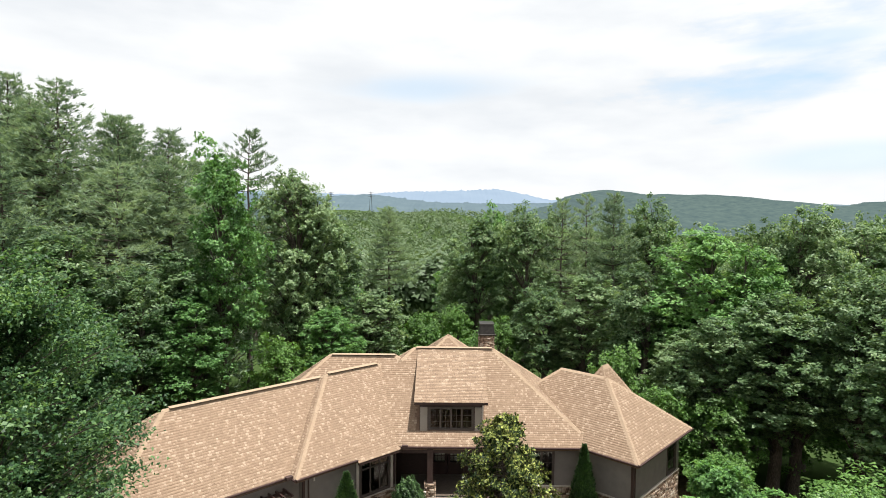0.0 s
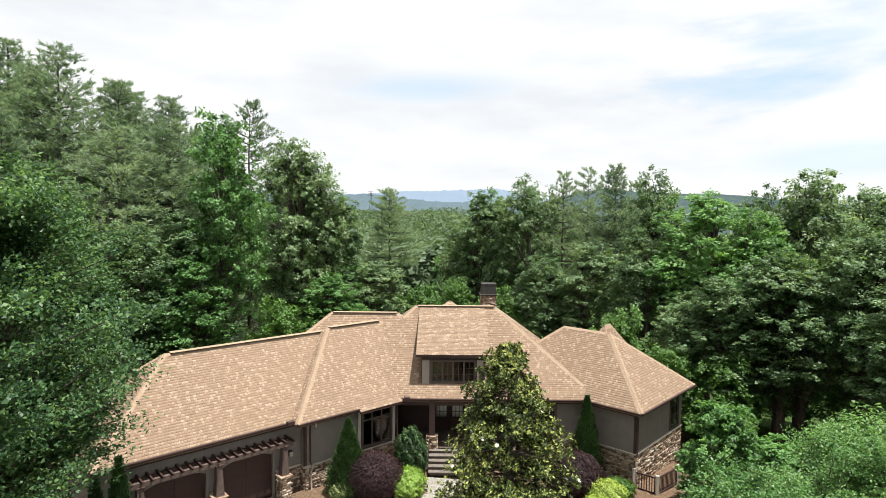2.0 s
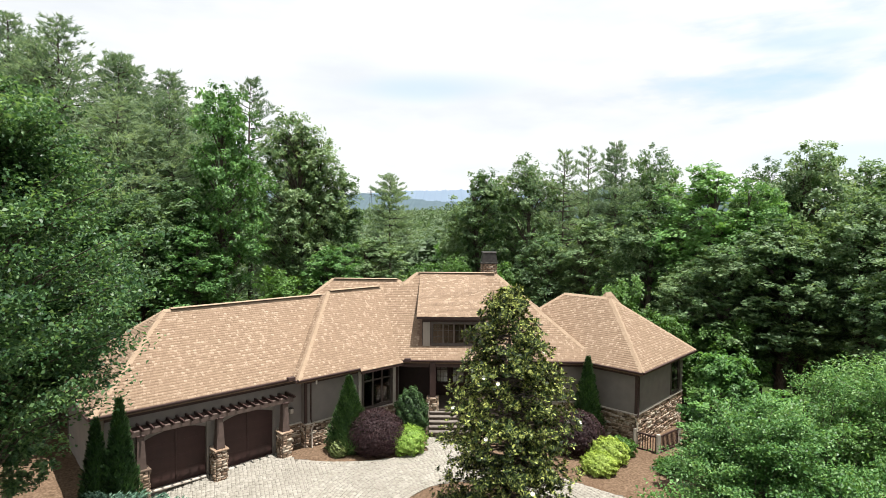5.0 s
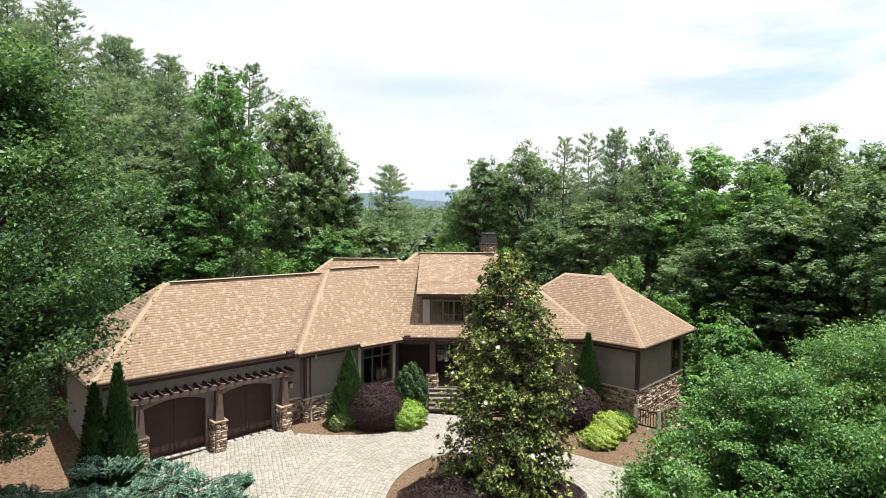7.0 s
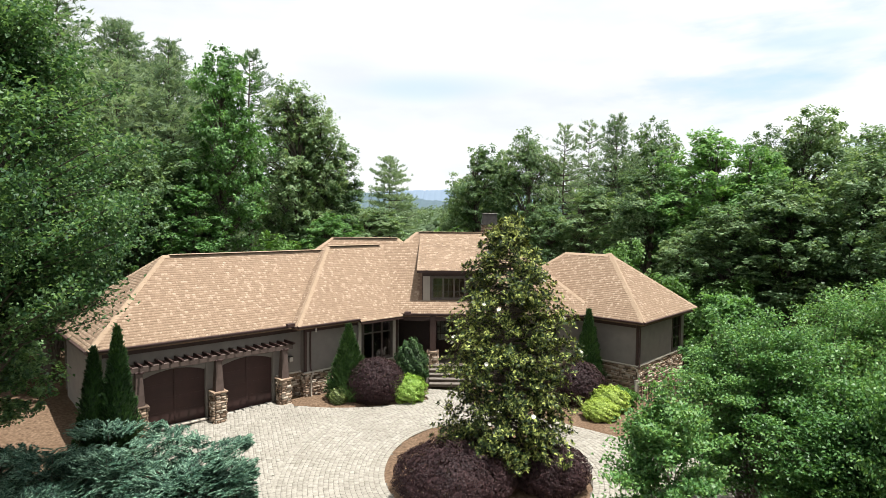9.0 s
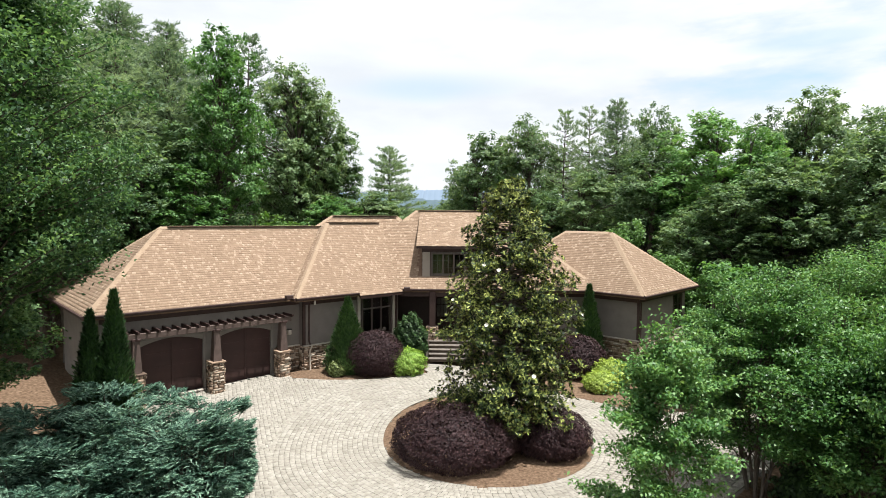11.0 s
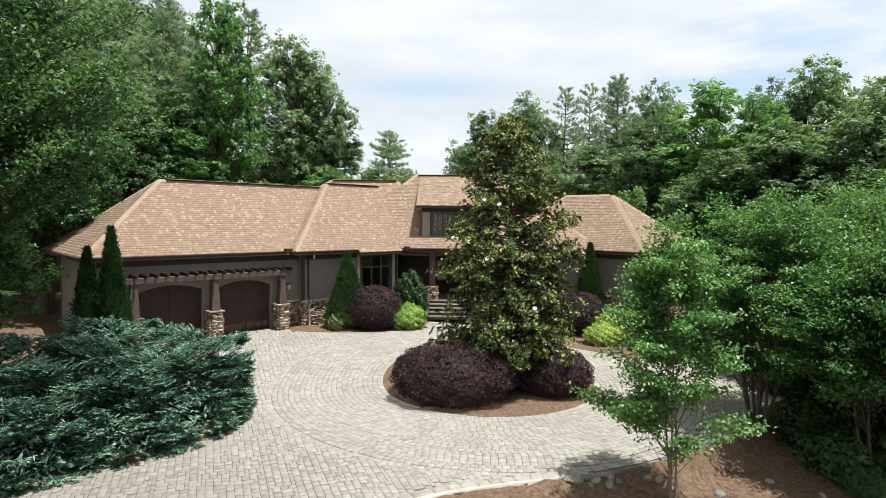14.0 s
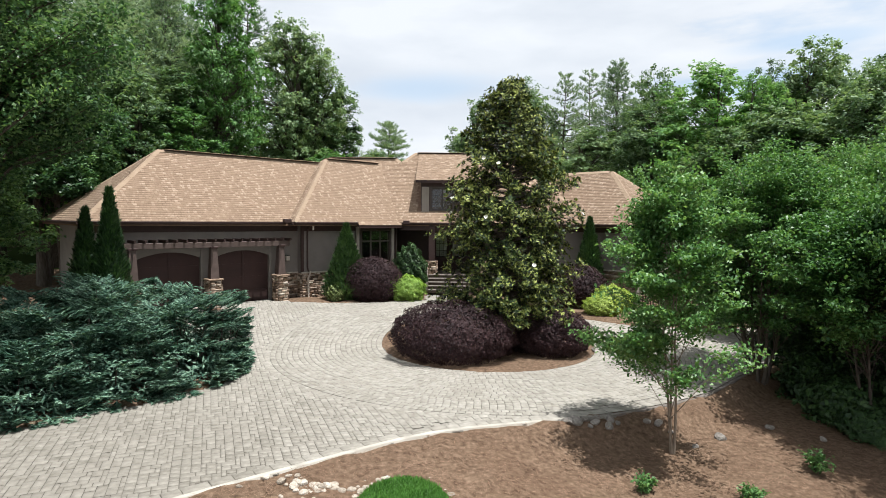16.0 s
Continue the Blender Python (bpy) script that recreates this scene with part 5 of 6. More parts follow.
# trees farther back, lower than the skyline that the first rows make
SKY_X = [-0.8, -0.6, -0.45, -0.36, -0.27, -0.21, -0.175, -0.14, -0.02, 0.03, 0.08, 0.15, 0.22, 0.30, 0.40, 0.50, 0.60, 0.8]
SKY_T = [0.36, 0.34, 0.30, 0.26, 0.19, 0.13, 0.05, -0.06, -0.06, 0.05, 0.09, 0.12, 0.14, 0.13, 0.11, 0.13, 0.13, 0.14]
count = 0
tries = 0
spots = [(x, y) for _, x, y, _, _ in STAND_OUT]
while count < 66 and tries < 3000:
    tries += 1
    y = 54 + 76 * rng.random() ** 1.3
    x = y * rng.uniform(-0.85, 0.85)
    if any((x - a) ** 2 + (y - b) ** 2 < (3.2 + 0.025 * y) ** 2 for a, b in spots):
        continue
    spots.append((x, y))
    s = np.interp(x / y, SKY_X, SKY_T)
    g = float(ground_z(x, y))
    top = min(11.0 + s * y - rng.uniform(0.5, 4.0), g + rng.uniform(22, 30))
    if top - g < 6:
        continue
    kinds = PINES if x < -12 and y < 75 and rng.random() < 0.5 else BACK_OAKS if rng.random() < 0.7 else BACK_MAPLES
    tree_at(kinds, x, y, top, rng.uniform(0.30, 0.42) * min(top - g, 22), rng.uniform(0, 360))
    count += 1

# ---- garden plants ----
def dome_bush(name, x, y, rx, ry, h, mat, label, count, size, seed, category="shrub", lumpy=0.035, squash=2.05, group="", up=0.3, wide=0.6, z=None, gap=0.0):
    """A clipped or mounded shrub: a solid core of twigs and a skin of many small leaves."""
    rng = np.random.default_rng(seed)
    t = thing(name, label, category, pose(x, y, float(ground_z(x, y)) if z is None else z), group)
    d = sphere_points(rng, int(count * 1.25))
    d = d[d[:, 2] > -0.72]
    k = (np.abs(d[:, 0]) ** squash + np.abs(d[:, 1]) ** squash + np.abs(d[:, 2]) ** squash) ** (-1 / squash)
    bump = 1 + lumpy * (np.sin(d[:, 0] * 9 + seed) * np.cos(d[:, 1] * 8) + 0.6 * np.sin(d[:, 2] * 14 + d[:, 0] * 11))
    pos = d * (k * bump * rng.uniform(0.92, 1.02, len(d)))[:, None] * np.array([rx, ry, h * 0.58]) + np.array([0, 0, h * 0.42])
    if gap:
        keep = np.sin(pos[:, 0] * 3.1 / rx + seed) * np.cos(pos[:, 1] * 2.7 / ry) + np.sin(pos[:, 2] * 5 / h) < 2 - gap
        pos, d = pos[keep], d[keep]
    face = d + np.array([0, 0, up]) + rng.normal(0, 0.42, d.shape)
    child("foliage", soup("foliage", leaves(rng, pos, face, size, size * wide), mat), t)
    # dark inner twigs
    tubes = []
    for _ in range(26):
        e = sphere_points(rng, 1)[0]
        e[2] = abs(e[2])
        e = e * np.array([rx, ry, h]) * np.array([0.75, 0.75, 0.85])
        tubes.append(tube([np.array([e[0] * 0.12, e[1] * 0.12, -0.1]), e * np.array([0.5, 0.5, 0.6]), e], [0.03, 0.02, 0.006], 5))
    core = sphere_points(rng, 1500)
    core = core * np.array([rx, ry, h * 0.57]) * rng.uniform(0.6, 0.86, (1500, 1)) + np.array([0, 0, h * 0.42])
    v, f = join_tubes(tubes)
    child("twig", smooth(poly_mesh("twig", v, f, BARK)), t)["kind"] = "stuff"
    child("inner_foliage", soup("inner_foliage", leaves(rng, core, core + rng.normal(0, 0.3, core.shape), size * 2.8, size * 2.2), mat), t)
    return t


purple, yellow = "rounded purple shrubs", "golden shrubs in the beds"
dome_bush("purple_shrub", 0.42, 19.85, 2.18, 1.85, 1.90, LEAF_PURPLE, "large clipped dark purple shrub on the round island", 22000, 0.066, 1, lumpy=0.05, group=purple)
dome_bush("purple_shrub", 3.86, 20.6, 1.5, 1.35, 1.62, LEAF_PURPLE, "clipped dark purple shrub beside the magnolia", 12000, 0.066, 2, lumpy=0.05, group=purple)
dome_bush("purple_shrub", -3.42, 28.35, 1.48, 1.3, 2.1, LEAF_PURPLE, "globe-shaped dark purple shrub below the bay window", 10000, 0.075, 3, group=purple)
dome_bush("purple_shrub", 7.05, 29.5, 1.35, 1.2, 2.2, LEAF_PURPLE, "globe-shaped dark purple shrub by the house wall", 9000, 0.075, 4, group=purple)
dome_bush("golden_shrub", -1.80, 28.5, 0.92, 1.05, 1.2, LEAF_LIME, "bright lime-green shrub beside the entrance walk", 4200, 0.085, 5, lumpy=0.12, group=yellow, up=0.7)
dome_bush("golden_shrub", 7.55, 27.15, 0.85, 0.8, 0.95, LEAF_YELLOW, "low bright yellow-green shrub by the drive", 4000, 0.085, 6, lumpy=0.12, group=yellow, up=0.7)
dome_bush("golden_shrub", 8.30, 28.25, 1.0, 0.9, 1.25, LEAF_YELLOW, "bright yellow-green shrub with loose shoots", 4600, 0.085, 7, lumpy=0.12, group=yellow, up=0.7)
dome_bush("dwarf_conifer", -5.15, 27.75, 0.45, 0.42, 0.75, LEAF_OLIVE, "small yellowish-green dwarf conifer at the stone wall", 1800, 0.09, 8, lumpy=0.12)
dome_bush("holly_shrub", -1.72, 30.35, 0.86, 0.75, 2.6, LEAF_CYPRESS, "tall dark green holly beside the porch", 4600, 0.12, 9, lumpy=0.12, squash=2.0)
dome_bush("low_shrub", 9.0, 29.2, 0.95, 0.6, 0.95, LEAF_SHRUB, "low green shrub along the stone wall", 2600, 0.10, 10, lumpy=0.15)
dome_bush("low_shrub", 11.3, 27.3, 0.9, 0.8, 0.7, LEAF_SHRUB, "low green shrub at the edge of the drive", 3200, 0.10, 12, lumpy=0.2, up=0.7)


def young_shrub(x, y, r, h, seed):
    """A loose young shrub: thin shoots from one root, each with pairs of leaves."""
    rng = np.random.default_rng(seed)
    t = thing("young_shrub", "small young green shrub planted in the pine straw", "shrub", pose(x, y, float(ground_z(x, y)) + 0.02), "young shrubs in the straw")
    tubes, at, face = [], [], []
    for _ in range(26):
        a, k = rng.uniform(0, 6.28), rng.uniform(0.2, 1.0)
        e = np.array([math.cos(a) * r * k, math.sin(a) * r * k, h * rng.uniform(0.55, 1.05) * (1.1 - 0.35 * k)])
        m = e * [0.4, 0.4, 0.55]
        tubes.append(tube([np.zeros(3), m, e], [0.008, 0.006, 0.003], 4))
        w = rng.uniform(0.25, 1.0, 22)[:, None]
        at.append(m * np.minimum(w * 2, 1) + (e - m) * np.maximum(w * 2 - 1, 0) + rng.normal(0, 0.035, (22, 3)))
        face.append(np.array([0, 0, 0.9]) + rng.normal(0, 0.5, (22, 3)))
    child("foliage", soup("foliage", leaves(rng, np.concatenate(at), np.concatenate(face), 0.075, 0.04), LEAF_CRAPE), t)
    v, f = join_tubes(tubes)
    child("twig", poly_mesh("twig", v, f, BARK), t)["kind"] = "stuff"


for k, (x, y, r, h) in enumerate(((4.0, 11.05, 0.26, 0.42), (5.95, 10.85, 0.26, 0.32), (8.05, 12.2, 0.42, 0.52))):
    young_shrub(x, y, r, h, 20 + k)


def arborvitae(name, x, y, r, top, seed, label):
    """A narrow cone of upright feathery sprays."""
    rng = np.random.default_rng(seed)
    g = float(ground_z(x, y))
    h = top - g
    t = thing(name, label, "conifer", pose(x, y, g), "cone-shaped conifers")
    n = int(4600 * r * h / 3)
    u = rng.random(n) ** 1.25
    a = rng.uniform(0, 2 * math.pi, n)
    prof = np.minimum((1 - u) ** 0.95, 0.65 + 2.6 * u) * r * (1 + 0.10 * np.sin(a * 5 + u * 13) + 0.07 * np.sin(u * 37 + a * 3))
    prof *= rng.uniform(0.82, 1.06, n)
    pos = np.column_stack([np.cos(a) * prof, np.sin(a) * prof, u * h])
    out = np.column_stack([np.cos(a), np.sin(a), np.full(n, 1.6)]) + rng.normal(0, 0.35, (n, 3))
    out = unit(out)
    side = unit(np.cross(out, np.column_stack([np.cos(a), np.sin(a), 0 * a])) + rng.normal(0, 0.4, (n, 3)))
    ln, wd = rng.uniform(0.13, 0.26, (n, 1)), rng.uniform(0.02, 0.05, (n, 1))
    q = np.stack([pos, pos + side * wd + out * ln * 0.5, pos + out * ln, pos - side * wd + out * ln * 0.5], 1)
    child("foliage", soup("foliage", q, LEAF_CYPRESS), t)
    m = 900
    u = rng.random(m)
    a = rng.uniform(0, 6.28, m)
    pr = (1 - u) ** 0.95 * r * 0.7
    pos = np.column_stack([np.cos(a) * pr, np.sin(a) * pr, u * h * 0.97])
    child("inner_foliage", soup("inner_foliage", leaves(rng, pos, np.column_stack([np.cos(a), np.sin(a), 0.2 + 0 * a]), 0.34, 0.26), LEAF_CYPRESS), t)
    v, f = tube([(0, 0, -0.1), (0, 0, h * 0.5), (0, 0, h * 0.93)], [0.08, 0.05, 0.01], 6)
    child("trunk", smooth(poly_mesh("trunk", v, f, BARK)), t)
    return t


arborvitae("arborvitae", -4.78, 28.55, 1.2, 4.40, 1, "dark green cone-shaped arborvitae by the house corner")
arborvitae("arborvitae", 7.95, 31.3, 1.0, 4.85, 2, "dark green cone-shaped arborvitae before the siding wall")
arborvitae("arborvitae", -11.95, 20.75, 0.95, 5.65, 3, "tall dark green arborvitae beside the garage")
arborvitae("arborvitae", -12.75, 20.6, 0.85, 4.95, 4, "dark green arborvitae beside the garage, the shorter of two")


def magnolia(x, y, height, r):
    """A cone of glossy leaf rosettes on level limbs, with a few open white flowers."""
    rng = np.random.default_rng(17)
    g = float(ground_z(x, y))
    t = thing("magnolia_tree", "glossy green magnolia with white flowers on the round island", "tree", pose(x, y, g))
    v, f = tube([(0, 0, -0.2), (0.05, 0.02, height * 0.4), (0, 0.05, height * 0.97)], [0.17, 0.11, 0.015], 9)
    child("trunk", smooth(poly_mesh("trunk", v, f, BARK)), t)
    tubes = []
    heads, dirs = [], []
    z = 1.0
    while z < height * 0.97:
        u = z / height
        L = r * (1 - math.exp(-(1 - u) / 0.27)) * min(1, 0.72 + 2.0 * u) * (1 + 0.13 * math.sin(z * 2.6) * math.sin(z * 1.1 + 1))
        k = int(rng.integers(5, 9))
        for j in range(k):
            a = rng.uniform(0, 6.28)
            l = L * rng.uniform(0.62, 1.10)
            e = np.array([math.cos(a) * l, math.sin(a) * l, z + l * rng.uniform(0.0, 0.30)])
            s = np.array([0, 0, z - 0.15 * l])
            tubes.append(tube([s, (s + e) / 2 - np.array([0, 0, 0.08 * l]), e], [0.035 * (1 - u) + 0.012, 0.02, 0.006], 5))
            m = int(5 + 5.2 * l)
            w = rng.uniform(0.30, 1.0, m) ** 0.6
            c = s + (e - s) * w[:, None] + rng.normal(0, 0.13, (m, 3)) * (0.6 + l * 0.18)
            heads.append(c)
            d = np.tile(np.array([math.cos(a), math.sin(a), 1.0]), (m, 1)) + rng.normal(0, 0.4, (m, 3))
            dirs.append(d)
        z += rng.uniform(0.09, 0.16)
    c, d = np.concatenate(heads), unit(np.concatenate(dirs))
    per = 11
    at, dd = np.repeat(c, per, 0), np.repeat(d, per, 0)
    n = len(at)
    spreadv = rng.normal(size=(n, 3))
    spreadv = unit(spreadv - dd * (spreadv * dd).sum(1, keepdims=True))
    way = unit(spreadv + dd * rng.uniform(0.15, 1.1, (n, 1)))
    face = unit(dd - way * (dd * way).sum(1, keepdims=True) + rng.normal(0, 0.15, (n, 3)))
    side = np.cross(way, face)
    ln, wd = rng.uniform(0.10, 0.175, (n, 1)), rng.uniform(0.027, 0.039, (n, 1))
    b = at + way * 0.02
    q = np.stack([b, b + way * ln * 0.5 + side * wd, b + way * ln - face * ln * 0.12, b + way * ln * 0.5 - side * wd], 1)
    child("crown", soup("crown", q, LEAF_MAGNOLIA), t)
    v, f = join_tubes(tubes)
    child("limb", smooth(poly_mesh("limb", v, f, BARK)), t)["kind"] = "stuff"
    # flowers: cups of petals
    pick = np.argsort(np.hypot(c[:, 0], c[:, 1]) / (r * (1 - c[:, 2] / height) + 0.3))[::-1]
    pick = [i for i in pick if c[i, 1] < 0.6 and c[i, 2] < height * 0.75][:400]
    pet = []
    for k in range(15):
        i = pick[int(rng.integers(len(pick)))]
        o, w = c[i] + d[i] * 0.12, d[i]
        p1 = unit(np.cross(w, rng.normal(size=3)))
        p2 = np.cross(w, p1)
        for j in range(7):
            a = j * 0.9 + rng.uniform(-0.2, 0.2)
            rad = math.cos(a) * p1 + math.sin(a) * p2
            tip = o + rad * 0.08 + w * 0.06
            sd = np.cross(rad, w) * 0.04
            pet.append([o, o + rad * 0.055 + sd + w * 0.02, tip, o + rad * 0.055 - sd + w * 0.02])
    child("flowers", soup("flowers", np.array(pet), PETAL), t, "open creamy white flowers")["kind"] = "stuff"
    return t


magnolia(2.44, 21.6, 9.95, 2.85)


def juniper_bed():
    """A broad mass of blue-green juniper: arching shoots that end in feathery sprays."""
    rng = np.random.default_rng(23)
    mounds = [(-7.05, 17.8, 1.1, 2.4), (-7.6, 18.5, 1.75, 2.55), (-9.3, 19.2, 1.8, 2.7), (-11.3, 18.9, 2.1, 2.85), (-7.75, 16.7, 1.9, 2.4), (-10.0, 17.0, 2.0, 2.75), (-12.4, 17.0, 2.3, 2.65), (-8.8, 15.4, 1.7, 2.1),
              (-10.8, 15.0, 2.0, 2.3), (-13.4, 14.9, 2.3, 2.1), (-10.1, 13.8, 1.7, 1.75), (-12.3, 12.9, 1.9, 1.6), (-15.0, 17.2, 2.5, 2.1), (-14.9, 12.6, 2.2, 1.5), (-11.6, 11.9, 1.5, 1.2)]
    for k, (mx, my, mr, mh) in enumerate(mounds):
        mr = mr * 1.12
        t = thing("juniper_shrub", "sprawling blue-green juniper with feathery arching sprays", "shrub", pose(mx, my, float(ground_z(mx, my))), "juniper mass beside the drive")
        # boughs first, then flat fans of sprays at the end of each
        nb = int(44 * mr)
        bd = sphere_points(rng, nb)
        bd[:, 2] = np.abs(bd[:, 2])
        bd[::3, 2] *= 0.35
        bd[1::4, 2] *= 0.12
        bd = unit(bd)
        block_k = (np.abs(bd) ** 3.2).sum(1, keepdims=True) ** (-1 / 3.2)
        bough = bd * block_k * np.array([mr, mr, mh]) * rng.uniform(0.80, 1.03, (nb, 1))
        per_bough = 15
        d = np.repeat(bd, per_bough, 0)
        n = len(d)
        hor = unit(np.column_stack([d[:, 0], d[:, 1], 0 * d[:, 2]]) + rng.normal(0, 0.12, (n, 3)) * [1, 1, 0])
        across = np.column_stack([-hor[:, 1], hor[:, 0], 0 * hor[:, 0]])
        fan = rng.uniform(-1, 1, (n, 1))
        tip = np.repeat(bough, per_bough, 0) + across * fan * 0.36 + hor * (rng.uniform(-0.40, 0.20, (n, 1)) - 0.15 * fan**2) + np.array([0, 0, 1]) * rng.normal(0, 0.045, (n, 1))
        tip[:, 2] = np.maximum(tip[:, 2], 0.04)
        world = tip + np.array([mx, my, 0])
        # clipped along the drive
        for _ in range(9):
            out = in_drive(world[:, 0] - 0.24, world[:, 1] + 0.42)
            tip[out, :2] *= 0.91
            world = tip + np.array([mx, my, 0])
        ok = ~in_drive(world[:, 0] - 0.24, world[:, 1] + 0.42)
        tip, d, hor, across, fan = tip[ok], d[ok], hor[ok], across[ok], fan[ok]
        n = len(tip)
        way = unit(hor + across * fan * 0.5 + np.column_stack([0 * d[:, 0], 0 * d[:, 0], 0.30 * d[:, 2] - 0.10]) + rng.normal(0, 0.14, (n, 3)))
        per = 17
        along = np.tile(np.linspace(0.0, 1.0, per), n)
        tp, wy = np.repeat(tip, per, 0), np.repeat(way, per, 0)
        L = np.repeat(rng.uniform(0.26, 0.46, n), per)
        sd = unit(np.cross(wy, [0, 0, 1.0]))
        sgn = np.where(np.arange(len(tp)) % 2, 1.0, -1.0)
        reach = (1 - 0.75 * along) * L * 0.34
        base = tp - wy * ((1 - along) * L)[:, None]
        base[:, 2] -= 0.10 * (1 - along) ** 2
        out = unit(wy * 1.1 + sd * sgn[:, None] * 0.75 + np.array([0, 0, 0.28]) + rng.normal(0, 0.22, tp.shape))
        nrm = unit(np.array([0, 0, 1.0]) + rng.normal(0, 0.45, tp.shape))
        w = unit(np.cross(nrm, out)) * 0.019
        e = base + out * (reach * rng.uniform(0.7, 1.2, len(tp)) + 0.06)[:, None]
        q = np.stack([base - w, base + w, e], 1)
        child("foliage", soup("foliage", q, LEAF_JUNIPER), t)
        tubes = []
        for i in range(0, n, max(1, n // 24)):
            tubes.append(tube([np.array([0, 0, 0.0]), tip[i] * [0.5, 0.5, 0.42], tip[i] - way[i] * 0.3], [0.035, 0.02, 0.006], 4))
        c = sphere_points(rng, 900)
        c[:, 2] = np.abs(c[:, 2])
        c = c * np.array([mr, mr, mh]) * rng.uniform(0.45, 0.72, (900, 1))
        ok = ~in_drive(c[:, 0] + mx + 0.1, c[:, 1] + my)
        child("inner_foliage", soup("inner_foliage", leaves(rng, c[ok], c[ok] + np.array([0, 0, 0.5]), 0.20, 0.05), LEAF_JUNIPER), t)
        v, f = join_tubes(tubes)
        child("branch", smooth(poly_mesh("branch", v, f, BARK)), t)["kind"] = "stuff"


juniper_bed()
dome_bush("blue_spruce_shrub", 11.0, 14.3, 0.95, 0.9, 0.75, LEAF_CYPRESS, "low dark green conifer in the shade", 5000, 0.13, 31, lumpy=0.2, wide=0.15)

# big broadleaf tree close by, reaching over the garage roof
near_maple = broadleaf("maple_tree", 201, 16.8, 6.9, 0.22, 250, 84000, 0.14, LEAF_DARK, "large dark green maple reaching over the garage roof", lobe=(0.13, 0.22), shell=0.6, spray=0.14, taper=0.35)
moved(near_maple, -14.0, 15.6, turn=40, tall=1.09)
low_maple = broadleaf("maple_tree", 205, 10.0, 4.3, 0.60, 90, 30000, 0.135, LEAF_DARK, "dark green maple whose boughs hang before the garage corner", lobe=(0.14, 0.24), shell=0.3, spray=0.15)
moved(low_maple, -14.2, 17.6, turn=200)
second_maple = broadleaf("maple_tree", 202, 12.0, 4.2, 0.20, 60, 15000, 0.22, LEAF_DARK, "dark green maple behind the garage", lobe=(0.16, 0.3))
moved(second_maple, -23.0, 24.0, turn=10)
plant(second_maple, -20.5, 29.5, 1.05, 120, 1.1)
plant(second_maple, -16.2, 19.2, 0.62, 60, 0.7)
plant(second_maple, -19.0, 29.0, 0.7, 30, 0.9)
bright = broadleaf("small_tree", 203, 7.2, 1.75, 0.05, 30, 7000, 0.19, LEAF_MAPLE, "small dense bright green tree beside the house")
moved(bright, 12.3, 25.1, z=-0.7, turn=0, tall=1.12)
plant(bright, 15.6, 26.5, 0.85, 80, 1.3, z=-1.2)
plant(bright, 13.4, 28.4, 0.62, 200, 1.0, z=-0.6)


def crape(seed, height, radius, count, stems, lobes, label, lobe=(0.13, 0.25), base=0.12, spray=0.16, low=0.0, taper=0.25, bark=BARK_GREY, splay=0.22, trunk=0.011):
    return broadleaf("crape_myrtle", seed, height, radius, base, lobes, count, 0.098, LEAF_CRAPE, label, "tree", bark, 0.06, lobe, trunk, stems, 0.3, low, spray=spray, taper=taper, splay=splay)


thin = crape(211, 6.6, 2.3, 23000, 3, 66, "slender young crape myrtle in the pine straw", (0.08, 0.17), 0.08, 0.22, -0.55, 0.7, BARK_PALE, 0.05, 0.0085)
moved(thin, 5.2, 12.85, turn=15, tall=1.16)
mid = crape(212, 8.1, 3.7, 58000, 7, 170, "many-stemmed crape myrtle in full green leaf", base=0.03)
moved(mid, 9.8, 17.7, turn=0)
tall = crape(213, 9.6, 3.7, 42000, 6, 140, "tall many-stemmed crape myrtle in full green leaf")
moved(tall, 14.4, 19.6, turn=70)
shade = broadleaf("crape_myrtle", 214, 7.2, 4.1, 0.20, 190, 50000, 0.112, LEAF_CRAPE, "many-stemmed crape myrtle whose crown shades the bank", "tree", BARK, 0.06, (0.2, 0.32), 0.011, 5, 0.2, spray=0.17)
moved(shade, 11.3, 14.8, turn=130)
for k, (x, y, r, h) in enumerate(((13.6, 16.2, 1.5, 2.4), (16.0, 17.2, 1.7, 2.8), (12.8, 20.9, 1.2, 1.6), (15.8, 21.6, 1.6, 2.2), (18.6, 18.5, 1.6, 2.6), (12.2, 13.6, 1.1, 1.3), (11.3, 17.0, 1.2, 1.7), (11.0, 15.4, 1.15, 1.2), (12.6, 14.9, 1.4, 2.0))):
    dome_bush("evergreen_shrub", x, y, r, r * 0.9, h, LEAF_CYPRESS, "dark evergreen shrub under the crape myrtles", 2600, 0.14, 60 + k, lumpy=0.2, squash=2.0, group="evergreens in the shade")
# trees added at the side, mostly out of view, to shade the bank
tree_at(OAKS, 19.5, 13.0, 13.0, 9.0, 20)
plant(shade, 11.7, 11.9, 1.45, 75, 0.8)
plant(shade, 14.8, 12.6, 1.35, 200, 0.95)
plant(tall, 16.2, 15.6, 0.95, 160, 1.05)
tree_at(MAPLES, 20.5, 18.0, 14.0, 9.0, 220)
tree_at(BUSHES, 18.6, 25.4, 6.0, 7.0, 30)
tree_at(BUSHES, 21.5, 23.0, 6.5, 7.5, 110)
tree_at(BUSHES, 14.5, 16.8, 3.4, 5.0, 10)
tree_at(BUSHES, 13.2, 22.3, 4.5, 4.5, 50)
tree_at(BUSHES, 16.5, 15.0, 4.0, 6.0, 90)
tree_at(BUSHES, 17.0, 22.0, 5.0, 6.0, 150)

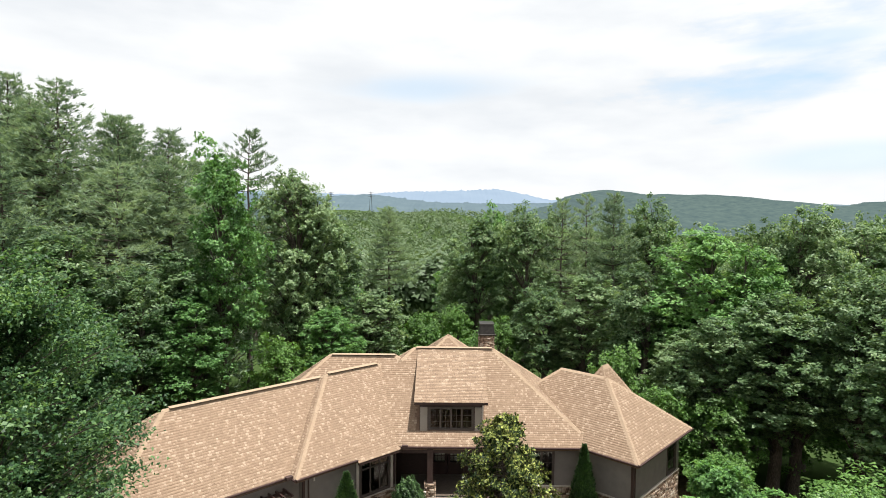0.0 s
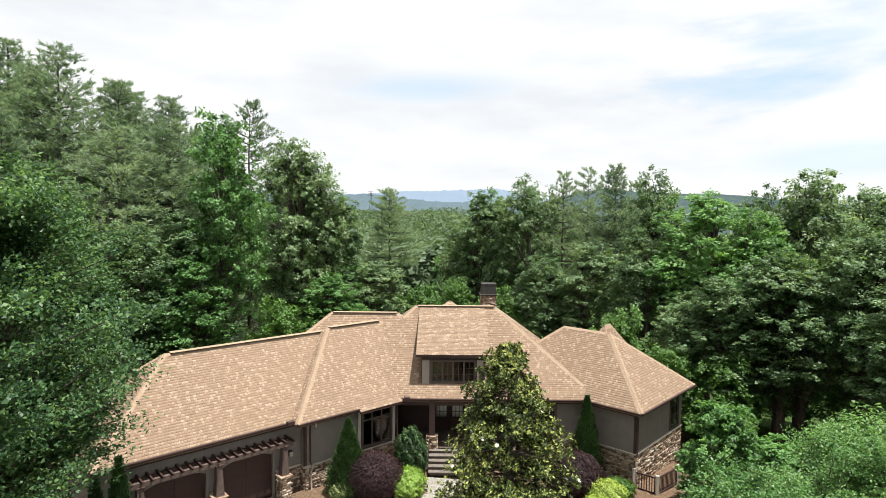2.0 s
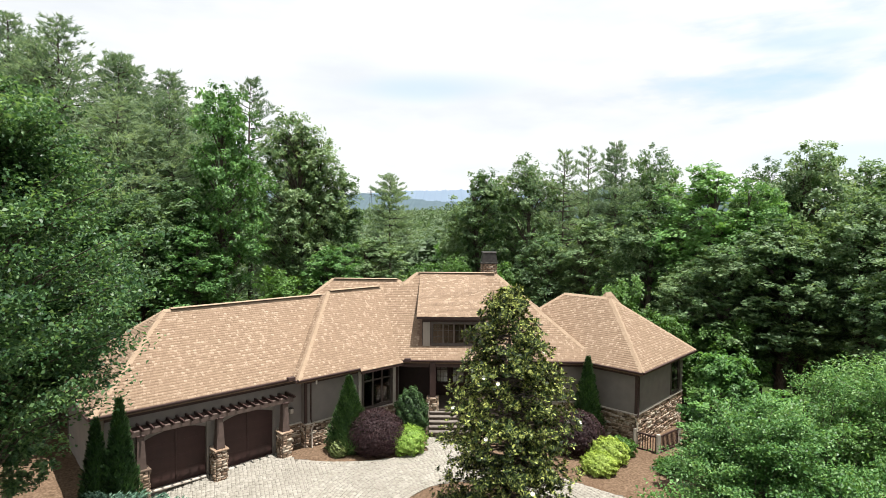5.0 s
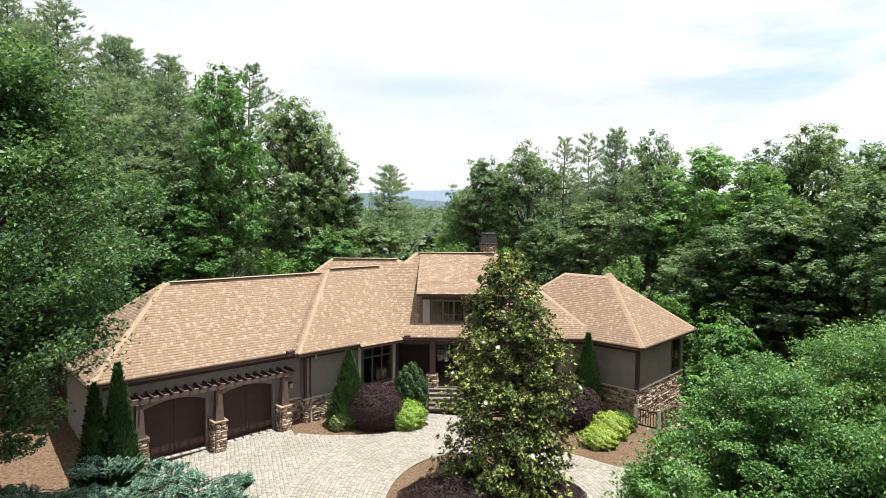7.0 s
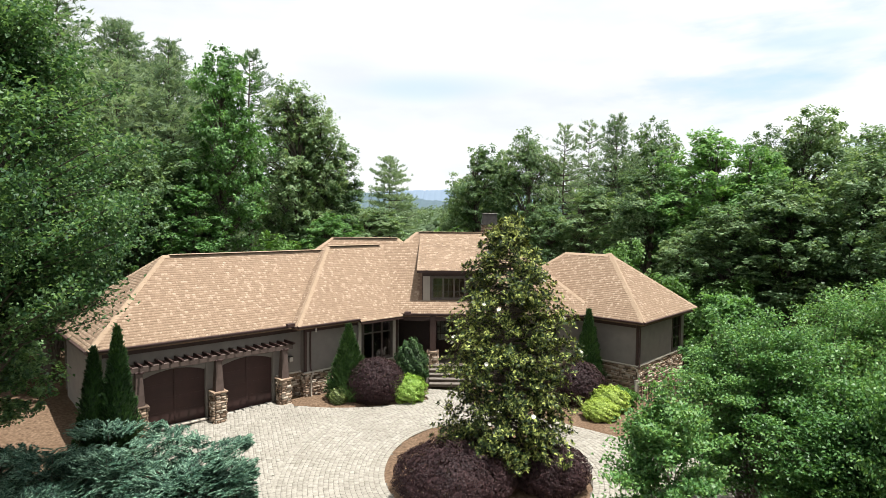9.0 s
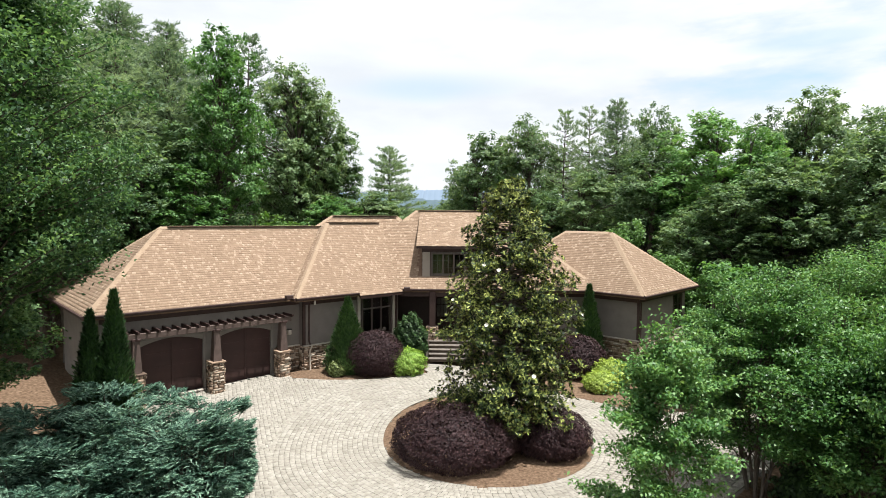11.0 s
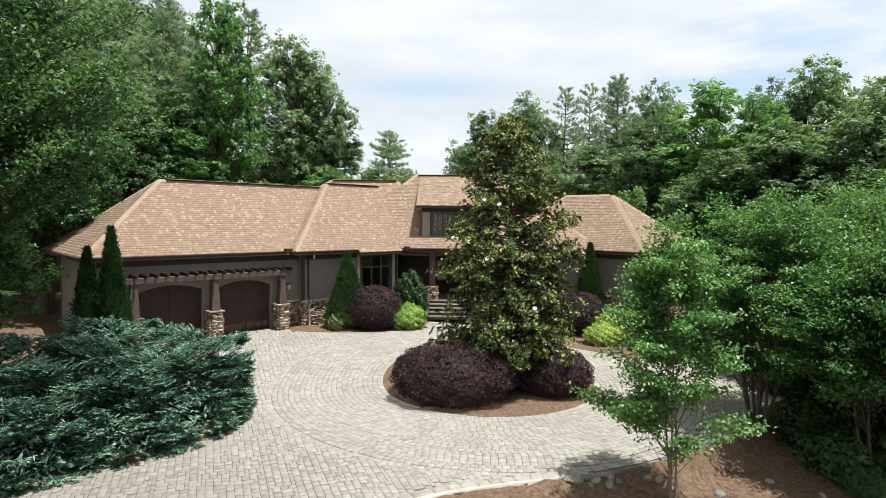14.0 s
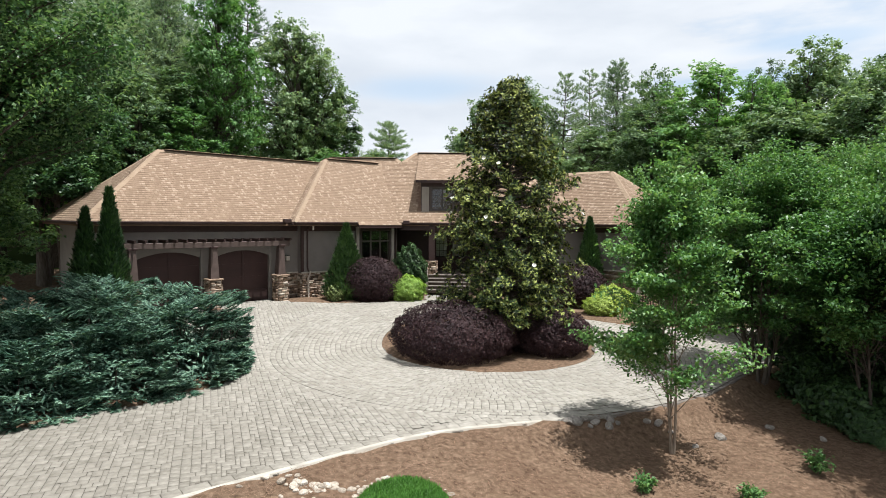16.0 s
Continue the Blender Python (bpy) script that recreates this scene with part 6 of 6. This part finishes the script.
# ---- far woods and hills ----
rng = np.random.default_rng(71)
n = 6500
yy = 120 + 1500 * rng.random(n) ** 1.8
xx = yy * np.where(rng.random(n) < 0.68, rng.uniform(-0.27, 0.12, n), rng.uniform(-0.95, 0.95, n))
hh = rng.uniform(11, 23, n)
zz = ground_z(xx, yy)
limit = 9.0 + np.interp(xx / yy, SKY_X, np.maximum(SKY_T, -0.01)) * yy
tops = np.minimum(zz + hh, np.where(yy < 500, limit, 1e9))
rad = rng.uniform(3.0, 4.6, n)
per = np.where(yy < 350, 48, np.where(yy < 700, 22, 12))
idx = np.repeat(np.arange(n), per)
d = sphere_points(rng, len(idx))
d[:, 2] = np.abs(d[:, 2]) * 1.0 - 0.25
shape = 1 + 0.35 * np.sin(d[:, :1] * 4 + idx[:, None]) * np.cos(d[:, 1:2] * 5 + idx[:, None] * 0.7)
size = np.where(yy < 350, 1.1, np.where(yy < 700, 2.0, 3.2))[idx][:, None]
at = np.column_stack([xx[idx], yy[idx], (tops - rad * 1.3)[idx]]) + d * shape * np.column_stack([rad[idx], rad[idx], rad[idx] * 1.5])
quads = leaves(rng, at, d + np.array([0, -0.1, 0.5]) + rng.normal(0, 0.3, d.shape), size, size * 0.85, simple=True)
LEAF_FAR = leafy("far_leaf", (0.05, 0.088, 0.040), (0.095, 0.150, 0.070), (0.165, 0.225, 0.115), island=0.35, scale=0.11)
tagged(new("far_woods", soup("far_woods", quads, LEAF_FAR)), "distant green woods filling the valley", "woods", kind="stuff")


def hill(name, label, y, depth, profile, mat, seed, rough):
    """A wooded ridge: a long rounded form whose crest follows a profile of (x share, height)."""
    nx, ny = 900, 14
    px, pz = np.array(profile, float).T
    xs = np.linspace(-1.1, 1.1, nx) * y
    crest = np.interp(xs / y, px, pz) * y
    r = np.random.default_rng(seed)
    for k in range(6):
        crest = crest + rough * y * (0.6**k) * np.sin(xs / y * (9 * 1.9**k) + r.uniform(0, 6.28))
    crest = crest + r.normal(0, 1, nx) * 0.0007 * y + np.abs(r.normal(0, 1, nx)) * 0.0005 * y
    v = []
    for j in range(ny):
        u = j / (ny - 1)
        lift = math.sin(u * math.pi / 2) ** 0.8
        bumps = 0.15 * rough * y * np.sin(xs / y * 60 + j) * (0 if j == ny - 1 else 1)
        v.append(np.column_stack([xs, np.full(nx, y - depth * (1 - u)), -40 + (crest + 40) * lift + bumps]))
    v = np.concatenate(v)
    i, j = np.meshgrid(np.arange(ny - 1), np.arange(nx - 1), indexing="ij")
    f = np.stack([i * nx + j, i * nx + j + 1, (i + 1) * nx + j + 1, (i + 1) * nx + j], -1).reshape(-1, 4)
    return tagged(new(name, smooth(poly_mesh(name, v, f, mat))), label, "hill", kind="structure")


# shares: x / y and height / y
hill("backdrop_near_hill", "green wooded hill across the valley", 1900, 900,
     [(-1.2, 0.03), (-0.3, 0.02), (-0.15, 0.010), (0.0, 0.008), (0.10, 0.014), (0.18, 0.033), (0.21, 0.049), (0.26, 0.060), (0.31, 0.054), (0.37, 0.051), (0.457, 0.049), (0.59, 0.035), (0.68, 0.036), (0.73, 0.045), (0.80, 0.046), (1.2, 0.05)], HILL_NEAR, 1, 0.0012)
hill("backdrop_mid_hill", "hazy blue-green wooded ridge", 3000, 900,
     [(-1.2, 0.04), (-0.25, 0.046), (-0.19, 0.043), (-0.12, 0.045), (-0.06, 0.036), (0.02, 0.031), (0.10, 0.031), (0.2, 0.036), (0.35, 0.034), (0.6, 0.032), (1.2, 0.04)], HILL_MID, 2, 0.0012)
hill("backdrop_far_mountain", "mountains on the horizon, pale blue from painted haze", 4100, 900,
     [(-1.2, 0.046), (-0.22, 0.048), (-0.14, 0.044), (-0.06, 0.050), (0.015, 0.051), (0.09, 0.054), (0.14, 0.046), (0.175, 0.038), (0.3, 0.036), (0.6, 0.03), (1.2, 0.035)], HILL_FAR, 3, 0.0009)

# ---- kerb, edging, rocks, lawn ----
def smooth_line(points, step=0.25):
    """Evenly spaced points along a smooth curve through the given ones."""
    p = np.array(points, float)
    s = np.concatenate([[0], np.cumsum(np.linalg.norm(np.diff(p, axis=0), axis=1))])
    t = np.arange(0, s[-1], step)
    k = np.clip(np.searchsorted(s, t, side="right") - 1, 0, len(p) - 2)
    u = ((t - s[k]) / (s[k + 1] - s[k]))[:, None]
    p0, p1, p2, p3 = p[np.maximum(k - 1, 0)], p[k], p[k + 1], p[np.minimum(k + 2, len(p) - 1)]
    return 0.5 * (2 * p1 + (p2 - p0) * u + (2 * p0 - 5 * p1 + 4 * p2 - p3) * u**2 + (3 * p1 - p0 - 3 * p2 + p3) * u**3)


kerb_line = smooth_line(KERB[1:], 0.3)
kerb_line = kerb_line[kerb_line[:, 0] < 10]
kerb = thing("kerb", "pale concrete kerb along the edge of the drive", "kerb", kind="structure")
rng = np.random.default_rng(51)
line_way = unit(np.gradient(kerb_line, axis=0))
for k in range(0, len(kerb_line) - 4, 4):
    p = kerb_line[k:k + 5]
    way = line_way[k:k + 5]
    out = np.column_stack([way[:, 1], -way[:, 0]])
    top = ground_z(p[:, 0], p[:, 1]) + (0.04 if p[0, 0] < 3.3 else 0.015) + rng.uniform(-0.003, 0.003)
    rows = []
    for off, dz in ((-0.01, -0.2), (-0.01, -0.012), (0.0, 0.0), (0.085, 0.0), (0.10, -0.012), (0.10, -0.4)):
        rows.append(np.column_stack([p + out * off, top + dz]))
    v = np.concatenate(rows)
    n = len(p)
    f = [[r * n + i, r * n + i + 1, (r + 1) * n + i + 1, (r + 1) * n + i] for r in range(5) for i in range(n - 1)]
    f += [[n, 2 * n, 3 * n, 4 * n], [2 * n - 1, 3 * n - 1, 4 * n - 1, 5 * n - 1]]
    child("kerb_block", poly_mesh("kerb_block", v, np.array(f), CONCRETE if p[0, 0] < 3.3 else STEP), kerb)


def rock_mesh(seed, mat=ROCK):
    r = np.random.default_rng(seed)
    bm = bmesh.new()
    bmesh.ops.create_icosphere(bm, subdivisions=2, radius=1)
    ax = unit(r.normal(size=(5, 3)))
    cut = r.uniform(0.55, 0.85, 5)
    for v in bm.verts:
        for a, c in zip(ax, cut):
            dd = v.co.dot(Vector(a)) - c
            if dd > 0:
                v.co -= Vector(a) * dd
        v.co *= 1 + 0.06 * noise.noise(v.co * 2.3 + Vector((seed, 0, 0)))
    me = bpy.data.meshes.new("rock")
    bm.to_mesh(me)
    bm.free()
    me.materials.append(mat)
    return me


ROCKS = [rock_mesh(k) for k in range(5)]
PALE_ROCKS = [rock_mesh(k, ROCK_PALE) for k in range(5)]


def rock(x, y, size, label, group, seed, z=None, flat=0.6, meshes=ROCKS):
    r = np.random.default_rng(seed)
    ob = new("rock", meshes[seed % 5])
    g = float(ground_z(x, y)) if z is None else z
    ob.matrix_basis = pose(x, y, g + size * flat * 0.35, r.uniform(-12, 12), r.uniform(-12, 12), r.uniform(0, 360)) @ Matrix.Diagonal((size, size * r.uniform(0.6, 0.9), size * flat, 1))
    return tagged(ob, label, "rock", group)


rng = np.random.default_rng(52)
n = 0
for _ in range(22):
    x, y = rng.uniform(3.0, 4.2), rng.uniform(13.35, 14.2)
    y = min(y, float(np.interp(x, KX, KY)) - 0.22)
    rock(x, y, rng.uniform(0.10, 0.2), "grey field stone stacked at the kerb", "stones stacked at the drain", n, flat=0.45)
    n += 1
for x, y, s in ((5.3, 13.9, 0.14), (5.55, 13.75, 0.10), (5.0, 13.85, 0.12), (6.75, 13.75, 0.2), (8.4, 14.6, 0.16), (5.9, 13.2, 0.13), (9.4, 14.0, 0.12)):
    rock(x, y, s, "grey field stone lying in the pine straw", "stones on the bank", n)
    n += 1
for _ in range(46):
    x, y = rng.normal(-2.35, 0.45), rng.normal(10.15, 0.2)
    rock(x, y, rng.uniform(0.04, 0.13), "pale river stone at the edge of the straw", "river stones", n, meshes=PALE_ROCKS)
    n += 1
LAWN = (-0.62, 9.40, 0.86, 1.25)
for k in range(26):
    a = math.pi * (k / 25 * 1.15 - 0.05)
    rock(LAWN[0] + LAWN[2] * 1.1 * math.cos(a), LAWN[1] + LAWN[3] * 1.1 * math.sin(a), rng.uniform(0.05, 0.12), "pale stone edging the grass patch", "stones round the grass", n, meshes=PALE_ROCKS)
    n += 1

lawn = thing("lawn", "small patch of bright green mown grass", "grass", kind="stuff")
gx, gy = np.meshgrid(np.linspace(-1, 1, 21), np.linspace(-1, 1, 21))
k = np.sqrt(np.clip(1 - gy**2 / 2, 0, 1)), np.sqrt(np.clip(1 - gx**2 / 2, 0, 1))
lx, ly = LAWN[0] + LAWN[2] * gx * k[0], LAWN[1] + LAWN[3] * gy * k[1]
v = np.column_stack([lx.ravel(), ly.ravel(), ground_z(lx, ly).ravel() + 0.075])
i, j = np.meshgrid(np.arange(20), np.arange(20), indexing="ij")
f = np.stack([i * 21 + j, i * 21 + j + 1, (i + 1) * 21 + j + 1, (i + 1) * 21 + j], -1).reshape(-1, 4)
child("turf", smooth(poly_mesh("turf", v, f, GRASS_BASE)), lawn)
m = 14000
a, r = rng.uniform(0, 6.28, m), np.sqrt(rng.random(m))
bx, by = LAWN[0] + LAWN[2] * r * np.cos(a), LAWN[1] + LAWN[3] * r * np.sin(a)
b = np.column_stack([bx, by, ground_z(bx, by) + 0.07])
lean = rng.normal(0, 0.4, (m, 3)) * [1, 1, 0] + [0, 0, 1]
h = rng.uniform(0.035, 0.075, (m, 1))
sd = unit(np.cross(lean, rng.normal(size=(m, 3)))) * 0.006
child("blades", soup("blades", np.stack([b - sd, b + sd, b + lean * h + sd * 0.3, b + lean * h - sd * 0.3], 1), GRASS), lawn)

# loose pine straw on the near bank and the island
m = 66000
sx, sy = rng.uniform(-7, 12, m), rng.uniform(7.0, 15, m)
ok = ~in_drive(sx, sy + 0.15) & (sy < np.interp(sx, KX, KY) - 0.25) & (np.hypot((sx - LAWN[0]) / LAWN[2], (sy - LAWN[1]) / LAWN[3]) > 1.05)
a, r = rng.uniform(0, 6.28, 5000), ISLAND_R * np.sqrt(rng.random(5000)) * 0.97
sx, sy = np.concatenate([sx[ok], ISLAND[0] + r * np.cos(a)]), np.concatenate([sy[ok], ISLAND[1] + r * np.sin(a)])
m = len(sx)
b = np.column_stack([sx, sy, rough_ground(sx, sy) + rng.uniform(0.0, 0.03, m)])
a = rng.uniform(0, 6.28, m)
w = np.column_stack([np.cos(a), np.sin(a), rng.normal(0, 0.12, m)]) * rng.uniform(0.04, 0.11, (m, 1))
s = np.column_stack([-np.sin(a), np.cos(a), 0 * a]) * 0.0035
tagged(new("pine_straw", soup("pine_straw", np.stack([b - w - s, b + w, b - w + s], 1), NEEDLE_LITTER)), "loose reddish pine needles strewn over the beds", "mulch", kind="stuff")

# railing by the wing
railing = thing("railing", "brown wooden railing at the landing beside the wing", "railing")
for (x0, y0), (x1, y1) in (((10.3, 30.3), (11.25, 29.5)), ((11.25, 29.5), (12.9, 30.9))):
    L = math.hypot(x1 - x0, y1 - y0)
    m = pose(x0, y0, 0.1, 0, 0, math.degrees(math.atan2(y1 - y0, x1 - x0)))
    for z0, z1 in ((0.18, 0.24), (1.0, 1.08)):
        part("rail", box(bmesh.new(), 0.08, L - 0.08, -0.04, 0.04, z0, z1, m, 0.008), BROWN, railing)
    c = int(L / 0.13)
    for k in range(1, c):
        part("baluster", box(bmesh.new(), k * L / c - 0.018, k * L / c + 0.018, -0.018, 0.018, 0.24, 1.0, m), BROWN, railing)
for x, y in ((10.3, 30.3), (11.25, 29.5), (12.9, 30.9)):
    part("post", box(bmesh.new(), -0.09, 0.09, -0.09, 0.09, -0.4, 1.3, pose(x, y, 0.0), 0.012), TRIM, railing, "pale rail post")

# pylons on the far ridge
for px, py in ((-292, 1500), (-186, 1480)):
    g = float(ground_z(px, py))
    pylon = thing("pylon", "distant steel power line pylon on the ridge", "pylon", pose(px, py, 58))
    tubes = []
    for sx_, sy_ in ((-1, -1), (1, -1), (1, 1), (-1, 1)):
        tubes.append(tube([(4 * sx_, 4 * sy_, -60), (2.2 * sx_, 2.2 * sy_, 8), (0.6 * sx_, 0.6 * sy_, 26)], [0.35, 0.3, 0.25], 4))
    for z_, w_ in ((14, 8), (19, 9.5), (24, 7)):
        tubes.append(tube([(-w_, 0, z_), (0, 0, z_ + 0.6), (w_, 0, z_)], [0.25, 0.4, 0.25], 4))
    v, f = join_tubes(tubes)
    child("frame", poly_mesh("frame", v, f, METAL_DARK), pylon)

# ---- shingles and pavers, piece by piece ----
rng = np.random.default_rng(81)
for block in ROOFS:
    q = shingle_tabs(block, rng)
    if block == "garage":
        c = q.mean(1)
        a, b = to_local(43, c[:, 0], c[:, 1])
        near = (b < 25.55 + 0.68) & (a > 5.2) & (a < 14)
        pick = np.flatnonzero(near)[:290]
        for t in pick:
            mid = q[t].mean(0)
            v, f = with_butts(q[t:t + 1] - mid)
            child("shingle", poly_mesh("shingle", v, f, SHINGLE_PIECE), roof_parts[block], "", Matrix.Translation(mid))
        q = np.delete(q, pick, 0)
    v, f = with_butts(q)
    child("shingles", poly_mesh("shingles", v, f, SHINGLE), roof_parts[block])["kind"] = "stuff"

# dormer roof tabs
out = []
step = 0.125
for row in range(int((D_Y1 - D_Y0) / step) + 1):
    edges = np.concatenate([[D_X0 - 0.02], D_X0 + np.cumsum(rng.uniform(0.15, 0.27, 30))])
    edges = np.append(edges[edges < D_X1 - 0.1], D_X1 + 0.02)
    l, r = edges[:-1], edges[1:]
    y0 = D_Y0 + row * step
    z0, z1 = D_Z0 + (y0 - 0.012 - D_Y0) * d_slope, D_Z0 + (y0 + step * 0.78 - D_Y0) * d_slope
    lift = 0.012 + 0.014 * (rng.random(len(l)) < 0.45)
    o = np.ones(len(l))
    out.append(np.stack([np.column_stack([l + 0.004, o * (y0 - 0.012), z0 + lift]), np.column_stack([r - 0.004, o * (y0 - 0.012), z0 + lift]),
                         np.column_stack([r - 0.004, o * (y0 + step * 0.78), z1 + 0.006 * o]), np.column_stack([l + 0.004, o * (y0 + step * 0.78), z1 + 0.006 * o])], 1))
v, f = with_butts(np.concatenate(out))
child("shingles", poly_mesh("shingles", v, f, SHINGLE), dormer_roof)["kind"] = "stuff"
# bay eave tabs
out = []
for row in range(2):
    edges = np.append(np.concatenate([[17.18], 17.2 + np.cumsum(rng.uniform(0.15, 0.27, 16))]), 20.12)
    edges = np.unique(np.clip(edges, 17.18, 20.12))
    l, r = edges[:-1], edges[1:]
    keep = r - l > 0.03
    l, r = l[keep], r[keep]
    b0, b1 = 24.80 + row * 0.085 - 0.02, 24.80 + (row + 0.8) * 0.085
    pts = []
    for t, b, h in ((l, b0, 0.025), (r, b0, 0.025), (r, b1, 0.012), (l, b1, 0.012)):
        x, y = to_world(43, t, b)
        pts.append(np.column_stack([x, y, np.full(len(t), zt(b) + h)]))
    out.append(np.stack(pts, 1))
v, f = with_butts(np.concatenate(out))
child("shingles", poly_mesh("shingles", v, f, SHINGLE), roof_parts["middle"])["kind"] = "stuff"


def paver_tops(corners, rng, drop=0.0):
    """Boxes with softened tops from plan corners (n, 4, 2): 8 upper and 4 lower corners each."""
    n = len(corners)
    mid = corners.mean(1, keepdims=True)
    jitter = rng.uniform(-0.004, 0.004, (n, 1))
    size = np.linalg.norm(corners[:, 2] - corners[:, 0], axis=-1)[:, None, None]
    inner = mid + (corners - mid) * (1 - 0.030 / size)
    outer = mid + (corners - mid) * (1 - 0.017 / size)
    z = lambda p, h: np.concatenate([p, (ground_z(p[..., 0], p[..., 1]) + h + jitter)[..., None]], -1)
    return np.concatenate([z(inner, 0.026), z(outer, 0.020), z(outer, -0.02)], 1)


PAVER_FACES = np.array([[0, 1, 2, 3]] + [[4 + i, 4 + (i + 1) % 4, (i + 1) % 4, i] for i in range(4)] + [[8 + i, 8 + (i + 1) % 4, 4 + (i + 1) % 4, 4 + i] for i in range(4)])
plans = []
# soldier course and rings round the island
r = ISLAND_R
rows = [0.22] + [0.185] * 21
for k, h in enumerate(rows):
    w = 0.14 if k == 0 else 0.20
    n = int(2 * math.pi * (r + h / 2) / w)
    a = np.linspace(0, 2 * math.pi, n, endpoint=False) + rng.uniform(0, 1)
    d = 2 * math.pi / n
    ring = [(r, a), (r, a + d), (r + h, a + d), (r + h, a)]
    q = np.stack([np.column_stack([ISLAND[0] + rr * np.cos(aa), ISLAND[1] + rr * np.sin(aa)]) for rr, aa in ring], 1)
    plans.append(q[:, ::-1][:, [0, 1, 2, 3]][:, ::-1])
    r += h
ring_out = r
# an uneven bond of three stone sizes elsewhere
turn = 22
c, s = math.cos(radians(turn)), math.sin(radians(turn))
CELL, COLS, ROWS_ = 0.088, 500, 530
taken = np.zeros((ROWS_ + 4, COLS + 4), bool)
stones = []
sizes = [(2, 2), (2, 3), (2, 3), (2, 2), (3, 2)]
choice = rng.integers(0, len(sizes), ROWS_ * COLS)
for j in range(ROWS_):
    for i in range(COLS):
        if taken[j, i]:
            continue
        w, h = sizes[choice[j * COLS + i]]
        while w > 1 and taken[j, i:i + w].any():
            w -= 1
        taken[j:j + h, i:i + w] = True
        stones.append((i, i + w, j, j + h))
e = np.array(stones, float) * CELL - np.array([22, 22, 10, 10])
q = np.stack([e[:, [0, 2]], e[:, [1, 2]], e[:, [1, 3]], e[:, [0, 3]]], 1)
q = q @ np.array([[c, s], [-s, c]])
m = q.mean(1)
q = q[np.hypot(m[:, 0] - ISLAND[0], m[:, 1] - ISLAND[1]) > ring_out - 0.13]
m = q.mean(1)
BORDER = 0.30


def off_kerb(p):
    """How far points lie from the kerb's line."""
    return np.min(np.hypot(p[:, None, 0] - edge_line[None, :, 0], p[:, None, 1] - edge_line[None, :, 1]), 1)


edge_line = smooth_line(KERB, 0.1)
q = q[in_drive(m[:, 0], m[:, 1])]
plans.append(q)
q = np.concatenate(plans)
m = q.mean(1)
q = q[in_drive(m[:, 0], m[:, 1]) & (m[:, 0] > -13.5) & (m[:, 1] > 1.5)]
q = q[off_kerb(q.mean(1)) > BORDER - 0.04]
# one course of larger slabs along the kerb
slab_line = smooth_line(KERB, 0.02)
slab_way = unit(np.gradient(slab_line, axis=0))
slab_in = np.column_stack([-slab_way[:, 1], slab_way[:, 0]])
slabs, k = [], 0
while k + 24 < len(slab_line):
    e = min(k + int(rng.integers(15, 24)), len(slab_line) - 1)
    slabs.append([slab_line[k] + slab_in[k] * 0.02, slab_line[e] + slab_in[e] * 0.02, slab_line[e] + slab_in[e] * BORDER, slab_line[k] + slab_in[k] * BORDER])
    k = e
slabs = np.array(slabs)
slabs = slabs[(slabs[:, 0, 0] > -13.5) & (slabs[:, 0, 0] < 13)]
for line in (BACK[:7], BACK[9:14]):
    p = smooth_line(line, 0.02)
    way = unit(np.gradient(p, axis=0))
    side = np.column_stack([-way[:, 1], way[:, 0]])
    row = []
    for k in range(0, len(p) - 12, 11):
        row.append([p[k] - side[k] * 0.03, p[k + 11] - side[k + 11] * 0.03, p[k + 11] + side[k + 11] * 0.17, p[k] + side[k] * 0.17])
    slabs = np.concatenate([slabs, np.array(row)])
    near = np.min(np.hypot(q.mean(1)[:, None, 0] - p[None, ::5, 0], q.mean(1)[:, None, 1] - p[None, ::5, 1]), 1)
    q = q[near > 0.13]
q = np.concatenate([q, slabs])
m = q.mean(1)
v = paver_tops(q, rng)
# stones cut by the rings or by the slabs tuck in a little under them
far = np.hypot(m[:, 0] - ISLAND[0], m[:, 1] - ISLAND[1])
tuck = (np.abs(far - ring_out) < 0.16) & (np.arange(len(q)) < len(q) - len(slabs)) | (off_kerb(m) < BORDER + 0.15) & (np.arange(len(q)) < len(q) - len(slabs))
v[tuck, :, 2] -= 0.009
# the nearest stretch at the kerb, stone by stone
near = (m[:, 1] > 9.3) & (m[:, 1] < 13.0) & (m[:, 0] > -5.6) & (m[:, 0] < -0.4) & (m[:, 1] - np.interp(m[:, 0], KX, KY) < 1.75)
pick = np.flatnonzero(near)[:300]
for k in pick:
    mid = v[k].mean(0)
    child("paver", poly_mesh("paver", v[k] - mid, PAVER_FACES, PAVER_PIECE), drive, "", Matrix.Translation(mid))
v = np.delete(v, pick, 0)
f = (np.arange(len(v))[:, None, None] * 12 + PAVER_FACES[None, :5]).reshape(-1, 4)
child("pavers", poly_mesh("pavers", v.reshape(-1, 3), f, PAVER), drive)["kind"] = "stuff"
